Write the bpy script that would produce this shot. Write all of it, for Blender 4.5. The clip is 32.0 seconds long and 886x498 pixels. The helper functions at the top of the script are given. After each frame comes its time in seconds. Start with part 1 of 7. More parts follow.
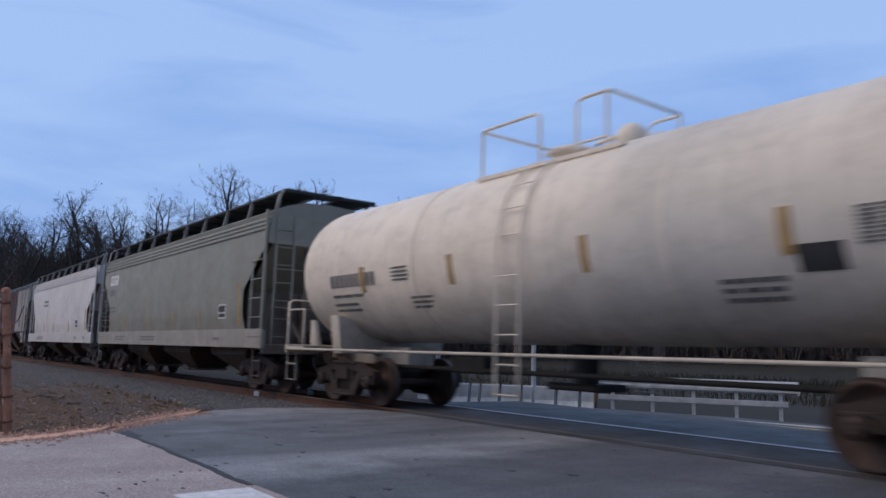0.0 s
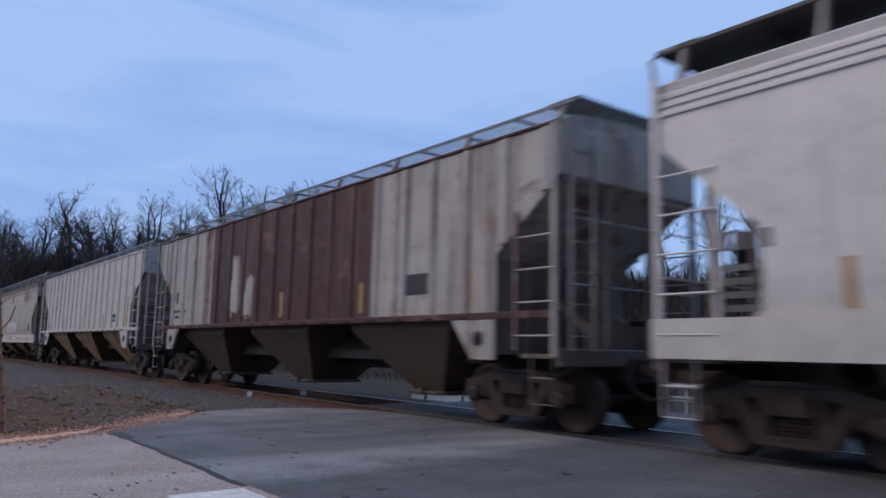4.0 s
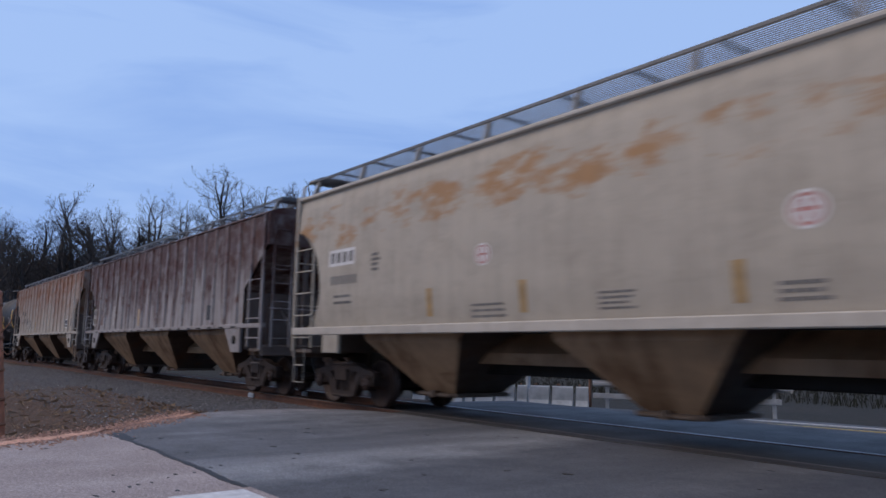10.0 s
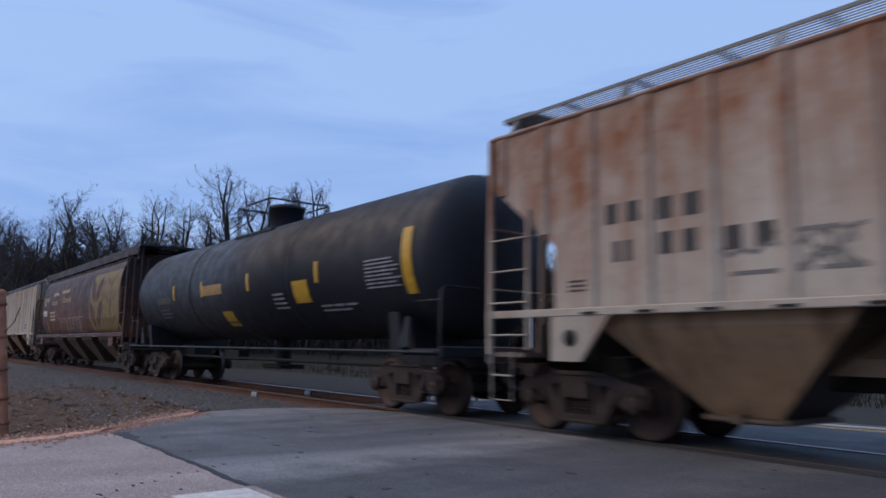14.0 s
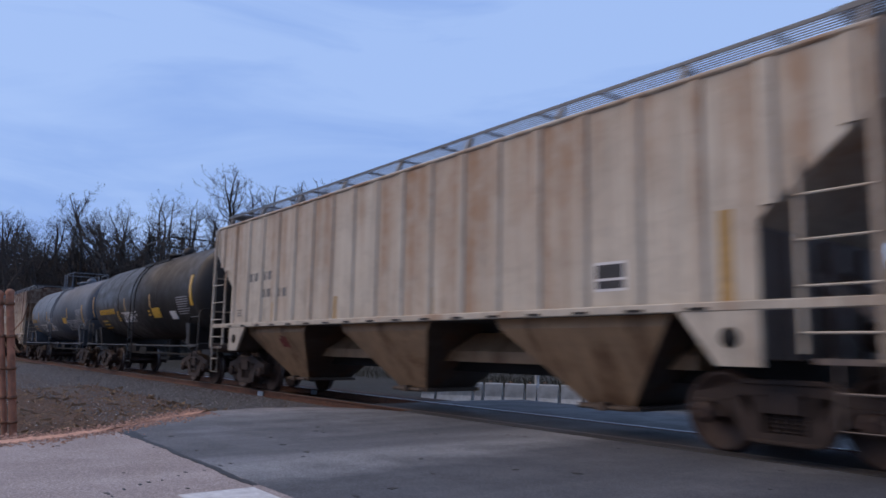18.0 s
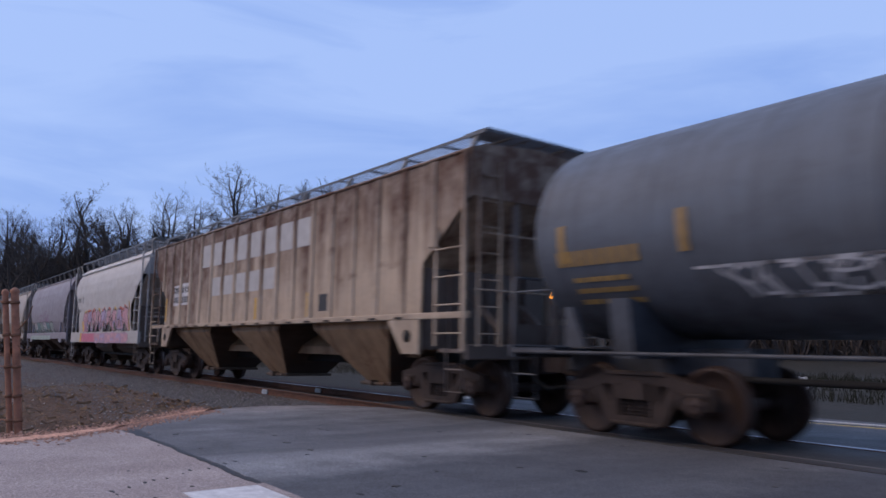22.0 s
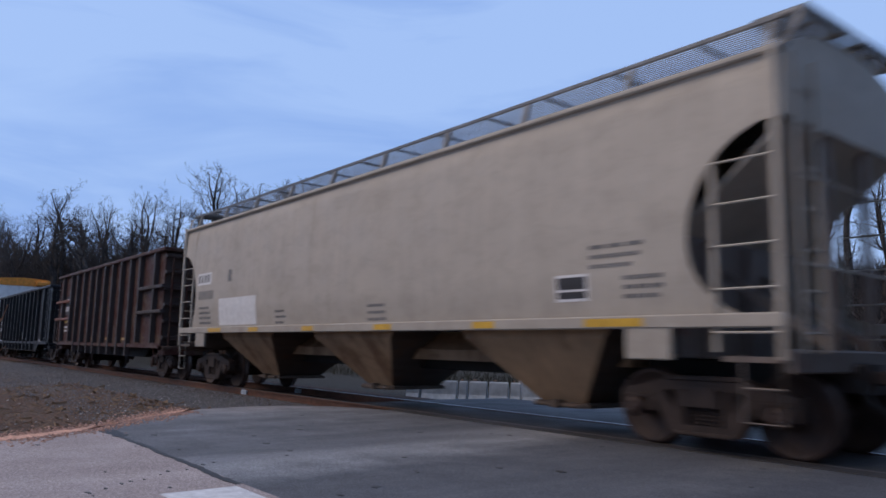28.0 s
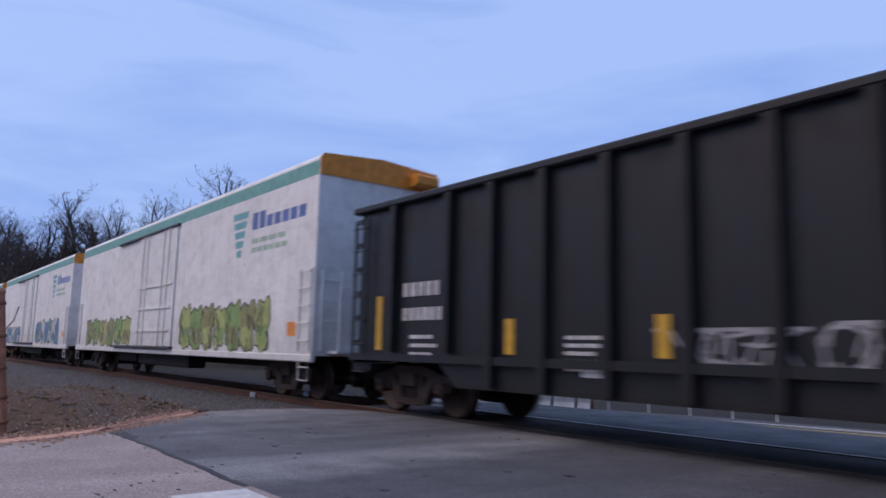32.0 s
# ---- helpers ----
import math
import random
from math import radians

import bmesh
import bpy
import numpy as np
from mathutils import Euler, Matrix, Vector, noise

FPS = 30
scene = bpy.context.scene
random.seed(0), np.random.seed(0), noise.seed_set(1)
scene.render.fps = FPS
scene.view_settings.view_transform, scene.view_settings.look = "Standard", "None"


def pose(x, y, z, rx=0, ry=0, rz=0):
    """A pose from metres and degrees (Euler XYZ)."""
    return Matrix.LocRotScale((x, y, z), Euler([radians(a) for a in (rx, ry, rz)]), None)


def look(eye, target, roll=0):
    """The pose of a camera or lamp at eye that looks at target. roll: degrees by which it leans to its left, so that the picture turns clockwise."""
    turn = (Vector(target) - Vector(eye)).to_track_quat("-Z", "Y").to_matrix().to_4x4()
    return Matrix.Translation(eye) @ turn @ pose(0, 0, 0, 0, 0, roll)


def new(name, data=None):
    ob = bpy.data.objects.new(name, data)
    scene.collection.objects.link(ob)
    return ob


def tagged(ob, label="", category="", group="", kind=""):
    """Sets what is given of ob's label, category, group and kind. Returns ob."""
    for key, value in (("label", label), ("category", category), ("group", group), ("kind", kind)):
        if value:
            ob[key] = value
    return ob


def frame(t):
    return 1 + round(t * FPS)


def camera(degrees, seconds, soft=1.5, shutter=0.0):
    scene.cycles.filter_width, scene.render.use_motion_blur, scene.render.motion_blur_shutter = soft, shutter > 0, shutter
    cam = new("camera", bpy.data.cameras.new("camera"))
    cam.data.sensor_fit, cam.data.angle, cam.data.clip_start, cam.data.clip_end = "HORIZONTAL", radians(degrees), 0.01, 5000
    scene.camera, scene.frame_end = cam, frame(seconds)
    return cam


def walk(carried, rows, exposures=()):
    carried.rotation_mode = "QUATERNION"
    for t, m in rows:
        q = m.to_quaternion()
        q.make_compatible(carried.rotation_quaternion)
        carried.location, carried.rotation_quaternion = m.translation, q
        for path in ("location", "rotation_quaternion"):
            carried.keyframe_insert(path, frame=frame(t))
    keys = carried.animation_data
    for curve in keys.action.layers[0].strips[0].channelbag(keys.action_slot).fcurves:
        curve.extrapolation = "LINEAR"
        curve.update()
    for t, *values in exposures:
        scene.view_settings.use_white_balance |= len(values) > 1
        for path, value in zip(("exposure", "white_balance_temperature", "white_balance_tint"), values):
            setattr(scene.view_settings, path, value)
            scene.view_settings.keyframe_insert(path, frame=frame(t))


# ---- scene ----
cam = camera(62.1, 32.0, soft=1.6, shutter=0.45)
EYE = (0.0, 0.0, 1.093)
# a camera held in the hand on one spot: seconds, pitch, roll, yaw
HELD = [
    (0.0, 7.89, -1.41, 52.44),
    (0.5, 7.85, -1.30, 52.43),
    (1.0, 7.90, -1.40, 52.33),
    (1.5, 7.93, -1.44, 52.21),
    (2.0, 7.93, -1.42, 52.10),
    (2.5, 7.90, -1.37, 52.05),
    (4.5, 7.91, -1.12, 51.90),
    (5.0, 7.97, -1.01, 51.83),
    (5.5, 8.01, -0.89, 51.70),
    (6.0, 7.99, -0.83, 51.61),
    (6.5, 7.97, -0.79, 51.61),
    (7.0, 7.95, -0.72, 51.64),
    (7.5, 7.92, -0.67, 51.71),
    (8.0, 7.94, -0.82, 51.78),
    (8.5, 7.93, -0.82, 51.88),
    (9.0, 7.88, -0.84, 51.99),
    (9.5, 7.87, -0.92, 52.02),
    (10.0, 7.91, -1.01, 52.01),
    (10.5, 7.93, -1.00, 52.00),
    (11.0, 8.00, -0.97, 51.99),
    (11.5, 8.07, -1.00, 52.02),
    (12.0, 8.09, -1.07, 52.09),
    (12.5, 8.05, -1.03, 52.25),
    (13.0, 8.00, -1.13, 52.26),
    (13.5, 7.89, -1.06, 52.24),
    (14.0, 7.84, -1.04, 52.23),
    (14.5, 7.76, -0.89, 52.23),
    (16.5, 7.87, -0.95, 52.44),
    (17.0, 7.87, -1.04, 52.54),
    (17.5, 7.85, -1.09, 52.59),
    (18.0, 7.81, -1.09, 52.69),
    (18.5, 7.73, -0.97, 52.78),
    (19.0, 7.67, -1.04, 52.80),
    (19.5, 7.60, -1.02, 52.79),
    (20.0, 7.60, -1.02, 52.79),
    (20.5, 7.62, -1.03, 52.80),
    (21.0, 7.66, -1.13, 52.78),
    (21.5, 7.70, -1.16, 52.87),
    (22.0, 7.65, -1.01, 52.98),
    (22.5, 7.64, -0.98, 52.97),
    (23.0, 7.65, -0.99, 52.97),
    (23.5, 7.70, -0.89, 52.91),
    (24.0, 7.85, -0.91, 52.66),
    (24.5, 7.94, -0.94, 52.56),
    (26.5, 7.92, -1.13, 51.47),
    (27.0, 7.88, -1.19, 51.39),
    (27.5, 7.81, -1.18, 51.45),
    (28.0, 7.73, -1.18, 51.51),
    (28.5, 7.68, -1.16, 51.59),
    (29.0, 7.61, -1.15, 51.70),
    (29.5, 7.56, -1.18, 51.78),
    (30.0, 7.54, -1.15, 51.87),
    (30.5, 7.59, -1.19, 51.91),
    (31.0, 7.73, -1.19, 51.85),
    (31.5, 7.85, -1.30, 51.98),
    (32.0, 7.97, -1.39, 52.16),
]
walk(cam, [(t, pose(*EYE, 90 + p, r, y)) for t, p, r, y in HELD], exposures=[(0.0, 0.0, 6500, 8), (8.0, 0.0, 6500, 10), (14.0, 0.0, 6500, 9), (18.0, 0.0, 6500, 12), (20.0, 0.02, 6500, 14), (22.0, 0.05, 6500, 16), (23.0, 0.04, 6500, 10), (24.0, 0.04, 6500, 12), (28.0, 0.03, 6500, 10), (32.0, 0.05, 6500, 17)])

# ---- world, sun ----
SUN_AZ = radians(-124)  # where the evening glow stands, behind the camera
SUN_EL = radians(46)
world = bpy.data.worlds.new("dusk_sky")
scene.world = world
world.use_nodes = True
wn, wl = world.node_tree.nodes, world.node_tree.links
wn.clear()
w_out = wn.new("ShaderNodeOutputWorld")
w_bg = wn.new("ShaderNodeBackground")
w_sky = wn.new("ShaderNodeTexSky")
w_sky.sky_type, w_sky.sun_disc = "NISHITA", False
w_sky.sun_elevation, w_sky.sun_rotation = SUN_EL, radians(90) - SUN_AZ
w_sky.air_density, w_sky.dust_density = 1.2, 1.5
w_tc, w_map = wn.new("ShaderNodeTexCoord"), wn.new("ShaderNodeMapping")
w_map.inputs["Scale"].default_value = (1.0, 1.0, 5.0)
w_n1, w_n2 = wn.new("ShaderNodeTexNoise"), wn.new("ShaderNodeTexNoise")
w_n1.inputs["Scale"].default_value, w_n1.inputs["Detail"].default_value = 2.3, 5.0
w_n1.inputs["Roughness"].default_value = 0.55
w_n1.inputs["Distortion"].default_value = 0.5
w_n2.inputs["Scale"].default_value, w_n2.inputs["Detail"].default_value = 0.9, 3.0
w_add = wn.new("ShaderNodeMath")
w_add.operation = "ADD"
w_ramp = wn.new("ShaderNodeValToRGB")
w_ramp.color_ramp.elements[0].position, w_ramp.color_ramp.elements[0].color = 0.70, (0.245, 0.415, 0.855, 1)
w_ramp.color_ramp.elements[1].position, w_ramp.color_ramp.elements[1].color = 1.36, (0.385, 0.565, 0.965, 1)
w_mul = wn.new("ShaderNodeMixRGB")
w_mul.blend_type = "MULTIPLY"
w_mul.inputs["Fac"].default_value = 1.0
w_mul.inputs["Color2"].default_value = (0.10, 0.10, 0.10, 1)
w_mix = wn.new("ShaderNodeMixRGB")
w_mix.inputs["Fac"].default_value = 0.88
wl.new(w_tc.outputs["Generated"], w_map.inputs["Vector"])
wl.new(w_map.outputs["Vector"], w_n1.inputs["Vector"])
wl.new(w_map.outputs["Vector"], w_n2.inputs["Vector"])
wl.new(w_n1.outputs["Fac"], w_add.inputs[0])
wl.new(w_n2.outputs["Fac"], w_add.inputs[1])
wl.new(w_add.outputs["Value"], w_ramp.inputs["Fac"])
wl.new(w_sky.outputs["Color"], w_mul.inputs["Color1"])
wl.new(w_mul.outputs["Color"], w_mix.inputs["Color1"])
wl.new(w_ramp.outputs["Color"], w_mix.inputs["Color2"])
# the dusk sky fades away from the evening glow, towards +x
w_sep, w_fade, w_dim = wn.new("ShaderNodeSeparateXYZ"), wn.new("ShaderNodeMapRange"), wn.new("ShaderNodeMixRGB")
w_fade.interpolation_type = "SMOOTHSTEP"
for key, value in (("From Min", -0.3), ("From Max", 0.9), ("To Min", 1.0), ("To Max", 0.58)):
    w_fade.inputs[key].default_value = value
w_dim.blend_type = "MULTIPLY"
w_dim.inputs["Fac"].default_value = 1.0
wl.new(w_tc.outputs["Generated"], w_sep.inputs["Vector"])
wl.new(w_sep.outputs["X"], w_fade.inputs["Value"])
wl.new(w_mix.outputs["Color"], w_dim.inputs["Color1"])
wl.new(w_fade.outputs["Result"], w_dim.inputs["Color2"])
wl.new(w_dim.outputs["Color"], w_bg.inputs["Color"])
wl.new(w_bg.outputs["Background"], w_out.inputs["Surface"])
w_bg.inputs["Strength"].default_value = 1.0

sun_data = bpy.data.lights.new("evening_glow", "SUN")
sun_data.energy, sun_data.angle, sun_data.color = 1.42, radians(50), (1.0, 0.72, 0.43)
sun = new("evening_glow", sun_data)
sun.matrix_world = look((40 * math.cos(SUN_AZ), 40 * math.sin(SUN_AZ), 40 * math.tan(SUN_EL)), (0, 0, 0))


# ---- materials ----
def node(nt, kind, **values):
    n = nt.nodes.new(kind)
    for k, v in values.items():
        n.inputs[k].default_value = v
    return n


def ramp(nt, fac, stops):
    r = nt.nodes.new("ShaderNodeValToRGB")
    els = r.color_ramp.elements
    els.remove(els[1])
    els[0].position, els[0].color = stops[0][0], (*stops[0][1], 1)
    for p, c in stops[1:]:
        els.new(p).color = (*c, 1)
    nt.links.new(fac, r.inputs["Fac"])
    return r.outputs["Color"]


def mix(nt, fac, a, b, mode="MIX"):
    m = nt.nodes.new("ShaderNodeMixRGB")
    m.blend_type = mode
    for sock, v in ((m.inputs["Fac"], fac), (m.inputs["Color1"], a), (m.inputs["Color2"], b)):
        if isinstance(v, (int, float)):
            sock.default_value = v
        elif isinstance(v, tuple):
            sock.default_value = (*v, 1)
        else:
            nt.links.new(v, sock)
    return m.outputs["Color"]


def math_node(nt, op, a, b=0.0):
    m = nt.nodes.new("ShaderNodeMath")
    m.operation = op
    for sock, v in zip(m.inputs, (a, b)):
        if isinstance(v, (int, float)):
            sock.default_value = v
        else:
            nt.links.new(v, sock)
    return m.outputs["Value"]


def coords(nt, scale=(1, 1, 1), shift=(0, 0, 0)):
    t, m = nt.nodes.new("ShaderNodeTexCoord"), nt.nodes.new("ShaderNodeMapping")
    m.inputs["Scale"].default_value, m.inputs["Location"].default_value = scale, shift
    nt.links.new(t.outputs["Object"], m.inputs["Vector"])
    return m.outputs["Vector"]


def noise_tex(nt, vec, scale, detail=4.0, rough=0.55, distort=0.0):
    n = node(nt, "ShaderNodeTexNoise", Scale=scale, Detail=detail, Roughness=rough, Distortion=distort)
    nt.links.new(vec, n.inputs["Vector"])
    return n.outputs["Fac"]


def surface(name):
    m = bpy.data.materials.new(name)
    m.use_nodes = True
    return m, m.node_tree, m.node_tree.nodes["Principled BSDF"]


def bump(nt, bsdf, height, strength, dist=0.01):
    b = node(nt, "ShaderNodeBump", Strength=strength, Distance=dist)
    nt.links.new(height, b.inputs["Height"])
    nt.links.new(b.outputs["Normal"], bsdf.inputs["Normal"])


def plain(name, color, rough=0.6, metal=0.0, vary=0.25, scale=6.0, grain=0.1):
    """One paint or metal with soft grime."""
    m, nt, b = surface(name)
    v = coords(nt)
    a = noise_tex(nt, v, scale, 5)
    dark = tuple(c * (1 - vary) for c in color)
    lite = tuple(min(1, c * (1 + vary * 0.5)) for c in color)
    nt.links.new(ramp(nt, a, [(0.3, dark), (0.7, lite)]), b.inputs["Base Color"])
    b.inputs["Roughness"].default_value, b.inputs["Metallic"].default_value = rough, metal
    bump(nt, b, noise_tex(nt, v, scale * 9, 3), grain)
    return m


def pebbles(name, dark, light, rough=0.95):
    """Each loose piece takes a shade of its own."""
    m, nt, b = surface(name)
    geo = nt.nodes.new("ShaderNodeNewGeometry")
    col = ramp(nt, geo.outputs["Random Per Island"], [(0.0, dark), (0.75, tuple((a + c) / 2 for a, c in zip(dark, light))), (1.0, light)])
    nt.links.new(mix(nt, 0.35, col, ramp(nt, noise_tex(nt, coords(nt), 40, 3), [(0.3, dark), (0.7, light)])), b.inputs["Base Color"])
    b.inputs["Roughness"].default_value = rough
    return m


RUST = (0.16, 0.07, 0.035)


def car_paint(name, base, seed, rust=RUST, spots=0.0, streaks=0.0, top=0.0, top_z=3.9, dirt=0.3, low=0.2, low_z=2.0,
              rough=0.55, grime=(0.12, 0.095, 0.075), spec=0.4, band=None, bias=0.0, stripe=None, grow=1.15, soft=0.12, rear=None):
    """Weathered paint of a freight car: spots and runs of rust, a rusty band below the roof, road dirt above the sill,
    which on one tank also darkens the shaded underside.
    """
    m, nt, b = surface(name)
    sh = (seed * 7.31, seed * 3.17, seed * 1.7)
    b.inputs["Specular IOR Level"].default_value = spec
    # every sheet and rib weathers in its own way
    info, own = nt.nodes.new("ShaderNodeObjectInfo"), nt.nodes.new("ShaderNodeCombineXYZ")
    nt.links.new(math_node(nt, "MULTIPLY", info.outputs["Random"], 90.0), own.inputs["X"])

    def place(scale):
        add = nt.nodes.new("ShaderNodeVectorMath")
        nt.links.new(coords(nt, scale, sh), add.inputs[0])
        nt.links.new(own.outputs["Vector"], add.inputs[1])
        return add.outputs["Vector"]

    v, run, fine = place((1, 1, 1)), place((1.9, 1.0, 0.12)), place((9.0, 1.0, 0.5))
    n_big = noise_tex(nt, v, 0.7, 4)
    n_mid = noise_tex(nt, v, 2.6, 6, 0.62)
    n_run = noise_tex(nt, run, 1.0, 5, 0.6)
    n_fine = noise_tex(nt, fine, 1.0, 4, 0.6)
    col = mix(nt, ramp(nt, n_big, [(0.3, (0, 0, 0)), (0.72, (1, 1, 1))]), base, tuple(min(0.95, c * 1.14) for c in base))
    col = mix(nt, math_node(nt, "MULTIPLY", ramp(nt, n_fine, [(0.42, (0, 0, 0)), (0.75, (1, 1, 1))]), dirt), col, grime)
    n_grime = noise_tex(nt, place((0.8, 1, 1.3)), 2.2, 8, 0.72, 0.4)
    col = mix(nt, math_node(nt, "MULTIPLY", ramp(nt, n_grime, [(0.46, (0, 0, 0)), (0.66, (1, 1, 1))]), 0.30 + 0.35 * dirt), col, mix(nt, 0.55, col, grime))
    sep = nt.nodes.new("ShaderNodeSeparateXYZ")
    nt.links.new(coords(nt), sep.inputs["Vector"])
    z = sep.outputs["Z"]
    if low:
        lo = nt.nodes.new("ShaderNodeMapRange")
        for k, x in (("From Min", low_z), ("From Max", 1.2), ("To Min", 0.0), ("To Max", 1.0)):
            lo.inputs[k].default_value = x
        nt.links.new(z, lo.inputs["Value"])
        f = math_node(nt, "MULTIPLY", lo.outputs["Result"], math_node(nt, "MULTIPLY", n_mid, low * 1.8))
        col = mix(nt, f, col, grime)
    if streaks:
        if bias:
            n_run = math_node(nt, "ADD", n_run, math_node(nt, "MULTIPLY", math_node(nt, "SUBTRACT", z, 2.9), bias))
        if rear:
            # worse weathered towards one end of the car
            to = nt.nodes.new("ShaderNodeMapRange")
            for k, x in (("From Min", rear[0]), ("From Max", rear[1]), ("To Min", 0.0), ("To Max", rear[2])):
                to.inputs[k].default_value = x
            nt.links.new(sep.outputs["X"], to.inputs["Value"])
            n_run = math_node(nt, "ADD", n_run, to.outputs["Result"])
        f = ramp(nt, n_run, [(0.74 - 0.25 * streaks - soft / 2, (0, 0, 0)), (0.74 - 0.25 * streaks + soft / 2, (1, 1, 1))])
        f2 = math_node(nt, "MULTIPLY", f, ramp(nt, n_mid, [(0.25, (0.35, 0.35, 0.35)), (0.6, (1, 1, 1))]))
        col = mix(nt, math_node(nt, "MULTIPLY", f2, min(1.0, 0.55 + streaks * 0.5)), col, mix(nt, n_mid, rust, tuple(min(1, c * 1.5) for c in rust)))
    if spots:
        s = noise_tex(nt, place((0.7, 1, 1.5)), grow, 6, 0.68)
        if band:
            far = math_node(nt, "DIVIDE", math_node(nt, "SUBTRACT", z, band[0]), band[1])
            s = math_node(nt, "SUBTRACT", s, math_node(nt, "MULTIPLY", math_node(nt, "MULTIPLY", far, far), 0.22))
        f = ramp(nt, s, [(0.70 - 0.25 * spots, (0, 0, 0)), (0.80 - 0.22 * spots, (1, 1, 1))])
        col = mix(nt, math_node(nt, "MULTIPLY", f, 0.85), col, mix(nt, n_fine, rust, tuple(min(1, c * 1.8) for c in rust)))
    if stripe:
        lo, hi_z, amount = stripe
        wob = math_node(nt, "ADD", z, math_node(nt, "MULTIPLY", math_node(nt, "SUBTRACT", n_mid, 0.5), 0.35))
        f = math_node(nt, "MULTIPLY", math_node(nt, "GREATER_THAN", wob, lo), math_node(nt, "LESS_THAN", z, hi_z))
        f = math_node(nt, "MULTIPLY", f, ramp(nt, n_fine, [(0.2, (amount * .55,) * 3), (0.7, (amount,) * 3)]))
        col = mix(nt, f, col, mix(nt, n_mid, tuple(c * .7 for c in rust), tuple(min(1, c * 1.5) for c in rust)))
    if top:
        hi = nt.nodes.new("ShaderNodeMapRange")
        for k, x in (("From Min", top_z), ("From Max", 4.3), ("To Min", 0.0), ("To Max", 1.0)):
            hi.inputs[k].default_value = x
        nt.links.new(math_node(nt, "ADD", z, math_node(nt, "MULTIPLY", math_node(nt, "SUBTRACT", n_run, 0.5), 1.6)), hi.inputs["Value"])
        col = mix(nt, math_node(nt, "MULTIPLY", hi.outputs["Result"], top), col, mix(nt, n_mid, rust, tuple(min(1, c * 1.8) for c in rust)))
    nt.links.new(col, b.inputs["Base Color"])
    nt.links.new(ramp(nt, n_mid, [(0.3, (rough - 0.1,) * 3), (0.7, (min(1, rough + 0.2),) * 3)]), b.inputs["Roughness"])
    bump(nt, b, n_mid, 0.12, 0.02)
    return m


M = {}
M["iron"] = plain("rusty_cast_iron", (0.048, 0.031, 0.025), 0.75, 0.2, 0.5, 5, 0.35)
M["wheel"] = plain("wheel_steel", (0.054, 0.031, 0.024), 0.65, 0.2, 0.45, 4, 0.2)
M["tread"] = plain("polished_tread", (0.16, 0.14, 0.13), 0.4, 0.8, 0.2, 8, 0.05)
M["black"] = plain("black_underframe", (0.009, 0.0085, 0.0085), 0.8, 0.0, 0.5, 5, 0.25)
M["grate"] = plain("galvanised_grating", (0.14, 0.148, 0.16), 0.5, 0.4, 0.3, 6, 0.1)
M["darkgrate"] = plain("dark_grating", (0.055, 0.058, 0.062), 0.6, 0.4, 0.3, 6, 0.1)
M["galv"] = plain("galvanised_steel", (0.52, 0.53, 0.54), 0.55, 0.2, 0.25, 5, 0.08)
M["white"] = plain("white_marking", (0.72, 0.71, 0.70), 0.6, 0, 0.15, 7, 0.05)
M["ink"] = plain("black_stencil", (0.035, 0.035, 0.038), 0.6, 0, 0.3, 7, 0.05)
M["grey_ink"] = plain("grey_stencil", (0.16, 0.155, 0.15), 0.6, 0, 0.3, 7, 0.05)
M["yellow"] = plain("yellow_reflector", (0.62, 0.36, 0.03), 0.4, 0, 0.25, 8, 0.05)
M["dullyellow"] = plain("faded_yellow_reflector", (0.42, 0.26, 0.09), 0.5, 0, 0.3, 8, 0.05)
M["dull_red"] = plain("dull_red_paint", (0.24, 0.05, 0.04), 0.6, 0, 0.4, 8, 0.05)
M["faded_red"] = plain("faded_red_print", (0.52, 0.25, 0.22), 0.6, 0, 0.3, 8, 0.05)
M["bracket"] = plain("grey_bracket_paint", (0.27, 0.26, 0.25), 0.6, 0.1, 0.3, 5, 0.1)
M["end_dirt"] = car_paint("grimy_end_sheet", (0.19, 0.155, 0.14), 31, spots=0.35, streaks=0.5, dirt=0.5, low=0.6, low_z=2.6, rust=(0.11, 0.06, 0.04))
M["hose"] = plain("rubber_hose", (0.02, 0.02, 0.02), 0.8, 0, 0.3, 8, 0.1)
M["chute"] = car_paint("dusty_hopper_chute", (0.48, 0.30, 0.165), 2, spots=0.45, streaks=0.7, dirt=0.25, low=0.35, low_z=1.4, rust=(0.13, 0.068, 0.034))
# rust plus the shade on the down-facing slopes, both put into the colour
M["chute_rust_shade"] = car_paint("rusty_shaded_chute_slope", (0.052, 0.033, 0.025), 6, spots=0.4, streaks=0.5, dirt=0.5, low=0.3, low_z=1.4, rust=(0.09, 0.042, 0.02))
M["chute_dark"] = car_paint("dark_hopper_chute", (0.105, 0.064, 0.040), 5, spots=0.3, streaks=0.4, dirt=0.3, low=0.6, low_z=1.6)


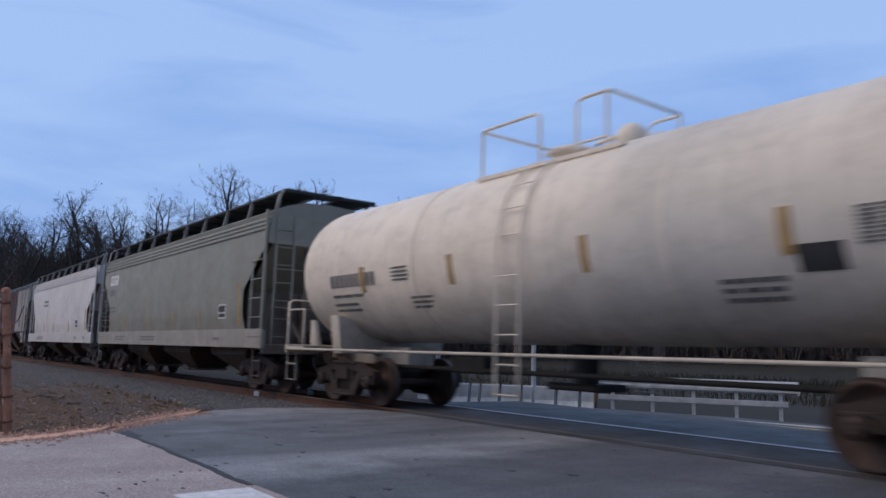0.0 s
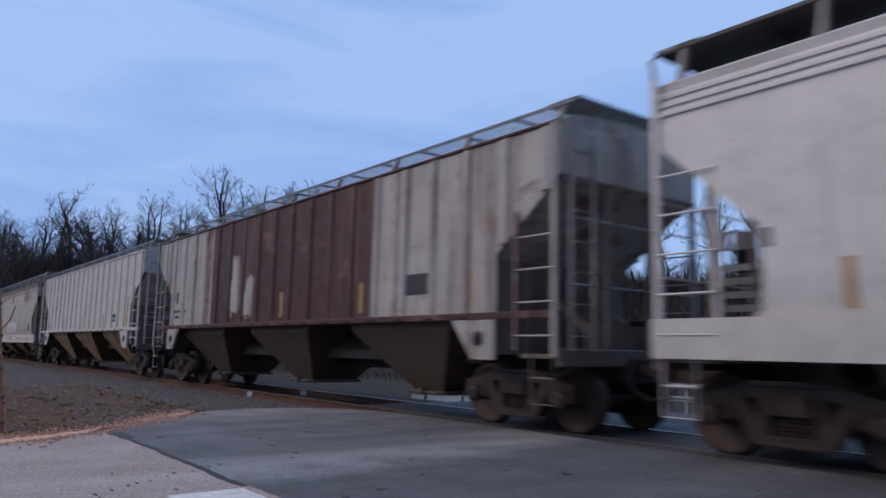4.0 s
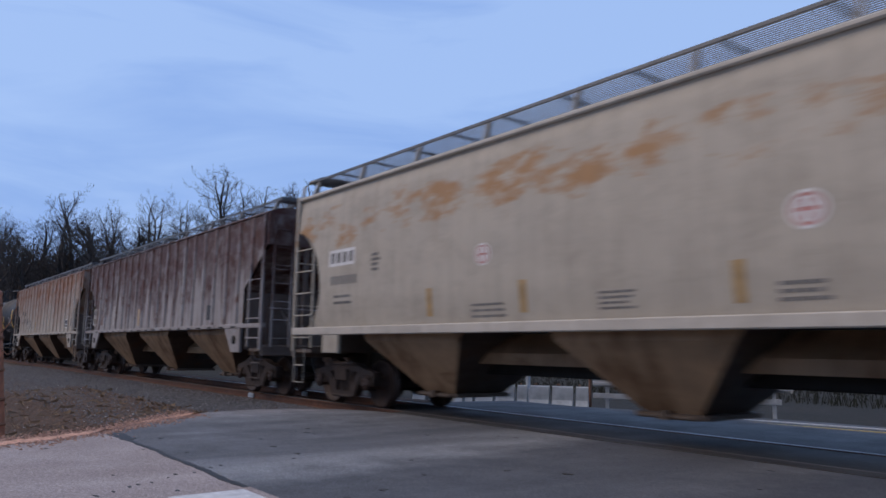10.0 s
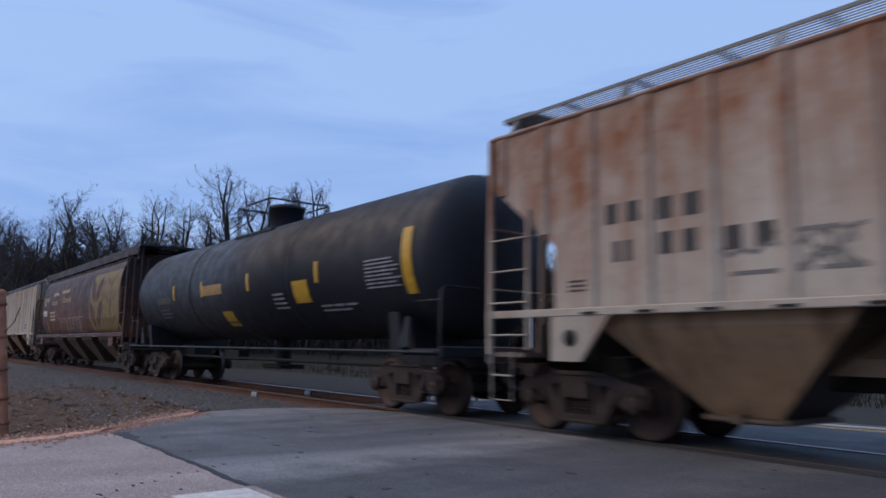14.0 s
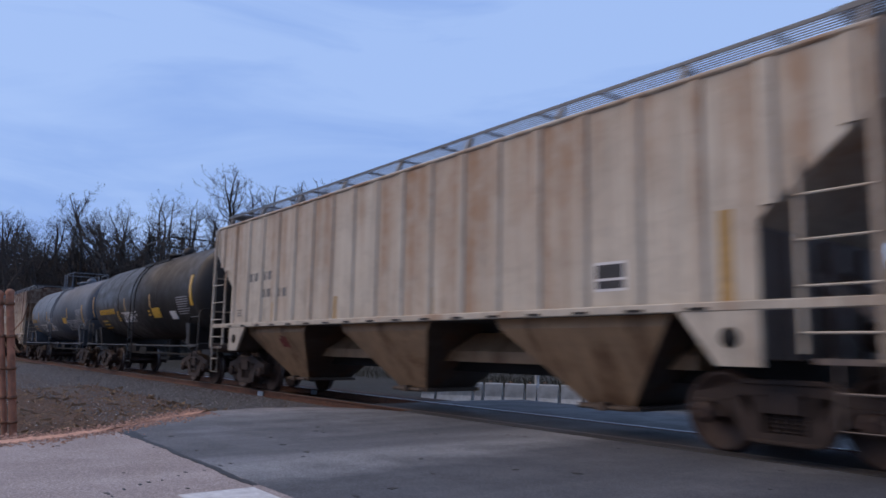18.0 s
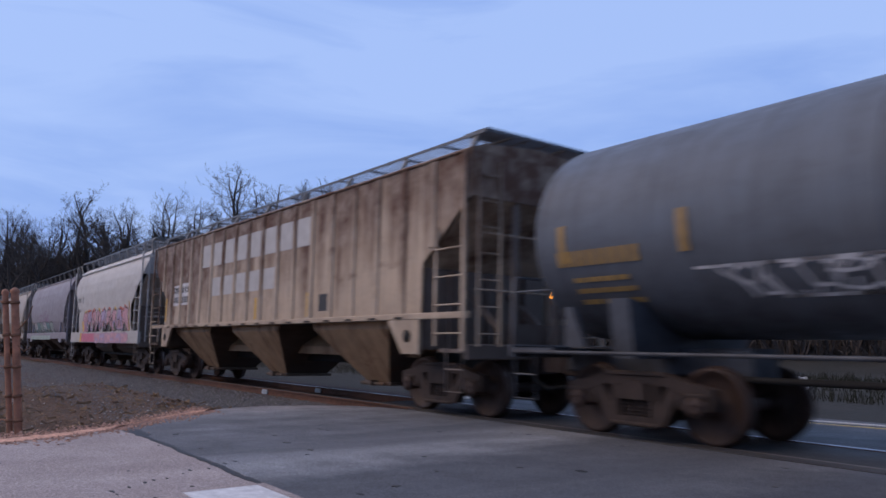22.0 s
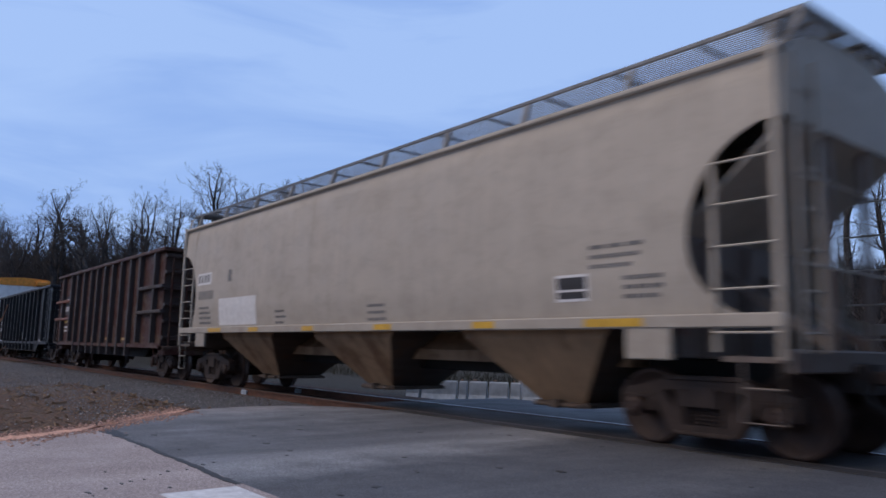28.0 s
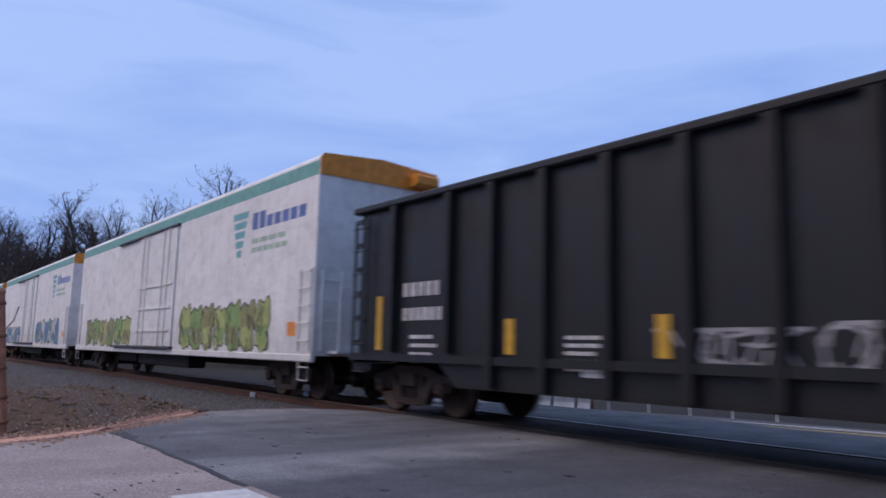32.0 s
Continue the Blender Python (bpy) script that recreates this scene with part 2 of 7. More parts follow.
# ---- mesh building ----
class Geo:
    """Vertices and faces of one mesh in the making."""

    def __init__(self):
        self.v, self.f, self.m, self.smooth = [], [], [], []

    def add(self, verts, faces, mat=0, smooth=False):
        n = len(self.v)
        self.v += [tuple(p) for p in verts]
        self.f += [tuple(i + n for i in q) for q in faces]
        self.m += [mat] * len(faces)
        self.smooth += [smooth] * len(faces)
        return self

    def box(self, x0, x1, y0, y1, z0, z1, mat=0, c=0.0):
        """A box; c chamfers its four long edges along its longest side."""
        if c <= 0:
            v = [(x, y, z) for x in (x0, x1) for y in (y0, y1) for z in (z0, z1)]
            return self.add(v, [(0, 1, 3, 2), (4, 6, 7, 5), (0, 4, 5, 1), (2, 3, 7, 6), (0, 2, 6, 4), (1, 5, 7, 3)], mat)
        d = (x1 - x0, y1 - y0, z1 - z0)
        k = d.index(max(d))
        lo, hi = [(x0, x1), (y0, y1), (z0, z1)][k]
        (a0, a1), (b0, b1) = [r for i, r in enumerate([(x0, x1), (y0, y1), (z0, z1)]) if i != k]
        ring = [(a0 + c, b0), (a1 - c, b0), (a1, b0 + c), (a1, b1 - c), (a1 - c, b1), (a0 + c, b1), (a0, b1 - c), (a0, b0 + c)]
        return self.prism(ring, k, lo, hi, mat)

    def prism(self, ring, axis, lo, hi, mat=0, smooth=False):
        """A closed outline in the two other axes, drawn out along axis."""
        def put(a, b, s):
            p = [a, b]
            p.insert(axis, s)
            return tuple(p)
        n = len(ring)
        v = [put(a, b, lo) for a, b in ring] + [put(a, b, hi) for a, b in ring]
        f = [(i, (i + 1) % n, n + (i + 1) % n, n + i) for i in range(n)]
        self.add(v, f, mat, smooth)
        return self.add(v, [tuple(range(n))[::-1], tuple(range(n, 2 * n))], mat)

    def tube(self, pts, r, n=6, mat=0, caps=True, r1=None):
        """A round bar along the points."""
        pts = [Vector(p) for p in pts]
        v, f = [], []
        for i, p in enumerate(pts):
            d = (pts[min(i + 1, len(pts) - 1)] - pts[max(i - 1, 0)]).normalized()
            a = d.cross(Vector((0, 0, 1)) if abs(d.z) < 0.9 else Vector((1, 0, 0))).normalized()
            b = d.cross(a)
            rr = r if r1 is None else r + (r1 - r) * i / (len(pts) - 1)
            v += [p + (a * math.cos(2 * math.pi * k / n) + b * math.sin(2 * math.pi * k / n)) * rr for k in range(n)]
        for i in range(len(pts) - 1):
            f += [(i * n + k, i * n + (k + 1) % n, (i + 1) * n + (k + 1) % n, (i + 1) * n + k) for k in range(n)]
        self.add(v, f, mat, n > 5)
        if caps:
            m = (len(pts) - 1) * n
            self.add(v, [tuple(range(n))[::-1], tuple(range(m, m + n))], mat)
        return self

    def lathe(self, prof, axis, centre=(0, 0, 0), n=24, mat=0, mats=None):
        """A profile of (radius, along) turned round an axis."""
        o = [i for i in range(3) if i != axis]
        v, f, ms = [], [], []
        for r, s in prof:
            for k in range(n):
                p = [0, 0, 0]
                p[axis] = centre[axis] + s
                p[o[0]] = centre[o[0]] + r * math.cos(2 * math.pi * k / n)
                p[o[1]] = centre[o[1]] + r * math.sin(2 * math.pi * k / n)
                v.append(tuple(p))
        for i in range(len(prof) - 1):
            self.add(v if i == 0 else [], [], mat)
            base = len(self.v) - len(v)
            for k in range(n):
                self.f.append((base + i * n + k, base + i * n + (k + 1) % n, base + (i + 1) * n + (k + 1) % n, base + (i + 1) * n + k))
                self.m.append(mats[i] if mats else mat)
                self.smooth.append(True)
        return self

    def mesh(self, name, mats):
        me = bpy.data.meshes.new(name)
        me.from_pydata(self.v, [], self.f)
        for m in mats:
            me.materials.append(m)
        me.polygons.foreach_set("material_index", self.m)
        me.polygons.foreach_set("use_smooth", self.smooth)
        bm = bmesh.new()
        bm.from_mesh(me)
        bmesh.ops.recalc_face_normals(bm, faces=bm.faces)
        bm.to_mesh(me)
        bm.free()
        me.update()
        return me


def part(name, geo, mats, parent=None, label="", at=None):
    ob = new(name, geo.mesh(name, mats if isinstance(mats, (list, tuple)) else [mats]) if isinstance(geo, Geo) else geo)
    if parent:
        ob.parent = parent
    if at is not None:
        ob.matrix_basis = at
    if label:
        ob["label"] = label
    return ob


def thing(name, label, category, m=None, group="", kind=""):
    ob = new(name)
    ob.empty_display_size = 0.3
    if m is not None:
        ob.matrix_basis = m
    return tagged(ob, label, category, group, kind)

# ---- the setting ----
TRACK = 8.643  # the track's centre line, along x; rail tops at z = 0
SPEED = 10.734
EDGE = [(-11.0, 7.62), (-11.7, 7.42), (-12.25, 7.1), (-12.65, 6.4), (-12.8, 5.6), (-12.6, 4.75), (-12.05, 4.1), (-11.3, 3.35), (-10.4, 2.6), (-9.75, 1.6), (-9.4, 0.4), (-9.0, -3.0), (-8.6, -40.0)]


def edge_x(y):
    for (xa, ya), (xb, yb) in zip(EDGE, EDGE[1:]):
        if yb <= y <= ya:
            return xa + (xb - xa) * (ya - y) / (ya - yb)
    return EDGE[0][0] if y > EDGE[0][1] else EDGE[-1][0]


def ground_material():
    m, nt, b = surface("dead_grass_and_soil")
    v = coords(nt)
    a, c = noise_tex(nt, v, 0.35, 6, 0.65), noise_tex(nt, v, 7.0, 5, 0.7)
    col = mix(nt, ramp(nt, a, [(0.35, (0, 0, 0)), (0.65, (1, 1, 1))]), (0.018, 0.018, 0.013), (0.034, 0.030, 0.021))
    col = mix(nt, ramp(nt, c, [(0.4, (0, 0, 0)), (0.7, (1, 1, 1))]), col, (0.012, 0.011, 0.009))
    nt.links.new(col, b.inputs["Base Color"])
    b.inputs["Roughness"].default_value = 0.95
    bump(nt, b, c, 0.8, 0.05)
    return m


def asphalt(name, base, light, seed, wet=0.75, lanes=None, dust=(0.30, 0.25, 0.235)):
    """Asphalt worn along the way of the traffic; lanes: (x, how worn) across the road, then dust towards its edge; both
    also hold the warm light on its left.
    """
    m, nt, b = surface(name)
    v = coords(nt, shift=(seed, seed * 2, 0))
    wear = noise_tex(nt, coords(nt, (1.5, 0.22, 1), (seed, 0, 0)), 0.9, 5, 0.55, 0.6)
    grain = noise_tex(nt, v, 60, 3, 0.75)
    fleck = noise_tex(nt, v, 17, 4, 0.7)
    patch = noise_tex(nt, v, 1.3, 6, 0.62)
    f = ramp(nt, wear, [(0.40, (0, 0, 0)), (0.66, (1, 1, 1))])
    if lanes:
        sep = nt.nodes.new("ShaderNodeSeparateXYZ")
        nt.links.new(coords(nt), sep.inputs["Vector"])
        x = math_node(nt, "ADD", sep.outputs["X"], math_node(nt, "MULTIPLY", math_node(nt, "SUBTRACT", patch, 0.5), 1.6))
        x = math_node(nt, "ADD", x, math_node(nt, "MULTIPLY", sep.outputs["Y"], 0.10))
        x = math_node(nt, "DIVIDE", math_node(nt, "ADD", x, 14.0), 20.0)
        worn = ramp(nt, x, [((p + 14.0) / 20.0, (w, w, w)) for p, w in lanes])
        f = mix(nt, 0.5, worn, mix(nt, 1.0, worn, f, "OVERLAY"))
    col = mix(nt, f, base, light)
    if lanes:
        edge = ramp(nt, x, [(0.04, (1, 1, 1)), (0.15, (0, 0, 0))])
        col = mix(nt, math_node(nt, "MULTIPLY", edge, 0.8), col, dust)
    col = mix(nt, math_node(nt, "MULTIPLY", ramp(nt, patch, [(0.35, (0, 0, 0)), (0.7, (1, 1, 1))]), 0.35), col, tuple(c * 0.62 for c in base))
    col = mix(nt, math_node(nt, "MULTIPLY", ramp(nt, fleck, [(0.52, (0, 0, 0)), (0.72, (1, 1, 1))]), 0.35), col, tuple(c * 0.5 for c in base))
    col = mix(nt, 0.8, col, ramp(nt, grain, [(0.34, (0.45, 0.45, 0.45)), (0.5, (0.95, 0.95, 0.95)), (0.68, (1.9, 1.9, 1.9))]), "MULTIPLY")
    nt.links.new(col, b.inputs["Base Color"])
    nt.links.new(ramp(nt, patch, [(0.3, (wet - 0.12,) * 3), (0.7, (min(1, wet + 0.12),) * 3)]), b.inputs["Roughness"])
    bump(nt, b, mix(nt, 0.5, grain, fleck), 0.6, 0.012)
    return m


def bed_material():
    """Grey stone, brown with rust and brake dust between and beside the rails, brown with soil towards the verge."""
    m, nt, b = surface("ballast_bed")
    v = coords(nt)
    sep = nt.nodes.new("ShaderNodeSeparateXYZ")
    nt.links.new(v, sep.inputs["Vector"])
    n = noise_tex(nt, v, 1.2, 5, 0.6)
    y = math_node(nt, "ADD", math_node(nt, "DIVIDE", sep.outputs["Y"], 12.0), math_node(nt, "MULTIPLY", math_node(nt, "SUBTRACT", n, 0.5), 0.14))
    tint = ramp(nt, y, [(0.12, (0.125, 0.083, 0.058)), (0.36, (0.112, 0.085, 0.068)), (0.46, (0.108, 0.100, 0.098)), (0.575, (0.112, 0.105, 0.103)), (0.63, (0.070, 0.038, 0.024)), (0.9, (0.062, 0.036, 0.024))])
    grain = noise_tex(nt, v, 26, 5, 0.75)
    nt.links.new(mix(nt, 0.75, tint, ramp(nt, grain, [(0.32, (0.0, 0.0, 0.0)), (0.70, (1, 1, 1))]), "OVERLAY"), b.inputs["Base Color"])
    b.inputs["Roughness"].default_value = 0.95
    bump(nt, b, grain, 1.0, 0.04)
    return m


M["ground"] = ground_material()
# paler and pinker to the left, darker to the right, for uneven light
M["asphalt_old"] = asphalt("worn_warm_lit_asphalt", (0.315, 0.262, 0.245), (0.41, 0.345, 0.325), 3.0, lanes=((-14, 1), (-10.5, .7), (-8.6, .45), (-6.5, .5), (-4, .1), (6, 0)), dust=(0.54, 0.39, 0.34))
M["asphalt_new"] = asphalt("grey_asphalt", (0.064, 0.069, 0.081), (0.30, 0.305, 0.315), 8.0, lanes=((-13.5, .9), (-11.7, .65), (-10.2, .36), (-7.5, .20), (-6.4, .75), (-5.3, .16), (-4.3, .12), (-3.4, .26), (-2.6, .07), (-1.2, .03), (6, 0)))
M["asphalt_dark"] = asphalt("dark_crossing_asphalt", (0.036, 0.035, 0.037), (0.055, 0.052, 0.052), 5.0)
M["asphalt_far"] = asphalt("smooth_far_asphalt", (0.062, 0.063, 0.064), (0.105, 0.106, 0.108), 11.0, 0.72)
M["seal"] = plain("tar_seal", (0.022, 0.021, 0.022), 0.6, 0, 0.3, 9, 0.3)
M["paint_line"] = plain("road_paint", (0.66, 0.66, 0.66), 0.7, 0, 0.25, 11, 0.3)
M["paint_yellow"] = plain("yellow_road_paint", (0.55, 0.40, 0.13), 0.7, 0, 0.25, 11, 0.3)
M["stone"] = pebbles("ballast_stone", (0.050, 0.048, 0.049), (0.29, 0.28, 0.28))
M["ballast"] = bed_material()
M["litter"] = pebbles("dry_leaf_litter", (0.040, 0.027, 0.020), (0.27, 0.155, 0.10))
M["chip"] = plain("pale_chip", (0.45, 0.43, 0.41), 0.9)
M["stalk"] = plain("dry_stalk", (0.30, 0.20, 0.12), 0.9)
# the red of grit and pebbles also holds a warm glow on the ground
M["grit"] = plain("reddish_lit_grit", (0.68, 0.39, 0.28), 0.95, 0, 0.35, 12, 0.6)
M["grit_stone"] = pebbles("reddish_lit_pebbles", (0.16, 0.085, 0.06), (0.66, 0.40, 0.30))
M["rail"] = plain("rusty_rail", (0.13, 0.058, 0.034), 0.7, 0.3, 0.4, 6, 0.3)
M["railhead"] = plain("bright_rail_head", (0.60, 0.60, 0.62), 0.28, 1.0, 0.15, 5, 0.03)
# darker copy for the near rail, painting in the dark train it mirrors
M["railhead_dark"] = plain("dark_rail_head", (0.16, 0.14, 0.13), 0.6, 0.6, 0.2, 5, 0.05)
M["tie"] = plain("creosoted_tie", (0.065, 0.038, 0.026), 0.9, 0, 0.5, 9, 0.6)
M["joint"] = plain("pale_insulated_joint", (0.45, 0.52, 0.60), 0.6, 0, 0.35, 9, 0.2)
# rust made more orange, for a warm light on the fence
M["rust_lit_pipe"] = plain("rust_pipe_warm_lit", (0.46, 0.22, 0.14), 0.75, 0.1, 0.4, 7, 0.3)
M["rustpost"] = plain("rusty_brown_post", (0.28, 0.14, 0.085), 0.8, 0.1, 0.5, 8, 0.4)
M["concrete"] = plain("pale_concrete", (0.48, 0.50, 0.51), 0.85, 0, 0.3, 4, 0.3)


def glowing(name, color, power):
    m, nt, b = surface(name)
    b.inputs["Base Color"].default_value = (*color, 1)
    b.inputs["Emission Color"].default_value = (*color, 1)
    b.inputs["Emission Strength"].default_value = power
    return m


M["lamp_red"] = glowing("lit_red_lens", (1.0, 0.05, 0.02), 5.0)
M["lamp_amber"] = glowing("lit_amber_lens", (1.0, 0.32, 0.03), 6.0)
M["bark"] = plain("grey_bark", (0.075, 0.064, 0.059), 0.95, 0, 0.45, 5, 0.6)
M["twig"] = plain("dark_twigs", (0.072, 0.061, 0.057), 0.95, 0, 0.4, 3, 0.2)
M["weeds"] = plain("dark_weeds", (0.014, 0.017, 0.011), 0.95, 0, 0.5, 3, 0.2)
M["brush"] = plain("dense_brush", (0.060, 0.048, 0.043), 0.95, 0, 0.5, 2, 0.3)


def ground_height(x, y):
    """Flat by the crossing, rising into a wooded bank behind the track."""
    h = -0.30
    if -60 < x < 40 and 10.3 < y < 30:
        h = -0.56
    r = math.hypot(x, y)
    # unseen bank behind the camera and towards +x, added to block low sky light
    if y < -26 or x > 60:
        return h + min(7.0, max((-26 - y) * .3, (x - 60) * .2))
    if y <= 12:
        return h
    up = min(1.0, max(0.0, (r - 60) / 34)) * min(1.0, (y - 12) / 5)
    return h + 8.5 * up * up * (3 - 2 * up) + (0.5 * noise.noise((x * 0.06, y * 0.06, 3)) * up)


def make_ground():
    xs = sorted({*np.arange(-200, 201, 8.0), *np.arange(-60, 21, 4.0), -3000.0, -1200.0, -500.0, 500.0, 1200.0, 3000.0})
    ys = sorted({*np.arange(-200, 201, 8.0), *np.arange(-12, 45, 4.0), -3000.0, -1200.0, -500.0, 500.0, 1200.0, 3000.0})
    g = Geo()
    n = len(ys)
    g.add([(x, y, ground_height(x, y)) for x in xs for y in ys],
          [(i * n + j, (i + 1) * n + j, (i + 1) * n + j + 1, i * n + j + 1) for i in range(len(xs) - 1) for j in range(n - 1)], 0, True)
    tagged(part("ground", g, M["ground"]), "bare winter soil with dead grass", "ground", kind="structure")


def strip(name, xa, xb, y0, y1, z, mat, label, category="road", steps=14, depth=0.25):
    """A slab of paving between two edge functions of y."""
    g = Geo()
    ys = [y0 + (y1 - y0) * i / steps for i in range(steps + 1)]
    v = []
    for y in ys:
        a, b = xa(y), xb(y)
        v += [(a, y, z), (b, y, z), (b, y, z - depth), (a, y, z - depth)]
    f = []
    for i in range(steps):
        f += [(i * 4 + k, i * 4 + (k + 1) % 4, i * 4 + 4 + (k + 1) % 4, i * 4 + 4 + k) for k in range(4)]
    f += [(0, 1, 2, 3), tuple(steps * 4 + k for k in (3, 2, 1, 0))]
    g.add(v, f)
    return tagged(part(name, g, M[mat]), label, category, kind="structure")


ROAD_Z = -0.012


def make_roads():
    right = lambda y: 15.0
    strip("road_old", edge_x, right, -26, 2.56, ROAD_Z, "asphalt_old", "worn pale grey asphalt road before the crossing", steps=30)
    strip("road_approach", edge_x, right, 2.56, 7.60, ROAD_Z, "asphalt_new", "grey asphalt approach to the rails", steps=60)
    strip("crossing_edge", lambda y: -11.15, right, 7.60, 7.852, -.003, "asphalt_dark", "dark asphalt strip before the near rail", steps=2)
    strip("crossing_panel", lambda y: -12.9, lambda y: 15.0, 7.985, 9.30, ROAD_Z, "asphalt_dark", "dark asphalt between the rails of the crossing", steps=4)
    strip("road_far", lambda y: -13.0 + max(0, y - 10) * 0.15, lambda y: 30.0, 9.44, 12.0, ROAD_Z, "asphalt_far", "smooth grey asphalt beyond the rails", steps=6)
    # the road behind the track falls a little and runs along it
    g = Geo()
    rows = [[(-12.7, 12.0, ROAD_Z), (30.0, 12.0, ROAD_Z), (60.0, 12.0, ROAD_Z)], [(-14.4, 14.0, -0.24), (30.0, 15.4, -0.30), (60.0, 16.0, -0.30)],
            [(-15.6, 15.0, -0.42), (-11.0, 18.3, -0.46), (60.0, 27.0, -0.46)]]
    v = [p for row in rows for p in row]
    g.add(v + [(x, y, z - 0.3) for x, y, z in v], [(0, 1, 4, 3), (1, 2, 5, 4), (3, 4, 7, 6), (4, 5, 8, 7), (0, 3, 12, 9), (3, 6, 15, 12), (6, 7, 16, 15), (7, 8, 17, 16)])
    tagged(part("road_behind", g, M["asphalt_far"]), "smooth grey asphalt road running behind the track", "road", kind="structure")
    # painted lines
    g = Geo()
    g.box(-5.68, 4.6, 1.88, 2.47, ROAD_Z - 0.02, ROAD_Z + 0.004)
    tagged(part("stop_line", g, M["paint_line"]), "worn white stop line painted on asphalt", "road marking", kind="structure")
    for name, a, b, w, mat in (("edge_line", (-11.6, 15.85, -.352), (14.0, 22.2, -.405), 0.06, "paint_line"), ("centre_line", (-9.0, 15.1, -.300), (14.0, 20.4, -.372), 0.05, "paint_yellow")):
        d = Vector((b[0] - a[0], b[1] - a[1], 0)).normalized()
        o = Vector((-d.y, d.x, 0)) * w
        pa, pb = Vector(a), Vector(b)
        g = Geo()
        g.add([pa - o, pb - o, pb + o, pa + o, pa - o - Vector((0, 0, .02)), pb - o - Vector((0, 0, .02)), pb + o - Vector((0, 0, .02)), pa + o - Vector((0, 0, .02))],
              [(0, 1, 2, 3), (0, 1, 5, 4), (2, 3, 7, 6)])
        tagged(part(name, g, M[mat]), "painted line along the road behind the track", "road marking", kind="structure")
    # the sealed joint across the approach
    rnd = random.Random(5)
    g = Geo()
    v, f, n = [], [], 46
    for i in range(n + 1):
        x = -10.05 + 4.3 * i / n
        y = 2.60 - 0.08 * i / n + 0.012 * math.sin(i * 0.42) + rnd.uniform(-0.008, 0.008)
        w = (0.085 if i < 8 else 0.032) * rnd.uniform(0.7, 1.25)
        v += [(x, y - w, ROAD_Z + 0.004), (x, y + w, ROAD_Z + 0.004), (x, y + w, ROAD_Z - 0.02), (x, y - w, ROAD_Z - 0.02)]
    for i in range(n):
        f += [(i * 4 + k, i * 4 + (k + 1) % 4, i * 4 + 4 + (k + 1) % 4, i * 4 + 4 + k) for k in range(4)]
    g.add(v, f)
    tagged(part("tar_seam", g, M["seal"]), "dark tar-filled seam across the asphalt", "road seam", kind="structure")
    # small pits and tar drops
    g = Geo()
    for _ in range(70):
        x, y = rnd.uniform(-11, 2), rnd.uniform(0.6, 7.2)
        if x < edge_x(y) + 0.2:
            continue
        a, r = rnd.uniform(0, 3), rnd.uniform(0.012, 0.04)
        ring = [(x + r * math.cos(a + k) * rnd.uniform(.5, 2.2), y + r * math.sin(a + k)) for k in (0, 1, 2.1, 3.3, 4.2, 5.3)]
        g.prism(ring, 2, ROAD_Z - 0.02, ROAD_Z + 0.0035)
    for i in range(11):
        k = i / 10
        x, y, r = -5.9 - 1.0 * k + rnd.uniform(-.05, .05), 1.42 + 1.35 * k ** 1.2 + rnd.uniform(-.05, .05), rnd.uniform(.012, .026)
        ring = [(x + r * math.cos(a) * 1.7 * rnd.uniform(.7, 1.2), y + r * .6 * math.sin(a) * rnd.uniform(.7, 1.3)) for a in (0, 1, 2.1, 3.1, 4.2, 5.3)]
        g.prism(ring, 2, ROAD_Z - 0.02, ROAD_Z + 0.0035)
    tagged(part("tar_spots", g, M["seal"]), "small dark spots in the asphalt", "road spots", kind="stuff")


def stones(name, label, category, count, where, mat, lo, hi, seed, flat=0.6):
    """Loose stones or leaves, scattered as one sheet."""
    rnd = random.Random(seed)
    g = Geo()
    for _ in range(count):
        x, y, z = where(rnd)
        r = rnd.uniform(lo, hi)
        a = rnd.uniform(0, 6.28)
        ca, sa = math.cos(a) * r, math.sin(a) * r
        v = [(x + ca, y + sa, z + rnd.uniform(0, .5) * r * flat), (x - sa, y + ca, z + rnd.uniform(0, .6) * r * flat),
             (x - ca * rnd.uniform(.6, 1), y - sa, z), (x + sa, y - ca * rnd.uniform(.6, 1), z + rnd.uniform(0, .4) * r * flat),
             (x + rnd.uniform(-.3, .3) * r, y + rnd.uniform(-.3, .3) * r, z + r * flat)]
        g.add(v, [(0, 1, 4), (1, 2, 4), (2, 3, 4), (3, 0, 4)])
    return tagged(part(name, g, M[mat]), label, category, kind="stuff")


def bank_z(x, y):
    """The ballast shoulder: up to the ties near the rails, down to the verge."""
    d = TRACK - y
    s = min(1.0, max(0.0, (d - 1.5) / 2.6))
    return -0.16 - 0.12 * s


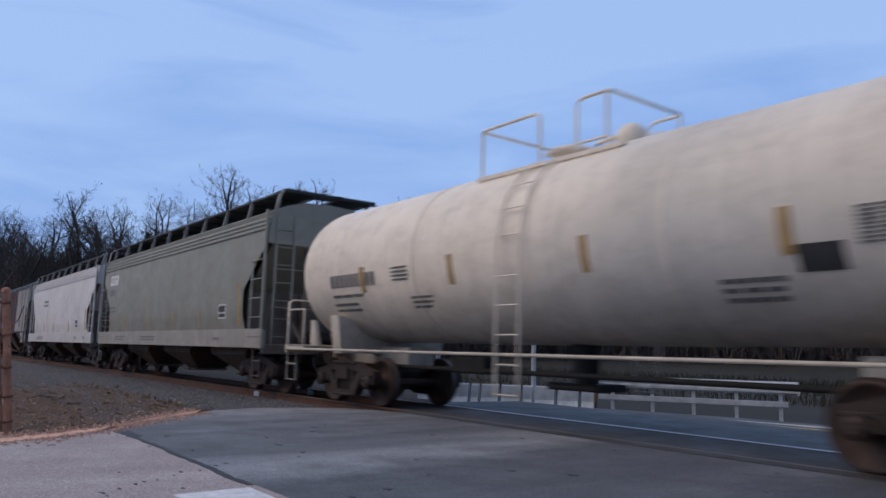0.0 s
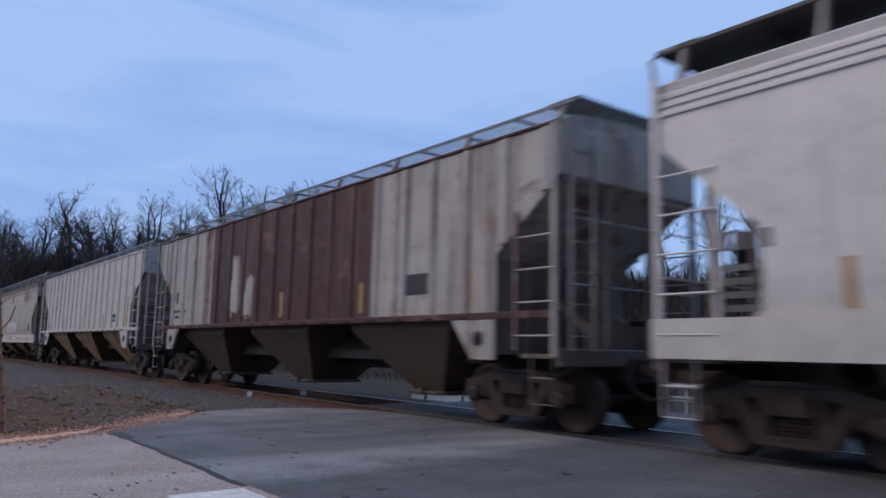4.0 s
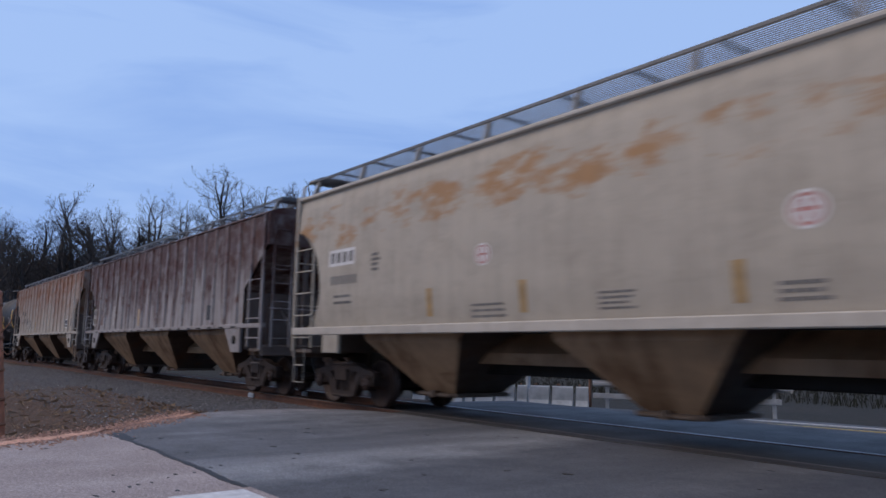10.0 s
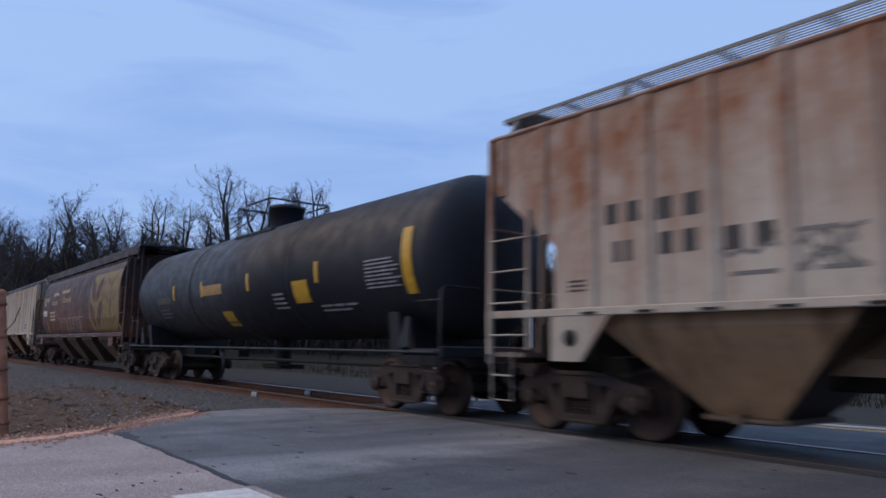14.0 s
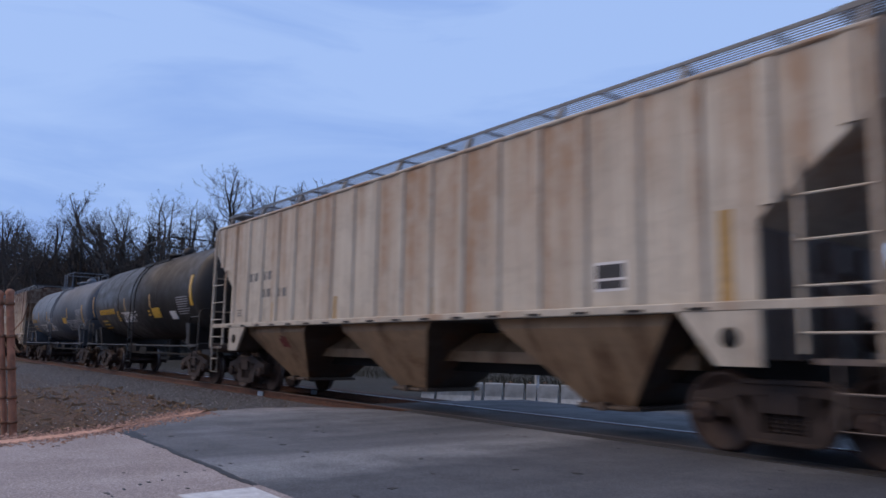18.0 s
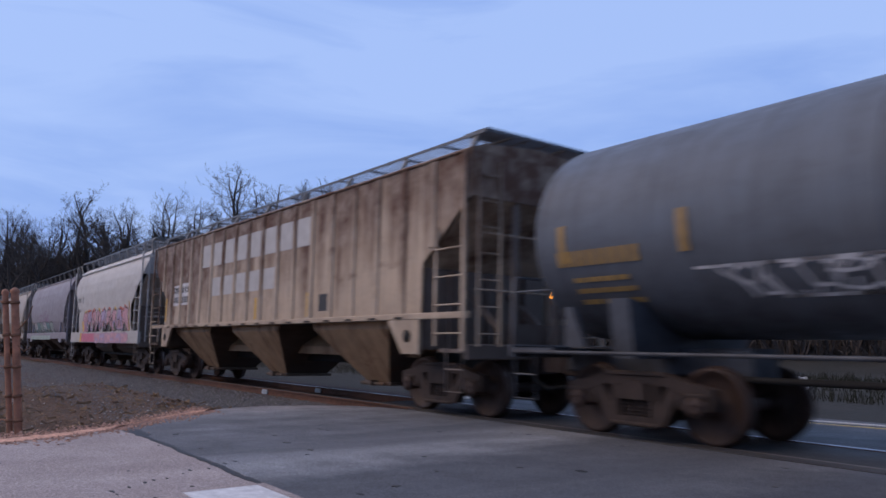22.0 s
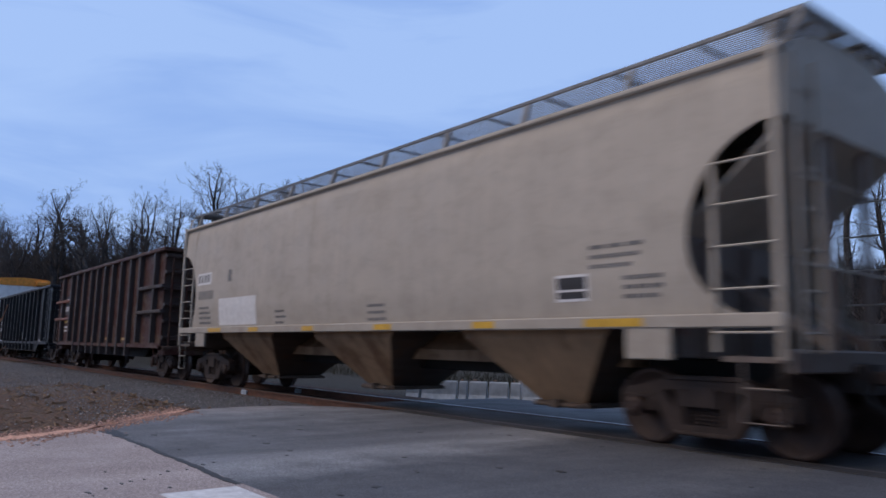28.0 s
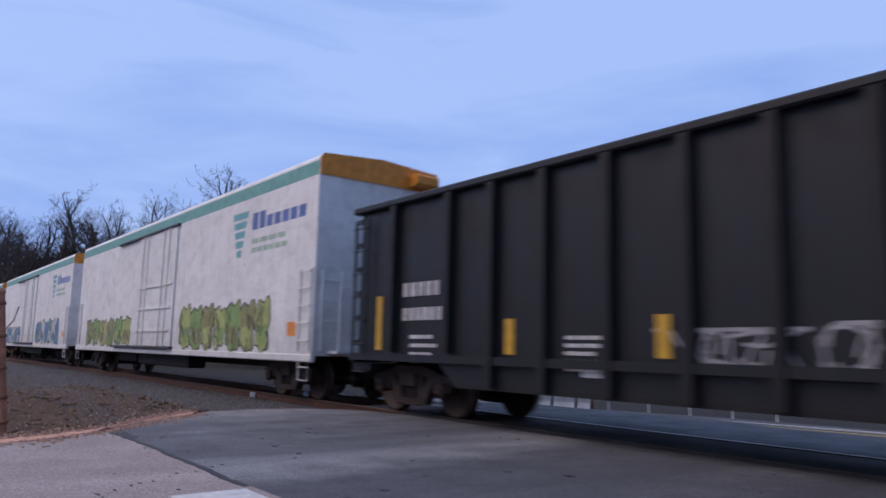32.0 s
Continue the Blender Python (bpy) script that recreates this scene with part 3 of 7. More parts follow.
def make_track():
    # ballast bed
    g = Geo()
    ys = [TRACK + d for d in (-20.0, -12.0, -8.2, -6.4, -5.0, -3.6, -2.6, -1.9, -1.45, 1.45, 1.9, 2.6, 4.0)]
    xs = [-400.0, -200.0, -120.0] + [-80 + 2.0 * i for i in range(34)] + [-13.25]
    n = len(ys)
    v = []
    for x in xs:
        for y in ys:
            v.append((x, y, bank_z(x, 2 * TRACK - y if y > TRACK else y) + (0.03 * noise.noise((x * .9, y * .9, 0)) if y < 7 else 0) - (0.12 if y == ys[0] else 0)))
    g.add(v, [(i * n + j, (i + 1) * n + j, (i + 1) * n + j + 1, i * n + j + 1) for i in range(len(xs) - 1) for j in range(n - 1)], 0, True)
    # the verge between the bed and the road's edge
    ye = [TRACK - 0.70 - 0.3 * i for i in range(58)]
    v, k = [], 6
    for y in ye:
        xe = -11.0 if y > 7.6 else edge_x(y) + .08
        for i in range(k + 1):
            x = -13.3 + (xe + 13.3) * i / k
            v.append((x, y, bank_z(x, y) + 0.002 + 0.03 * noise.noise((x * .9, y * .9, 0)) * (y < 7)))
    g.add(v, [(i * (k + 1) + j, (i + 1) * (k + 1) + j, (i + 1) * (k + 1) + j + 1, i * (k + 1) + j + 1) for i in range(len(ye) - 1) for j in range(k)], 0, True)
    tagged(part("ballast", g, M["ballast"]), "grey crushed stone ballast beside the rails", "ballast", kind="structure")
    track = thing("railway_track", "single railway track with worn steel rails on dark wooden ties", "railway track", kind="structure")
    prof = [(-.07, -.172), (.07, -.172), (.07, -.16), (.012, -.14), (.012, -.045), (.036, -.036), (.036, -.006), (.026, 0), (-.026, 0), (-.036, -.006), (-.036, -.036), (-.012, -.045), (-.012, -.14), (-.07, -.16)]
    for s in (-0.7525, 0.7525):
        g = Geo()
        g.prism(prof, 0, -400, 200)
        for i, q in enumerate(g.f):
            if all(g.v[k][2] > -.03 for k in q) and len(q) == 4:
                g.m[i] = 1
        part("rail", g, [M["rail"], M["railhead"] if s > 0 else M["railhead_dark"]], track, "rusty rail with a bright worn head", at=pose(0, TRACK + s, 0))
        g = Geo()
        for o in (-1, 1):
            g.prism([(-.15, -.15), (.13, -.145), (.16, -.09), (.14, -.035), (-.11, -.03), (-.16, -.07)], 1, *sorted((o * .02, o * .058)))
            for k in (-.08, .07):
                g.lathe([(0, o * .078), (.02, o * .078), (.02, o * .055)], 1, (k, 0, -.09), 6)
        part("insulated_joint", g, M["joint"], track, "pale blue insulated joint bar bolted to the rail", at=pose(-17.9, TRACK + s, 0))
    g = Geo()
    g.box(-0.115, 0.115, -1.3, 1.3, -0.17, -0.001, 0, 0.012)
    tie = g.mesh("tie", [M["tie"]])
    rnd = random.Random(9)
    for i in range(120):
        part("tie", tie, None, track, at=pose(-13.6 - 0.52 * i, TRACK + rnd.uniform(-.03, .03), -0.171, 0, 0, rnd.uniform(-1.2, 1.2)))
    # loose stones, near the crossing the densest

    def on_ballast(r):
        x = -13.4 - 34 * r.random() ** 1.4
        y = TRACK - 0.95 - 4.4 * r.random() ** 1.5
        while x > edge_x(y) - .1:
            x -= 1.0
        return x, y, bank_z(x, y) + 0.005

    stones("ballast_stones", "loose grey crushed stones", "gravel", 20000, on_ballast, "stone", 0.010, 0.032, 1, 0.9)

    def on_verge(r):
        y = 5.6 - 7.6 * r.random() ** 1.15
        x = edge_x(y) - 0.12 - 13.0 * r.random() ** 1.5
        return x, y, bank_z(x, y) + 0.008

    stones("leaf_litter", "dry brown leaves and dead weeds on gravel", "leaf litter", 24000, on_verge, "litter", 0.010, 0.042, 2, 0.45)

    def pale(r):
        y = 6.4 - 5.4 * r.random()
        x = edge_x(y) - 0.3 - 14.0 * r.random() ** 1.3
        return x, y, bank_z(x, y) + 0.02

    stones("pale_chips", "pale chips and scraps among the gravel", "gravel", 150, pale, "chip", 0.010, 0.032, 6, 0.8)
    twigs = Geo()
    for _ in range(900):
        x, y, z = on_verge(rnd)
        a, l = rnd.uniform(0, 6.28), rnd.uniform(.06, .28)
        dx, dy = math.cos(a) * l, math.sin(a) * l
        o = Vector((-dy, dx, 0)).normalized() * .005
        q = [Vector((x, y, z + .01)) - o, Vector((x + dx, y + dy, z + rnd.uniform(.01, .10))) - o, Vector((x + dx, y + dy, z + rnd.uniform(.01, .10))) + o, Vector((x, y, z + .01)) + o]
        twigs.add(q, [(0, 1, 2, 3)])
    tagged(part("dead_stalks", twigs, M["stalk"]), "dead weed stalks on the verge", "dead weeds", kind="stuff")
    # a ridge of grit washed along the road's edge, its red partly a painted warm glow
    g = Geo()
    v, f, n = [], [], 60
    for i in range(n + 1):
        y = 0.2 + 4.3 * i / n
        x = edge_x(y)
        w = 0.34 + 0.22 * noise.noise((i * .35, 1, 0)) + (0.25 if 2.4 < y < 4.4 else 0)
        nx, ny = -0.75, 0.66
        row = [(0.42, ROAD_Z + .004), (0.12, ROAD_Z + .03 + .02 * noise.noise((i * .5, 5, 0))), (-w * .6, ROAD_Z - .02), (-w * 1.5, -0.30)]
        v += [(x + nx * -a if a > 0 else x - nx * a, y + (ny * -a if a > 0 else -ny * a), z) for a, z in row]
    for i in range(n):
        f += [(i * 4 + k, i * 4 + k + 1, i * 4 + 5 + k, i * 4 + 4 + k) for k in range(3)]
    g.add(v, f, 0, True)
    tagged(part("grit_ridge", g, M["grit"]), "grit washed along the road's edge, reddened partly for a warm glow", "grit", kind="structure")

    def on_grit(r):
        y = r.uniform(0.3, 4.5)
        x = edge_x(y) + r.gauss(-.05, .28)
        return x, y, ROAD_Z + 0.0

    stones("grit_stones", "loose grit and small stones, reddened partly for a warm glow", "gravel", 3600, on_grit, "grit_stone", 0.008, 0.028, 3, 0.7)


def make_fence():
    """End of a chain-link fence: two pipe posts side by side, bands, wires and mesh."""
    f = thing("fence", "rusty end of a chain-link fence beside the road", "fence", pose(-11.33, 1.45, -0.25))
    for dx, dy, r, h, turn in ((0, 0, .036, 1.98, 6.4), (.05, .092, .048, 2.0, 6.0)):
        lean = pose(dx, dy, 0, turn, 0, 0)
        g = Geo()
        g.tube([(0, 0, -.2), (0, 0, h)], r, 12)
        g.lathe([(r + .008, h - .02), (r + .008, h + .02), (r * .6, h + .045), (0, h + .055)], 2, n=12)
        part("post", g, M["rust_lit_pipe"], f, "rusty steel pipe post, orange for the warm light on it", at=lean)
        for z in (0.3, 0.62, 1.0, 1.42, 1.85):
            g = Geo()
            g.lathe([(r + .002, -.02), (r + .012, -.02), (r + .012, .02), (r + .002, .02)], 2, (0, 0, z), 12)
            part("band", g, M["rustpost"], f, at=lean)
    for z in (0.3, 1.0, 1.85):
        g = Geo()
        g.box(-.01, .07, -.01 - .107 * z, .10 - .107 * z, z - .012, z + .012)
        part("tie_strap", g, M["rustpost"], f)
        g = Geo()
        g.tube([(-.03, -.02 - .107 * z, z), (-1.3, -1.6, z)], 0.007, 5)
        part("wire", g, M["rust_lit_pipe"], f)
    g = Geo()
    g.tube([(.06, -.06, 1.45), (.22, .04, 1.62), (.26, .08, 1.80)], .008, 5)
    g.tube([(.06, -.05, 1.30), (.18, .04, 1.20), (.30, .10, 1.26)], .006, 5)
    part("wire_end", g, M["rustpost"], f, "loose bent wire end")
    g = Geo()
    for k in range(34):
        for s in (1, -1):
            a, z = 0.14 + k * .05, (0.0 if s > 0 else 1.9)
            pts = [(-.63 * (a + j * .095), -.78 * (a + j * .095) - .06 * (z + s * j * .1), z + s * j * .1) for j in range(20) if a + j * .095 < 1.9]
            if len(pts) > 1:
                g.tube(pts, 0.003, 3, caps=False)
    part("mesh", g, M["rustpost"], f, "chain-link wire mesh")


def make_signal():
    """Crossing signal on the far side, its lamps alight."""
    ob = thing("crossing_signal", "grey steel crossing signal mast with lit red and amber lamps", "crossing signal", pose(-15.78, 15.52, -0.5, 0, 0, 30))
    g = Geo()
    g.tube([(0, 0, -.2), (0, 0, 4.3)], .07, 12)
    part("mast", g, M["galv"], ob)
    g = Geo()
    g.box(-.2, .2, -.2, .2, -.1, .55, 0, .03)
    part("base", g, M["galv"], ob)
    g = Geo()
    g.tube([(-.42, -.1, 3.19), (.42, -.1, 3.19)], .035, 8)
    part("lamp_arm", g, M["black"], ob)
    for x, key in ((-.36, "lamp_red"), (.36, "lamp_amber")):
        g = Geo()
        g.lathe([(.30, 0), (.30, .02), (.12, .03), (.10, .16), (0, .18)], 1, (x, -.16, 3.19), 20)
        head = part("lamp_head", g, M["black"], ob, "black round lamp background")
        g = Geo()
        g.lathe([(0, -.03), (.06, -.025), (.10, 0)], 1, (x, -.165, 3.19), 16)
        part("lens", g, M[key], head)


def make_guardrail():
    """Steel guardrail beyond the track: a W-beam over a lower flat rail on posts."""
    a, b = Vector((-9.75, 18.5, -0.33)), Vector((-13.75, 16.04, -0.33))
    d = (b - a)
    ang = math.degrees(math.atan2(d.y, d.x))
    L = d.length
    r = thing("guardrail", "galvanised W-beam guardrail on steel posts beside the far road", "guardrail", pose(*a, 0, 0, ang))
    wave = [(0.00, .42), (.05, .46), (.05, .52), (0, .56), (0, .60), (.05, .64), (.05, .70), (0, .74)]
    outer = [(y + .05, z) for y, z in wave]
    ring = outer + [(y + .042, z) for y, z in reversed(wave)]
    g = Geo()
    g.prism([(y, z + .12) for y, z in ring], 0, -0.28, L)
    part("beam", g, M["galv"], r, "galvanised W-beam")
    g = Geo()
    g.prism([(-.30, .53), (-.26, .52), (-.26, .87), (-.30, .86), (-.34, .72), (-.34, .62)], 1, 0.03, 0.12)
    part("end_terminal", g, M["galv"], r)
    g = Geo()
    g.box(-0.05, L, 0.05, 0.075, 0.22, 0.36, 0, .008)
    part("rub_rail", g, M["galv"], r, "flat lower steel rail")
    g = Geo()
    g.box(-.045, .045, -.075, -.065, -.5, .72)
    g.box(-.045, .045, .02, .03, -.5, .72)
    g.box(-.005, .005, -.065, .02, -.5, .72)
    post = g.mesh("post", [M["galv"]])
    x = 0.12
    while x < L:
        part("post", post, None, r, at=pose(x, 0, 0))
        x += 1.05


def make_blocks():
    """Row of pale concrete barrier blocks at the roadside."""
    def block(w, h, m, label):
        ob = thing("concrete_barrier", label, "barrier", m, "row of concrete barriers")
        g = Geo()
        prof = [(-.27, 0), (.27, 0), (.27, .07), (.13, .24), (.08, h - .03), (.05, h), (-.05, h), (-.08, h - .03), (-.13, .24), (-.27, .07)]
        g.prism(prof, 0, -w / 2, w / 2)
        part("block", g, M["concrete"], ob)
        g = Geo()
        g.tube([(-w * .28, 0, h - .01), (-w * .26, 0, h + .05), (-w * .16, 0, h + .05), (-w * .14, 0, h - .01)], .012, 5)
        part("lifting_loop", g, M["rustpost"], ob)
    a, b = Vector((-17.95, 12.95)), Vector((-13.75, 16.1))
    d = b - a
    ang = math.degrees(math.atan2(d.y, d.x))
    s = 0.0
    for w in (0.42, 1.05, 0.24, 0.52, 0.56, 0.30, 0.56, 0.60, 0.36):
        p = a + d.normalized() * (s + w / 2)
        block(w - .03, 0.62, pose(p.x, p.y, -0.44, 0, 0, ang), "pale weathered concrete barrier block by the far road")
        s += w + .06
    for x, y, h, r, mat, name, lab in ((-17.6, 13.35, 3.0, .07, "galv", "sign_post", "grey steel post beyond the track"), (-14.0, 16.2, 2.2, .04, "rustpost", "sign_post", "thin rusty post beyond the track")):
        g = Geo()
        g.tube([(0, 0, -.3), (0, 0, h)], r, 8)
        tagged(part(name, g, M[mat], at=pose(x, y, -0.44)), lab, "post")


# ---- trees ----
def tree_meshes(seed, width, fork, lean):
    """Bare winter tree ten metres high: one mesh of trunk and limbs, one of twigs. width: half the crown's breadth, fork: height of the first fork."""
    rnd = random.Random(seed)
    trunk, crown = Geo(), Geo()

    def path(p, d, length, steps, wander, rise):
        pts = [p]
        for _ in range(steps):
            d = (d + Vector((rnd.gauss(0, wander), rnd.gauss(0, wander), rnd.gauss(rise, wander * .6)))).normalized()
            p = p + d * length / steps
            pts.append(p)
        return pts, d

    def branch(p, d, length, r, depth):
        steps = 5 if depth < 2 else (3 if depth < 4 else 1)
        pts, _ = path(p, d, length, steps, .24 if depth < 2 else .18, .08)
        end = max(.004, r * .3)
        (trunk if depth == 0 else crown).tube(pts, r, 5 if depth == 0 else 3, 0, False, end)
        if depth >= 4:
            return
        n = (rnd.randint(4, 5), rnd.randint(3, 4), rnd.randint(2, 3), 3)[depth]
        for k in range(n):
            i = min(steps, 1 + int((steps) * (k + rnd.random()) / n))
            along = (pts[i] - pts[i - 1]).normalized()
            side = Vector((rnd.gauss(0, 1), rnd.gauss(0, 1), rnd.gauss(.25, .6))).normalized()
            nd = (along * .75 + side * rnd.uniform(.5, .9)).normalized()
            branch(pts[i], nd, length * rnd.uniform(.34, .58), max(.005, r * (1 - .6 * i / steps) * rnd.uniform(.4, .6)), depth + 1)

    d = Vector((rnd.gauss(0, lean), rnd.gauss(0, lean), 1)).normalized()
    bole, d = path(Vector((0, 0, -.4)), d, fork + .4, 5, .07, .05)
    trunk.tube(bole, .20, 8, 0, False, .145)
    for k in range(3 if fork < 5 else 2):
        a = rnd.uniform(0, 6.28) + k * 2.2
        nd = (d + Vector((math.cos(a), math.sin(a), 0)) * rnd.uniform(.22, .55) * (k > 0)).normalized()
        pts, _ = path(bole[-1], nd, (10 - fork) * rnd.uniform(.72, .95), 7, .13, .10)
        trunk.tube(pts, .125, 6, 0, False, .022)
        for i in range(1, 8):
            for _ in range(1 + (i % 2)):
                a = rnd.uniform(0, 6.28)
                full = math.sin(math.pi * min(.95, .22 + i / 9.5))
                nd = Vector((math.cos(a), math.sin(a), rnd.uniform(.35, 1.0))).normalized()
                branch(pts[i], nd, width * rnd.uniform(.55, 1.0) * full, .05 * (1 - i / 10), 0 if i < 6 else 1)
    for i in (2, 3, 4):
        a = rnd.uniform(0, 6.28)
        branch(bole[i], Vector((math.cos(a), math.sin(a), rnd.uniform(.1, .5))).normalized(), width * rnd.uniform(.4, .75), .04, 1)
    top = max(v[2] for v in crown.v)
    for g in (trunk, crown):
        g.v = [(x * 10 / top, y * 10 / top, z * 10 / top) for x, y, z in g.v]
    return trunk.mesh("trunk", [M["bark"]]), crown.mesh("crown", [M["twig"]])


def make_trees():
    kinds = [tree_meshes(s, w, fk, ln) for s, w, fk, ln in ((1, 2.6, 5.2, .05), (4, 2.2, 4.2, .08), (7, 3.0, 4.4, .06), (12, 1.7, 5.6, .04), (15, 2.5, 3.8, .10), (23, 2.1, 5.0, .07), (29, 2.8, 4.8, .05))]

    def tree(k, x, y, h, turn, wide=1.0):
        ob = thing("bare_tree", "bare leafless winter tree with dark branches", "tree", pose(x, y, ground_height(x, y) - .2, 0, 0, turn) @ Matrix.Diagonal((h / 10 * wide, h / 10 * wide, h / 10, 1)), "trees behind the track")
        part("trunk", kinds[k][0], None, ob)
        part("crown", kinds[k][1], None, ob, "fine bare twigs")

    rnd = random.Random(31)
    # those that stand out against the sky: bearing from the eye and height of the top at 80 m
    tall = ((6.6, 11.8), (7.5, 12.2), (8.6, 13.8), (10.0, 12.8), (11.5, 17.8), (12.5, 14.6), (13.6, 15.7), (15.0, 14.4), (16.7, 17.5), (18.2, 17.9), (19.7, 16.0), (21.4, 20.9), (22.3, 18.6), (23.7, 17.2), (25.6, 19.9), (27.4, 19.8), (29.2, 17.2),
            (31.0, 16.6), (33.4, 18.4), (35.2, 18.0), (36.8, 18.9), (39.5, 16.8), (42.0, 17.4), (45.5, 21.6), (48.5, 17.0), (52.0, 17.5), (55.0, 18.0), (58.5, 18.6), (61.8, 19.0), (64.0, 19.5), (66.0, 21.8), (67.6, 21.6), (69.5, 20.4), (72.0, 19.0), (76.0, 20.0))
    for i, (b, top) in enumerate(tall):
        a, r = radians(b), 80 + rnd.uniform(-3, 3)
        x, y = -r * math.cos(a), r * math.sin(a)
        tree(i % 7, x, y, (top - 1.6) * r / 80 + 1.09 - ground_height(x, y) + .2, i * 67, rnd.uniform(.95, 1.25))
    # the wood behind and between, lower
    for i in range(200):
        a = radians(rnd.uniform(5.0, 34) if i % 2 else rnd.uniform(20, 100))
        r = max(68, 12.5 / math.sin(a)) * rnd.uniform(1.0, 1.35)
        x, y = -r * math.cos(a), r * math.sin(a)
        top = rnd.uniform(9.4, 13.9) * r / 80
        tree(rnd.randint(0, 6), x, y, max(3.0, top - ground_height(x, y)), rnd.uniform(0, 360), rnd.uniform(1.0, 1.5))
    # tangled undergrowth
    g = Geo()
    for _ in range(52000):
        a = radians(rnd.uniform(4.0, 104))
        near = max(66.0, 12.3 / math.sin(a))
        r = near + 40 * rnd.random() * near / 66
        x, y = -r * math.cos(a), r * math.sin(a)
        z = ground_height(x, y)
        h = rnd.uniform(1.0, 4.6) * (near / 66) ** 1.5 * (0.95 + .45 * noise.noise((x * .10, y * .10, 0)))
        lean = (rnd.gauss(0, .45), rnd.gauss(0, .45))
        w = rnd.uniform(.02, .10) * near / 66
        t = rnd.uniform(0, 3.14)
        ca, sa = math.cos(t) * w, math.sin(t) * w
        m = (x + lean[0] * h * .4 + rnd.gauss(0, .3), y + lean[1] * h * .4 + rnd.gauss(0, .3), z + h * .55)
        g.add([(x - ca, y - sa, z - .3), (x + ca, y + sa, z - .3), (m[0] + ca, m[1] + sa, m[2]), (m[0] - ca, m[1] - sa, m[2]), (x + lean[0] * h, y + lean[1] * h, z + h)], [(0, 1, 2, 3), (3, 2, 4)])
    tagged(part("undergrowth", g, M["brush"]), "dense dark winter undergrowth of the wood", "undergrowth", kind="stuff")
    # low brush on the far verge, close behind the road
    g = Geo()
    for _ in range(20000):
        x = rnd.uniform(-60, 30)
        y = 26.5 + 0.18 * max(0, x + 12) + rnd.uniform(0, 16)
        if x < -18:
            y = 22.0 + rnd.uniform(0, 22)
        h = rnd.uniform(.1, .6)
        w = rnd.uniform(.006, .022)
        z = ground_height(x, y) - .05
        l1, l2 = rnd.gauss(0, .35) * h, rnd.gauss(0, .35) * h
        g.add([(x - w, y, z), (x + w, y, z), (x + l1 * .5 + w, y + l2 * .5, z + h * .6), (x + l1 * .5 - w, y + l2 * .5, z + h * .6), (x + l1, y + l2, z + h)], [(0, 1, 2, 3), (3, 2, 4)])
    tagged(part("roadside_brush", g, M["weeds"]), "dark weeds and brush on the far verge", "brush", kind="stuff")


make_ground()
make_roads()
make_track()
make_fence()
make_guardrail()
make_blocks()
make_signal()
make_trees()

# ---- trucks under the cars ----
P_BROWN = car_paint("brown_weathered_paint", (0.135, 0.048, 0.025), 11, rust=(0.034, 0.021, 0.021), spots=0.7, streaks=0.95, top=0.85, top_z=2.3, dirt=0.35, low=0.2, bias=.08)
WHEEL_R = 0.457
AXLE = 0.90
SPINNING = {1: [], -1: []}
CARS = []


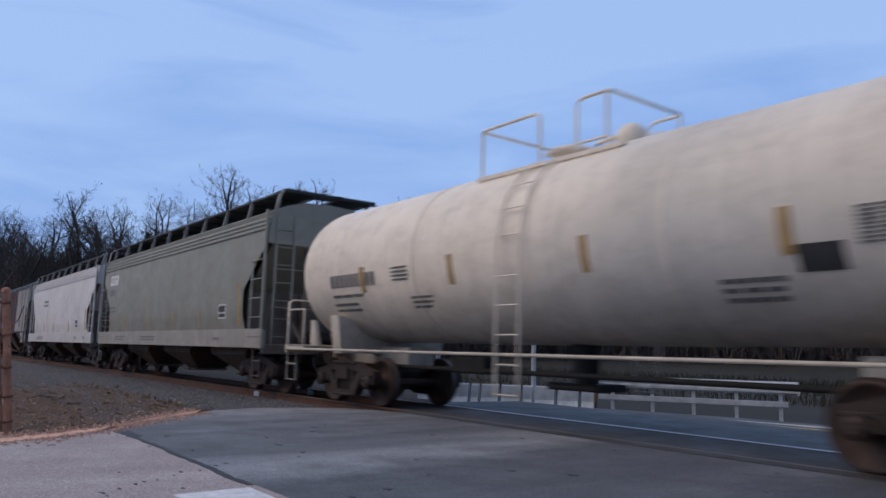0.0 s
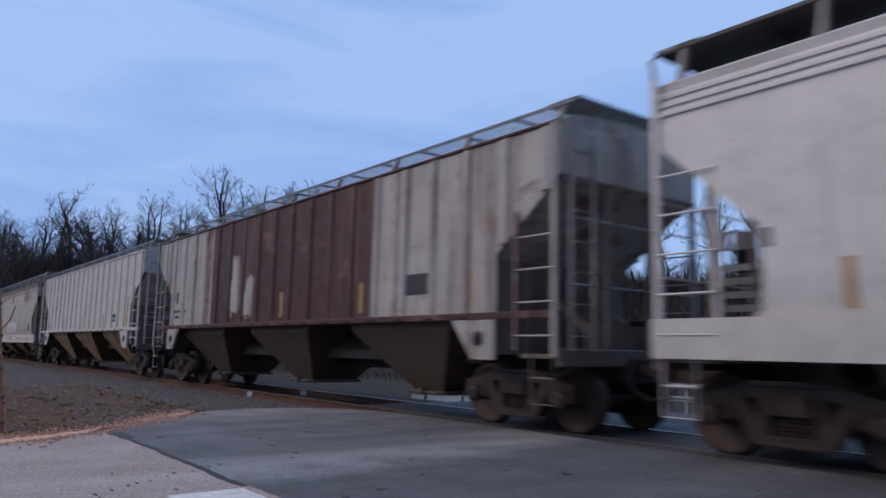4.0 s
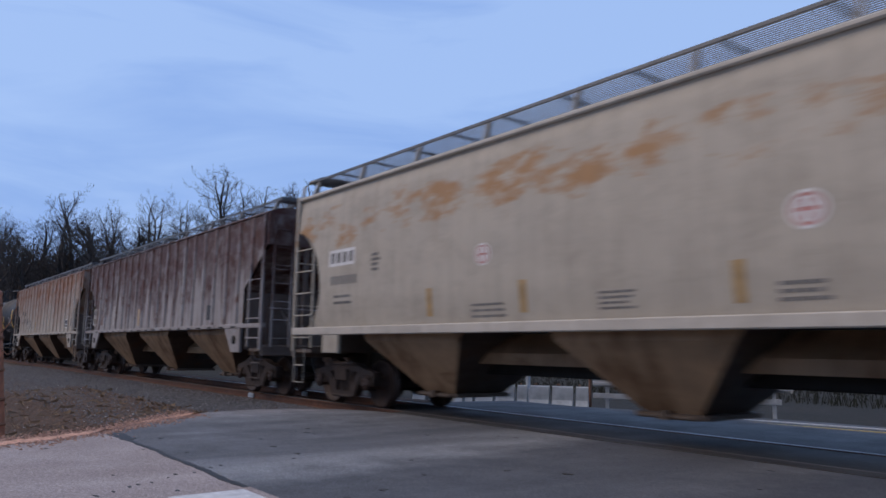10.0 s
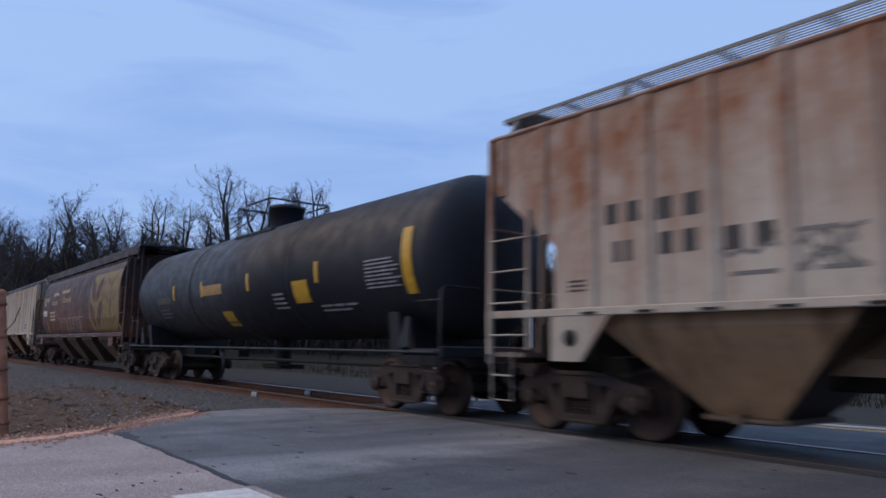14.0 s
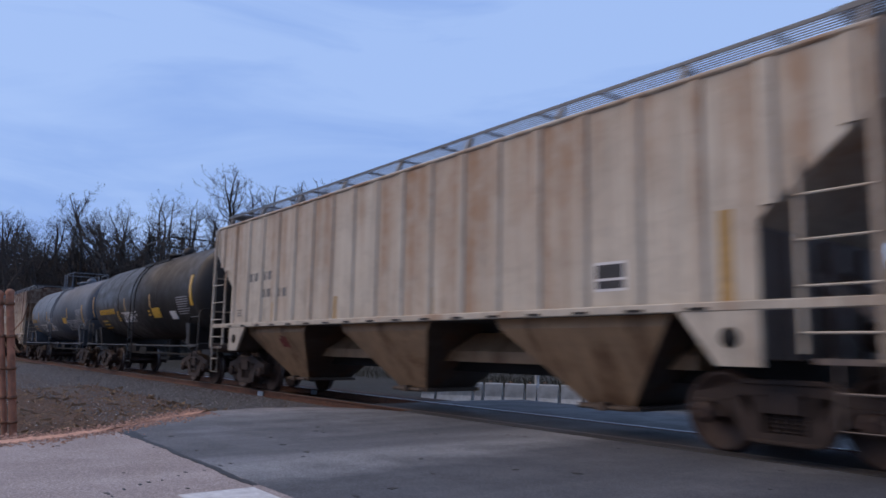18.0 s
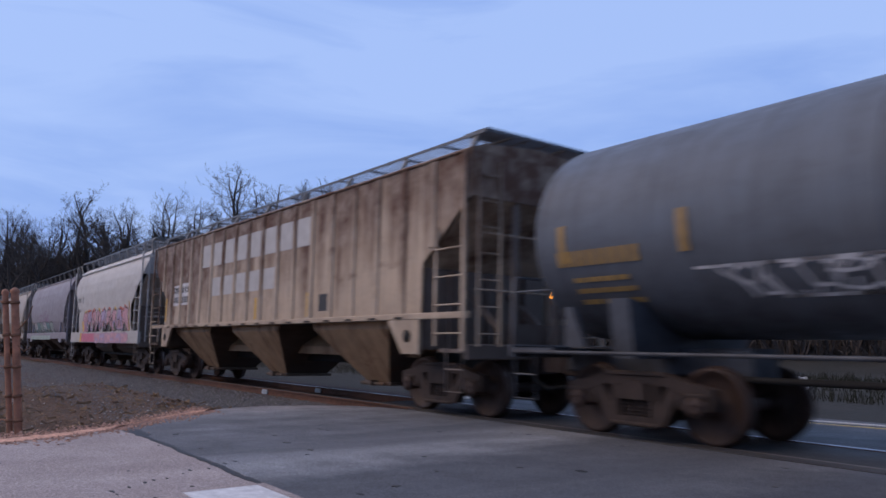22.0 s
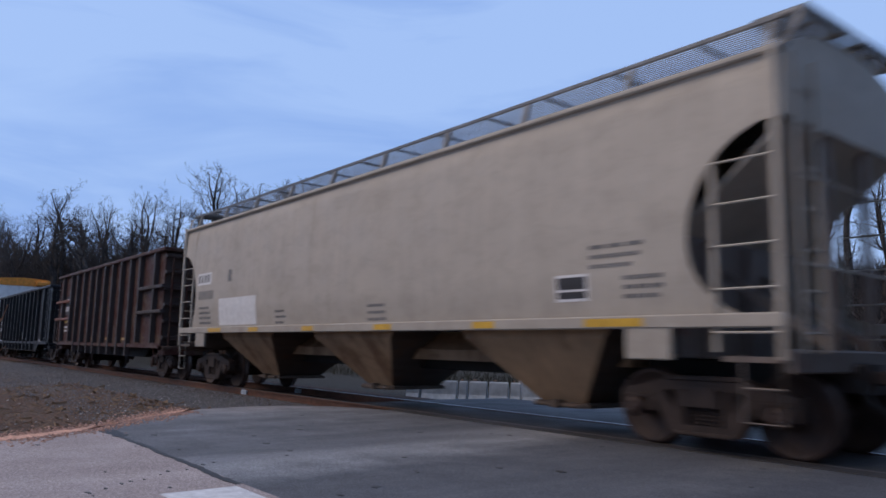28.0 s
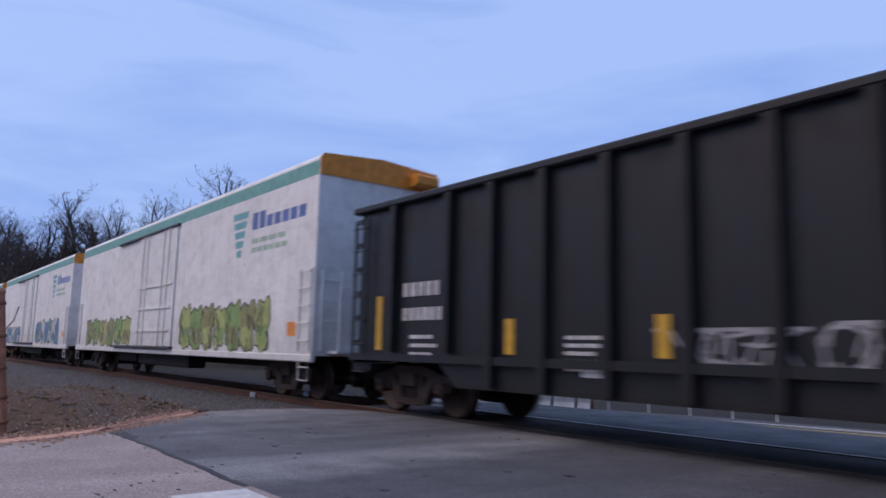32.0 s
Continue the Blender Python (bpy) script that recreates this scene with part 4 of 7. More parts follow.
def truck_meshes():
    out = {}
    g = Geo()
    prof = [(.0, -.80), (.12, -.80), (.12, -.70), (.20, -.685), (.36, -.70), (.405, -.76), (.452, -.775), (.455, -.71), (.46, -.675), (.485, -.66), (.485, -.64), (.40, -.635), (.36, -.66), (.20, -.64), (.11, -.60), (.085, -.55), (.078, 0)]
    mats = [0, 0, 0, 0, 0, 0, 0, 1, 0, 0, 0, 0, 0, 0, 0, 0]
    g.lathe(prof, 1, n=28, mats=mats)
    g.lathe([(r, -s) for r, s in prof], 1, n=28, mats=mats)
    for s in (-1, 1):
        g.lathe([(.10, s * .80), (.10, s * 1.06), (.125, s * 1.07), (.125, s * 1.12), (.08, s * 1.14), (.0, s * 1.14)], 1, n=14)
        for k in range(3):
            a = k * 2.094
            g.lathe([(0, s * 1.165), (.022, s * 1.165), (.022, s * 1.13)], 1, (.06 * math.cos(a), 0, .06 * math.sin(a)), 6)
    out["wheelset"] = g.mesh("wheelset", [M["wheel"], M["tread"]])
    g = Geo()
    half = [
        [(-1.12, .60), (-1.10, .67), (-.78, .73), (-.46, .83), (0, .85), (0, .70), (-.42, .68), (-.70, .60), (-.76, .585), (-1.03, .575)],
        [(-1.12, .60), (-1.03, .575), (-1.02, .42), (-1.10, .42)],
        [(-.76, .585), (-.66, .60), (-.66, .42), (-.75, .42)],
        [(-.66, .60), (-.50, .66), (-.26, .30), (-.34, .185), (-.44, .20)],
        [(-.34, .185), (0, .165), (0, .275), (-.29, .285)],
        [(-.36, .68), (-.26, .69), (-.24, .28), (-.33, .28)],
    ]
    for ring in half:
        g.prism(ring, 1, -.085, .085)
        g.prism([(-x, z) for x, z in reversed(ring)], 1, -.085, .085)
    g.box(-.46, .46, -.11, -.06, .79, .85, 0, .012)
    g.box(-.34, .34, -.12, -.05, .17, .22, 0, .015)
    for s in (-1, 1):
        g.box(s * .89 - .14, s * .89 + .14, -.10, .10, .555, .62, 0, .02)
    out["side_frame"] = g.mesh("side_frame", [M["iron"]])
    g = Geo()
    g.prism([(-.22, .50), (.22, .50), (.22, .64), (.18, .72), (-.18, .72), (-.22, .64)], 1, -1.12, 1.12)
    g.lathe([(0, .80), (.19, .80), (.19, .70)], 2, n=16)
    for s in (-1, 1):
        g.tube([(-.45, s * .78, .33), (.45, s * .78, .33)], .035, 6)
    g.box(-.62, -.5, -.78, .78, .3, .42, 0, .02)
    g.box(.5, .62, -.78, .78, .3, .42, 0, .02)
    out["bolster"] = g.mesh("truck", [M["iron"]])
    g = Geo()
    for k in (-.15, -.05, .05, .15):
        for j in range(5):
            g.lathe([(.036, -.012), (.05, 0), (.036, .012)], 2, (k, 0, .31 + j * .045), 8)
        g.tube([(k, 0, .28), (k, 0, .52)], .034, 7)
    g.box(-.21, .21, -.06, .06, .265, .29)
    out["spring"] = g.mesh("spring", [M["iron"]])
    return out


TM = truck_meshes()


def add_truck(car, x):
    t = part("truck", TM["bolster"], None, car, "rusty cast-steel freight truck", at=pose(x, 0, 0))
    for s in (-1, 1):
        part("side_frame", TM["side_frame"], None, t, at=pose(0, s * 0.99, 0))
        part("spring", TM["spring"], None, t, at=pose(0, s * 1.01, 0))
    for s in (1, -1):
        SPINNING[s].append(part("wheelset", TM["wheelset"], None, t, "brown steel wheels with worn treads on an axle", at=pose(s * AXLE, 0, WHEEL_R)))
    return t


def end_gear(car, half):
    """Coupler, draft pocket and air hose at both ends, outside the body ends at x = +-half."""
    for s in (1, -1):
        g = Geo()
        g.box(*sorted((s * (half - .9), s * (half + .12))), -.22, .22, .70, 1.02, 0, .02)
        g.box(*sorted((s * (half + .1), s * (half + .42))), -.07, .07, .80, .95, 0, .02)
        x0 = half + .40
        ring = [(x0, -.14), (x0 + .12, -.17), (x0 + .27, -.14), (x0 + .25, -.03), (x0 + .14, -.01), (x0 + .12, .06), (x0 + .30, .10), (x0 + .24, .17), (x0, .14)]
        g.prism([(s * a, s * b) for a, b in ring], 2, .74, 1.02)
        part("coupler", g, M["iron"], car, "rusty knuckle coupler")
        g = Geo()
        g.tube([(s * (half + .05), -s * .28, .85), (s * (half + .18), -s * .3, .62), (s * (half + .38), -s * .22, .48), (s * (half + .52), -s * .05, .52)], .03, 6)
        part("air_hose", g, M["hose"], car)


def ladder(car, mat, x, side, z0, z1, w, step=0.42, lean=0.0, r=0.014):
    """A side ladder: two stiles and rungs, standing along x."""
    g = Geo()
    for a in (-w / 2, w / 2):
        g.box(x + a - .03, x + a + .03, side - .02, side + .02, z0, z1, 0, .006)
    z = z0 + .2
    while z < z1 - .05:
        y = side + (-.05 if side < 0 else .05)
        g.tube([(x - w / 2, side, z), (x - w / 2, y, z), (x + w / 2, y, z), (x + w / 2, side, z)], r, 5)
        z += step
    part("ladder", g, mat, car)


def end_ladder(car, mat, x, y, z0, z1, w=0.45, step=0.42):
    g = Geo()
    for a in (-w / 2, w / 2):
        g.box(x - .02, x + .02, y + a - .025, y + a + .025, z0, z1, 0, .006)
    z = z0 + .2
    while z < z1:
        g.tube([(x, y - w / 2, z), (x, y + w / 2, z)], .013, 5)
        z += step
    part("ladder", g, mat, car)


def stirrup(car, mat, x, y, z0, z1, w=0.42):
    g = Geo()
    g.tube([(x - w / 2, y, z1), (x - w / 2, y, z0), (x + w / 2, y, z0), (x + w / 2, y, z1)], .016, 5)
    g.tube([(x - w / 2, y, (z0 + z1) / 2), (x + w / 2, y, (z0 + z1) / 2)], .014, 5)
    part("stirrup_step", g, mat, car)


def running_board(car, x0, x1, y0, y1, z, mat, bars=11, gap=0.0, label="steel grating running board"):
    """A grating walk along the roof, its bars lengthwise."""
    g = Geo()
    w = (y1 - y0) / bars
    for i in range(bars + 1):
        y = y0 + i * w
        thick = .028 if i in (0, bars) else (gap or .008)
        g.box(x0, x1, y - thick / 2, y + thick / 2, z - (.045 if i in (0, bars) else .013), z)
    n = max(2, int((x1 - x0) / 1.2))
    for i in range(n + 1):
        x = x0 + (x1 - x0) * i / n
        g.box(x - .02, x + .02, y0, y1, z - .045, z - .012)
    part("running_board", g, mat, car, label)["kind"] = "stuff"


def cross_board(car, x0, x1, y0, y1, z, mat):
    g = Geo()
    n = 7
    for i in range(n + 1):
        x = x0 + (x1 - x0) * i / n
        g.box(x - .012, x + .012, y0, y1, z - .045, z)
    for k in range(6):
        y = y0 + (y1 - y0) * k / 5
        g.box(x0, x1, y - .012, y + .012, z - .04, z - .01)
    part("roof_platform", g, mat, car, "grating platform across the roof's end")["kind"] = "stuff"


def centre_sill(car, half, mat, z0=.72, z1=1.04):
    g = Geo()
    g.box(-half, half, -.17, .17, z0, z1, 0, .02)
    part("centre_sill", g, mat, car)


def centre_hood(car, half, mat):
    """The sheet that covers the centre sill between the discharge hoppers."""
    g = Geo()
    ring = [(-.52, .90), (-.52, 1.08), (-.18, 1.40), (.18, 1.40), (.52, 1.08), (.52, .90)]
    g.prism(ring, 0, -half + 2.7, half - 2.7)
    part("centre_hood", g, mat, car, "dusty brown hood over the centre sill")


# ---- markings ----
def decal(car, name, mat, boxes, surf, label="", lift=0.004):
    """Flat paint that follows the side: boxes of x0, x1, z0, z1 on the near side, where the skin stands at y = -surf(z)."""
    g = Geo()
    for x0, x1, z0, z1 in boxes:
        n = max(1, int((z1 - z0) / .06))
        v = []
        for i in range(n + 1):
            z = z0 + (z1 - z0) * i / n
            y = -(surf(z) + lift)
            v += [(x0, y, z), (x1, y, z)]
        g.add(v, [(i * 2, i * 2 + 1, i * 2 + 3, i * 2 + 2) for i in range(n)])
        a, b = len(g.v) - len(v), len(v)
        back = [(x, y + .02, z) for x, y, z in v]
        ring = [2 * i for i in range(n + 1)] + [2 * i + 1 for i in range(n, -1, -1)]
        g.add(v + back, [(ring[k], ring[(k + 1) % b], ring[(k + 1) % b] + b, ring[k] + b) for k in range(b)])
    ob = part(name, g, mat, car, label)
    if len(boxes) > 4:
        ob["kind"] = "stuff"
    return ob


def bars(x, z, rows, w, h, gap, seed=0, chunks=(3, 6), fill=.82):
    """Boxes for rows of unreadable lettering from x to the right (towards +x)."""
    rnd = random.Random(seed)
    out = []
    for r in range(rows):
        x0, end = x, x + w * rnd.uniform(.72, 1.0)
        n = rnd.randint(*chunks)
        for k in range(n):
            cw = (end - x) / n
            out.append((x + k * cw, x + k * cw + cw * fill, z - r * (h + gap) - h, z - r * (h + gap)))
    return out


def glyphs(x, z, n, w, h, seed=0):
    """Plain upright bars in place of a row of n large characters."""
    return [(x + k * w * 1.25, x + k * w * 1.25 + w * .74, z, z + h) for k in range(n)]


def graffiti(car, x0, x1, z0, z1, n, surf, fills, outline, seed, halo=(), name="graffiti_letter"):
    """Sprayed shapes in a row that spell nothing, each with an outline, as paint on the side."""
    rnd = random.Random(seed)
    w, h = (x1 - x0) / n, z1 - z0
    for k in range(n):
        keys = list(dict.fromkeys([*halo, outline, *fills]))
        g = Geo()

        def blob(cx, cz, ww, hh, grow, key, lift, ph):
            ring = []
            for j in range(26):
                a = 2 * math.pi * j / 26
                sq = 1 / max(abs(math.cos(a)), abs(math.sin(a))) ** .8
                r = sq * (1 + .10 * math.sin(3 * a + ph) + .11 * math.sin(7 * a + ph * 2.3))
                ring.append((cx + (ww / 2 * r + grow) * math.cos(a), max(z0 - .06, cz + (hh / 2 * r + grow) * math.sin(a))))
            v = [(cx, -(surf(cz) + lift), cz)] + [(x, -(surf(z) + lift), z) for x, z in ring]
            g.add(v, [(0, j, j % 26 + 1) for j in range(1, 27)], keys.index(key))

        def stroke(pts, width, key, lift):
            for (xa, za), (xb, zb) in zip(pts, pts[1:]):
                d = Vector((xb - xa, zb - za))
                if d.length < .01:
                    continue
                o = Vector((-d.y, d.x)).normalized() * width / 2
                q = [(xa - o.x, za - o.y), (xb - o.x, zb - o.y), (xb + o.x, zb + o.y), (xa + o.x, za + o.y)]
                g.add([(x, -(surf(z) + lift), z) for x, z in q], [(0, 1, 2, 3)], keys.index(key))

        cx, cz = x0 + (k + .5) * w, (z0 + z1) / 2 + rnd.uniform(-.05, .05) * h
        ww, hh = w * rnd.uniform(.80, .98), h * rnd.uniform(.80, .98)
        ph = rnd.uniform(0, 6)
        if halo:
            blob(cx + rnd.uniform(-.2, .2) * w, cz + h * .16, ww * .7, hh * .86, .03, halo[k % len(halo)], .003, ph + .6)
        blob(cx, cz, ww, hh, .05, outline, .004, ph)
        blob(cx, cz, ww, hh, 0, fills[k % len(fills)], .0055, ph)
        blob(cx + rnd.uniform(-.1, .1) * ww, cz - hh * .2, ww * .62, hh * .40, 0, fills[(k + 1) % len(fills)], .0065, ph + .4)
        for _ in range(rnd.randint(4, 6)):
            a, b = cx + rnd.uniform(-.36, .36) * ww, cz + rnd.uniform(-.25, .42) * hh
            lean = rnd.uniform(-.22, .22) * ww
            stroke([(a, b), (a + lean, b - .2 * hh), (a + lean + rnd.uniform(-.2, .2) * ww, b - .34 * hh)], .05 * rnd.uniform(.6, 1.4), outline, .0078)
        part(name, g, [M[q] for q in keys], car, "sprayed graffiti shape with a dark outline")


def scrawl(car, x0, x1, z0, z1, n, surf, mat, seed, w=.05, name="graffiti"):
    """Loose sprayed lines that cannot be read."""
    rnd = random.Random(seed)
    g = Geo()
    for _ in range(n):
        cx = rnd.uniform(x0, x1)
        pts, x, z, a = [], cx, rnd.uniform(z0, z1), rnd.uniform(0, 6)
        for _ in range(rnd.randint(5, 11)):
            pts.append((x, min(z1, max(z0, z))))
            a += rnd.uniform(-1.3, 1.3)
            x, z = x + .16 * math.cos(a), z + .16 * math.sin(a)
        for (xa, za), (xb, zb) in zip(pts, pts[1:]):
            d = Vector((xb - xa, zb - za))
            if d.length < .02:
                continue
            o = Vector((-d.y, d.x)).normalized() * w / 2
            q = [(xa - o.x, za - o.y), (xb - o.x, zb - o.y), (xb + o.x, zb + o.y), (xa + o.x, za + o.y)]
            g.add([(x, -(surf(z) + .005), z) for x, z in q], [(0, 1, 2, 3)])
    part(name, g, mat, car, "loose sprayed graffiti lines")["kind"] = "stuff"


def sticker(car, x, z, r, surf):
    """Round white sticker with a faded red ring and cross."""
    g = Geo()
    for rad, lift, key in ((r, .004, 0), (r * .84, .0055, 1), (r * .66, .007, 0)):
        ring = [(x + rad * math.cos(a * math.pi / 12), z + rad * math.sin(a * math.pi / 12)) for a in range(24)]
        g.add([(px, -(surf(pz) + lift), pz) for px, pz in ring], [tuple(range(24))], key)
    for q in ((x - r * .5, x + r * .5, z - r * .1, z + r * .1), (x - r * .1, x + r * .1, z - r * .5, z + r * .5)):
        g.add([(px, -(surf(pz) + .0085), pz) for px, pz in ((q[0], q[2]), (q[1], q[2]), (q[1], q[3]), (q[0], q[3]))], [(0, 1, 2, 3)], 1)
    part("sticker", g, [M["white"], M["faded_red"]], car, "round white sticker with a faded ring")


def ragged(x0, x1, z0, z1, seed, n=9):
    """Upright strips of uneven length in place of a flaking patch."""
    rnd = random.Random(seed)
    w = (x1 - x0) / n
    return [(x0 + i * w, x0 + (i + 1) * w, z0 + rnd.uniform(0, .12) * (z1 - z0), z1 - (z1 - z0) * rnd.uniform(0, .45) * (1 if i in (0, 1, n - 1) else .35)) for i in range(n)]


def reflectors(car, xs, z0, h, surf, mat, w=0.1):
    for x in xs:
        decal(car, "reflector_strip", mat, [(x - w / 2, x + w / 2, z0, z0 + h)], surf, lift=.006)


def data_panel(car, x, z, surf, w=.50, h=.37):
    """Framed black inspection panel."""
    decal(car, "data_panel", M["white"], [(x, x + w, z, z + h)], surf, "white-framed black data panel", .004)
    decal(car, "data_panel", M["ink"], [(x + .035, x + w - .035, z + h * .45, z + h - .035), (x + .035, x + w - .035, z + .035, z + h * .36)], surf, lift=.007)


def start_car(name, label, category, front, rear):
    """A freight car whose body spans front to rear on the line at 16 s."""
    ob = thing(name, label, category, None, "cars of the train")
    CARS.append((ob, (front + rear) / 2))
    return ob, (front - rear) / 2


# ---- covered hoppers ----
def chutes(car, half, spans, y, z_top, z_bot, mat, mouth=.42):
    """Funnel-shaped discharge hoppers under the body; spans of x0, x1 at the top."""
    for x0, x1 in spans:
        c, mw = (x0 + x1) / 2, mouth
        g = Geo()
        top = [(x0, -y, z_top), (x1, -y, z_top), (x1, y, z_top), (x0, y, z_top)]
        mid = [(x0 + .12, -y, z_top - .18), (x1 - .12, -y, z_top - .18), (x1 - .12, y, z_top - .18), (x0 + .12, y, z_top - .18)]
        bot = [(c - mw, -y * .44, z_bot), (c + mw, -y * .44, z_bot), (c + mw, y * .44, z_bot), (c - mw, y * .44, z_bot)]
        v = top + mid + bot
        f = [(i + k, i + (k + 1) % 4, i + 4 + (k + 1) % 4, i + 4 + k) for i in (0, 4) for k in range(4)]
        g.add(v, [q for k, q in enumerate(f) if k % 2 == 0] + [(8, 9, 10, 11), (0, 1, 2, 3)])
        # the sloping faces take the darker copy that holds their shade
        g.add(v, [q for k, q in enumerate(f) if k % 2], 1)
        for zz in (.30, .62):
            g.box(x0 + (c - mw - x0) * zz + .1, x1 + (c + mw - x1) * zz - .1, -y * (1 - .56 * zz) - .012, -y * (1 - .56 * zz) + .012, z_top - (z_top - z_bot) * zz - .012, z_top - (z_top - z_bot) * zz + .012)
        part("discharge_hopper", g, [mat, M["chute_rust_shade"]], car, "dusty funnel-shaped discharge hopper")
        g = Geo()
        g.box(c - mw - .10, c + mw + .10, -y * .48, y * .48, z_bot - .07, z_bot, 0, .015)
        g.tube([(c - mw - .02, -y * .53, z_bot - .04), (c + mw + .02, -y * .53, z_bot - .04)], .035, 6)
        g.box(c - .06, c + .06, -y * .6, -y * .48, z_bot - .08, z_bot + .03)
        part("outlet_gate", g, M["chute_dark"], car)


def slope_ends(car, half, mat, zc, reach, w, z_low=.95, inner=None, kink=(1.34, 2.46), start=0.02, ends=(1, -1)):
    """The inclined end sheets above an open corner, the cross bulkhead below them and the posts that carry them."""
    for s in ends:
        e = half - start
        g = Geo()
        prof = [(s * e, zc), (s * (half - kink[0]), kink[1]), (s * (half - reach), z_low), (s * (half - reach - .05), z_low), (s * (half - kink[0] - .06), kink[1]), (s * (e - .06), zc)]
        g.prism(prof, 1, -w, w)
        part("slope_sheet", g, inner or mat, car, "sloping end sheet")
        g = Geo()
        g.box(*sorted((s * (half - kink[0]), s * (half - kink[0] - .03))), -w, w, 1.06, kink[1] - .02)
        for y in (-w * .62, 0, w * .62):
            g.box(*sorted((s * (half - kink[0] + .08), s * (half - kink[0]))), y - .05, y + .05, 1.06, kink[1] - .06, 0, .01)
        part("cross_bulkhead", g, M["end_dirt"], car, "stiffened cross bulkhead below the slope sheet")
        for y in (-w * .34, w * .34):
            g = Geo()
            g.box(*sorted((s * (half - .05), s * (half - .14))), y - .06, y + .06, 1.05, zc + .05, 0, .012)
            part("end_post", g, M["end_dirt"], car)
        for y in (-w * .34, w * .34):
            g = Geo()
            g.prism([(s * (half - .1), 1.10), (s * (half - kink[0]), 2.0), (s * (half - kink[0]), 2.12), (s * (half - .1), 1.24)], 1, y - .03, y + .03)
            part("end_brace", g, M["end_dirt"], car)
        # air reservoir and brake cylinder on the platform
        g = Geo()
        g.lathe([(0, -.42), (.15, -.38), (.18, -.30), (.18, .30), (.15, .38), (0, .42)], 1, (s * (half - .85), .35 * s, 1.32), 12)
        part("air_reservoir", g, M["iron"], car)


def hopper_ends(car, half, mat, roof_z, w, ladder_in, zc, sill_z):
    """Corner posts, ladders, platform and steps of a covered hopper."""
    for s in (1, -1):
        for y in (-w, w):
            g = Geo()
            g.box(*sorted((s * (half - .04), s * (half - .13))), y - (.05 if y < 0 else -.05), y, 1.05, roof_z, 0, .012)
            part("corner_post", g, mat, car)
            sx = s * (half - .09 - ladder_in / 2)
            ladder(car, mat, sx, y, 1.12, zc - ladder_in * .45, ladder_in, .45)
            stirrup(car, M["end_dirt"] if s > 0 else mat, s * (half - .32), y, .42, 1.1)
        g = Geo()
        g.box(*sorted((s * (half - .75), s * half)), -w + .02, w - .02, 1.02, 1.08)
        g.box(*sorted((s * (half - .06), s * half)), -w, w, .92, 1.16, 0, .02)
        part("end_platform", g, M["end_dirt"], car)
        end_ladder(car, mat, s * (half + .02), -s * (w - .42), 1.12, roof_z - .1)
        for z in (2.0, 2.9):
            g = Geo()
            g.tube([(s * (half + .05), -w + .1, z), (s * (half + .05), w - .1, z)], .014, 5)
            part("grab_bar", g, mat, car)
    # brake wheel on the rear end
    g = Geo()
    x = -half - .12
    pts = [(x, .45 + .28 * math.cos(a * math.pi / 8), 2.5 + .28 * math.sin(a * math.pi / 8)) for a in range(17)]
    g.tube(pts, .016, 5)
    for a in range(4):
        g.tube([(x, .45, 2.5), (x, .45 + .28 * math.cos(a * 1.571), 2.5 + .28 * math.sin(a * 1.571))], .012, 4)
    part("brake_wheel", g, M["iron"], car)
    g = Geo()
    g.box(-half - .09, -half - .01, .3, .62, 2.2, 2.75, 0, .02)
    part("brake_gear_box", g, M["iron"], car)


def roof_walk(car, half, z, mat, y0, y1, posts, post_mat, eave_z, eave_y, bars_n=11, gap=0.0, over=0.0):
    for s in (-1, 1):
        a, b = sorted((s * y0, s * y1))
        running_board(car, -half - over, half + over, a, b, z, mat, bars_n, gap)
    n = posts
    for i in range(n):
        x = -half + .25 + (2 * half - .5) * i / (n - 1)
        for s in (-1, 1):
            g = Geo()
            g.prism([(s * (eave_y - .12), eave_z - .02), (s * y1, z - .045), (s * (y1 - .07), z - .045), (s * (eave_y - .24), eave_z + .02)], 0, x - .03, x + .03)
            part("bracket", g, M["bracket"] if post_mat is not P_BROWN else post_mat, car)
    for s in (1, -1):
        a, b = sorted((s * (half + over - .55), s * (half + over + .02)))
        cross_board(car, a, b, -y1, y1, z + .03, mat)
        for y in (-1, 1) if over else ():
            e = half + over
            g = Geo()
            g.tube([(s * (e - .25), y * y1, z - .02), (s * (e - .03), y * (y1 + .03), z - .03), (s * (e + .02), y * (y1 + .12), z - .14), (s * (half - .04), y * (eave_y - .02), eave_z - .08)], .032, 6)
            part("end_strap", g, M["bracket"], car, "bent strap from the walkway to the corner post")


def hatches(car, half, z, mat):
    g = Geo()
    g.box(-half + .9, half - .9, -.36, .36, z - .12, z, 0, .03)
    part("hatch_trough", g, mat, car)
    n = int(half)
    for i in range(n):
        x = -half + 1.4 + (2 * half - 2.8) * i / (n - 1)
        g = Geo()
        g.box(x - .62, x + .62, -.40, .40, z, z + .06, 0, .02)
        part("hatch_cover", g, mat, car)


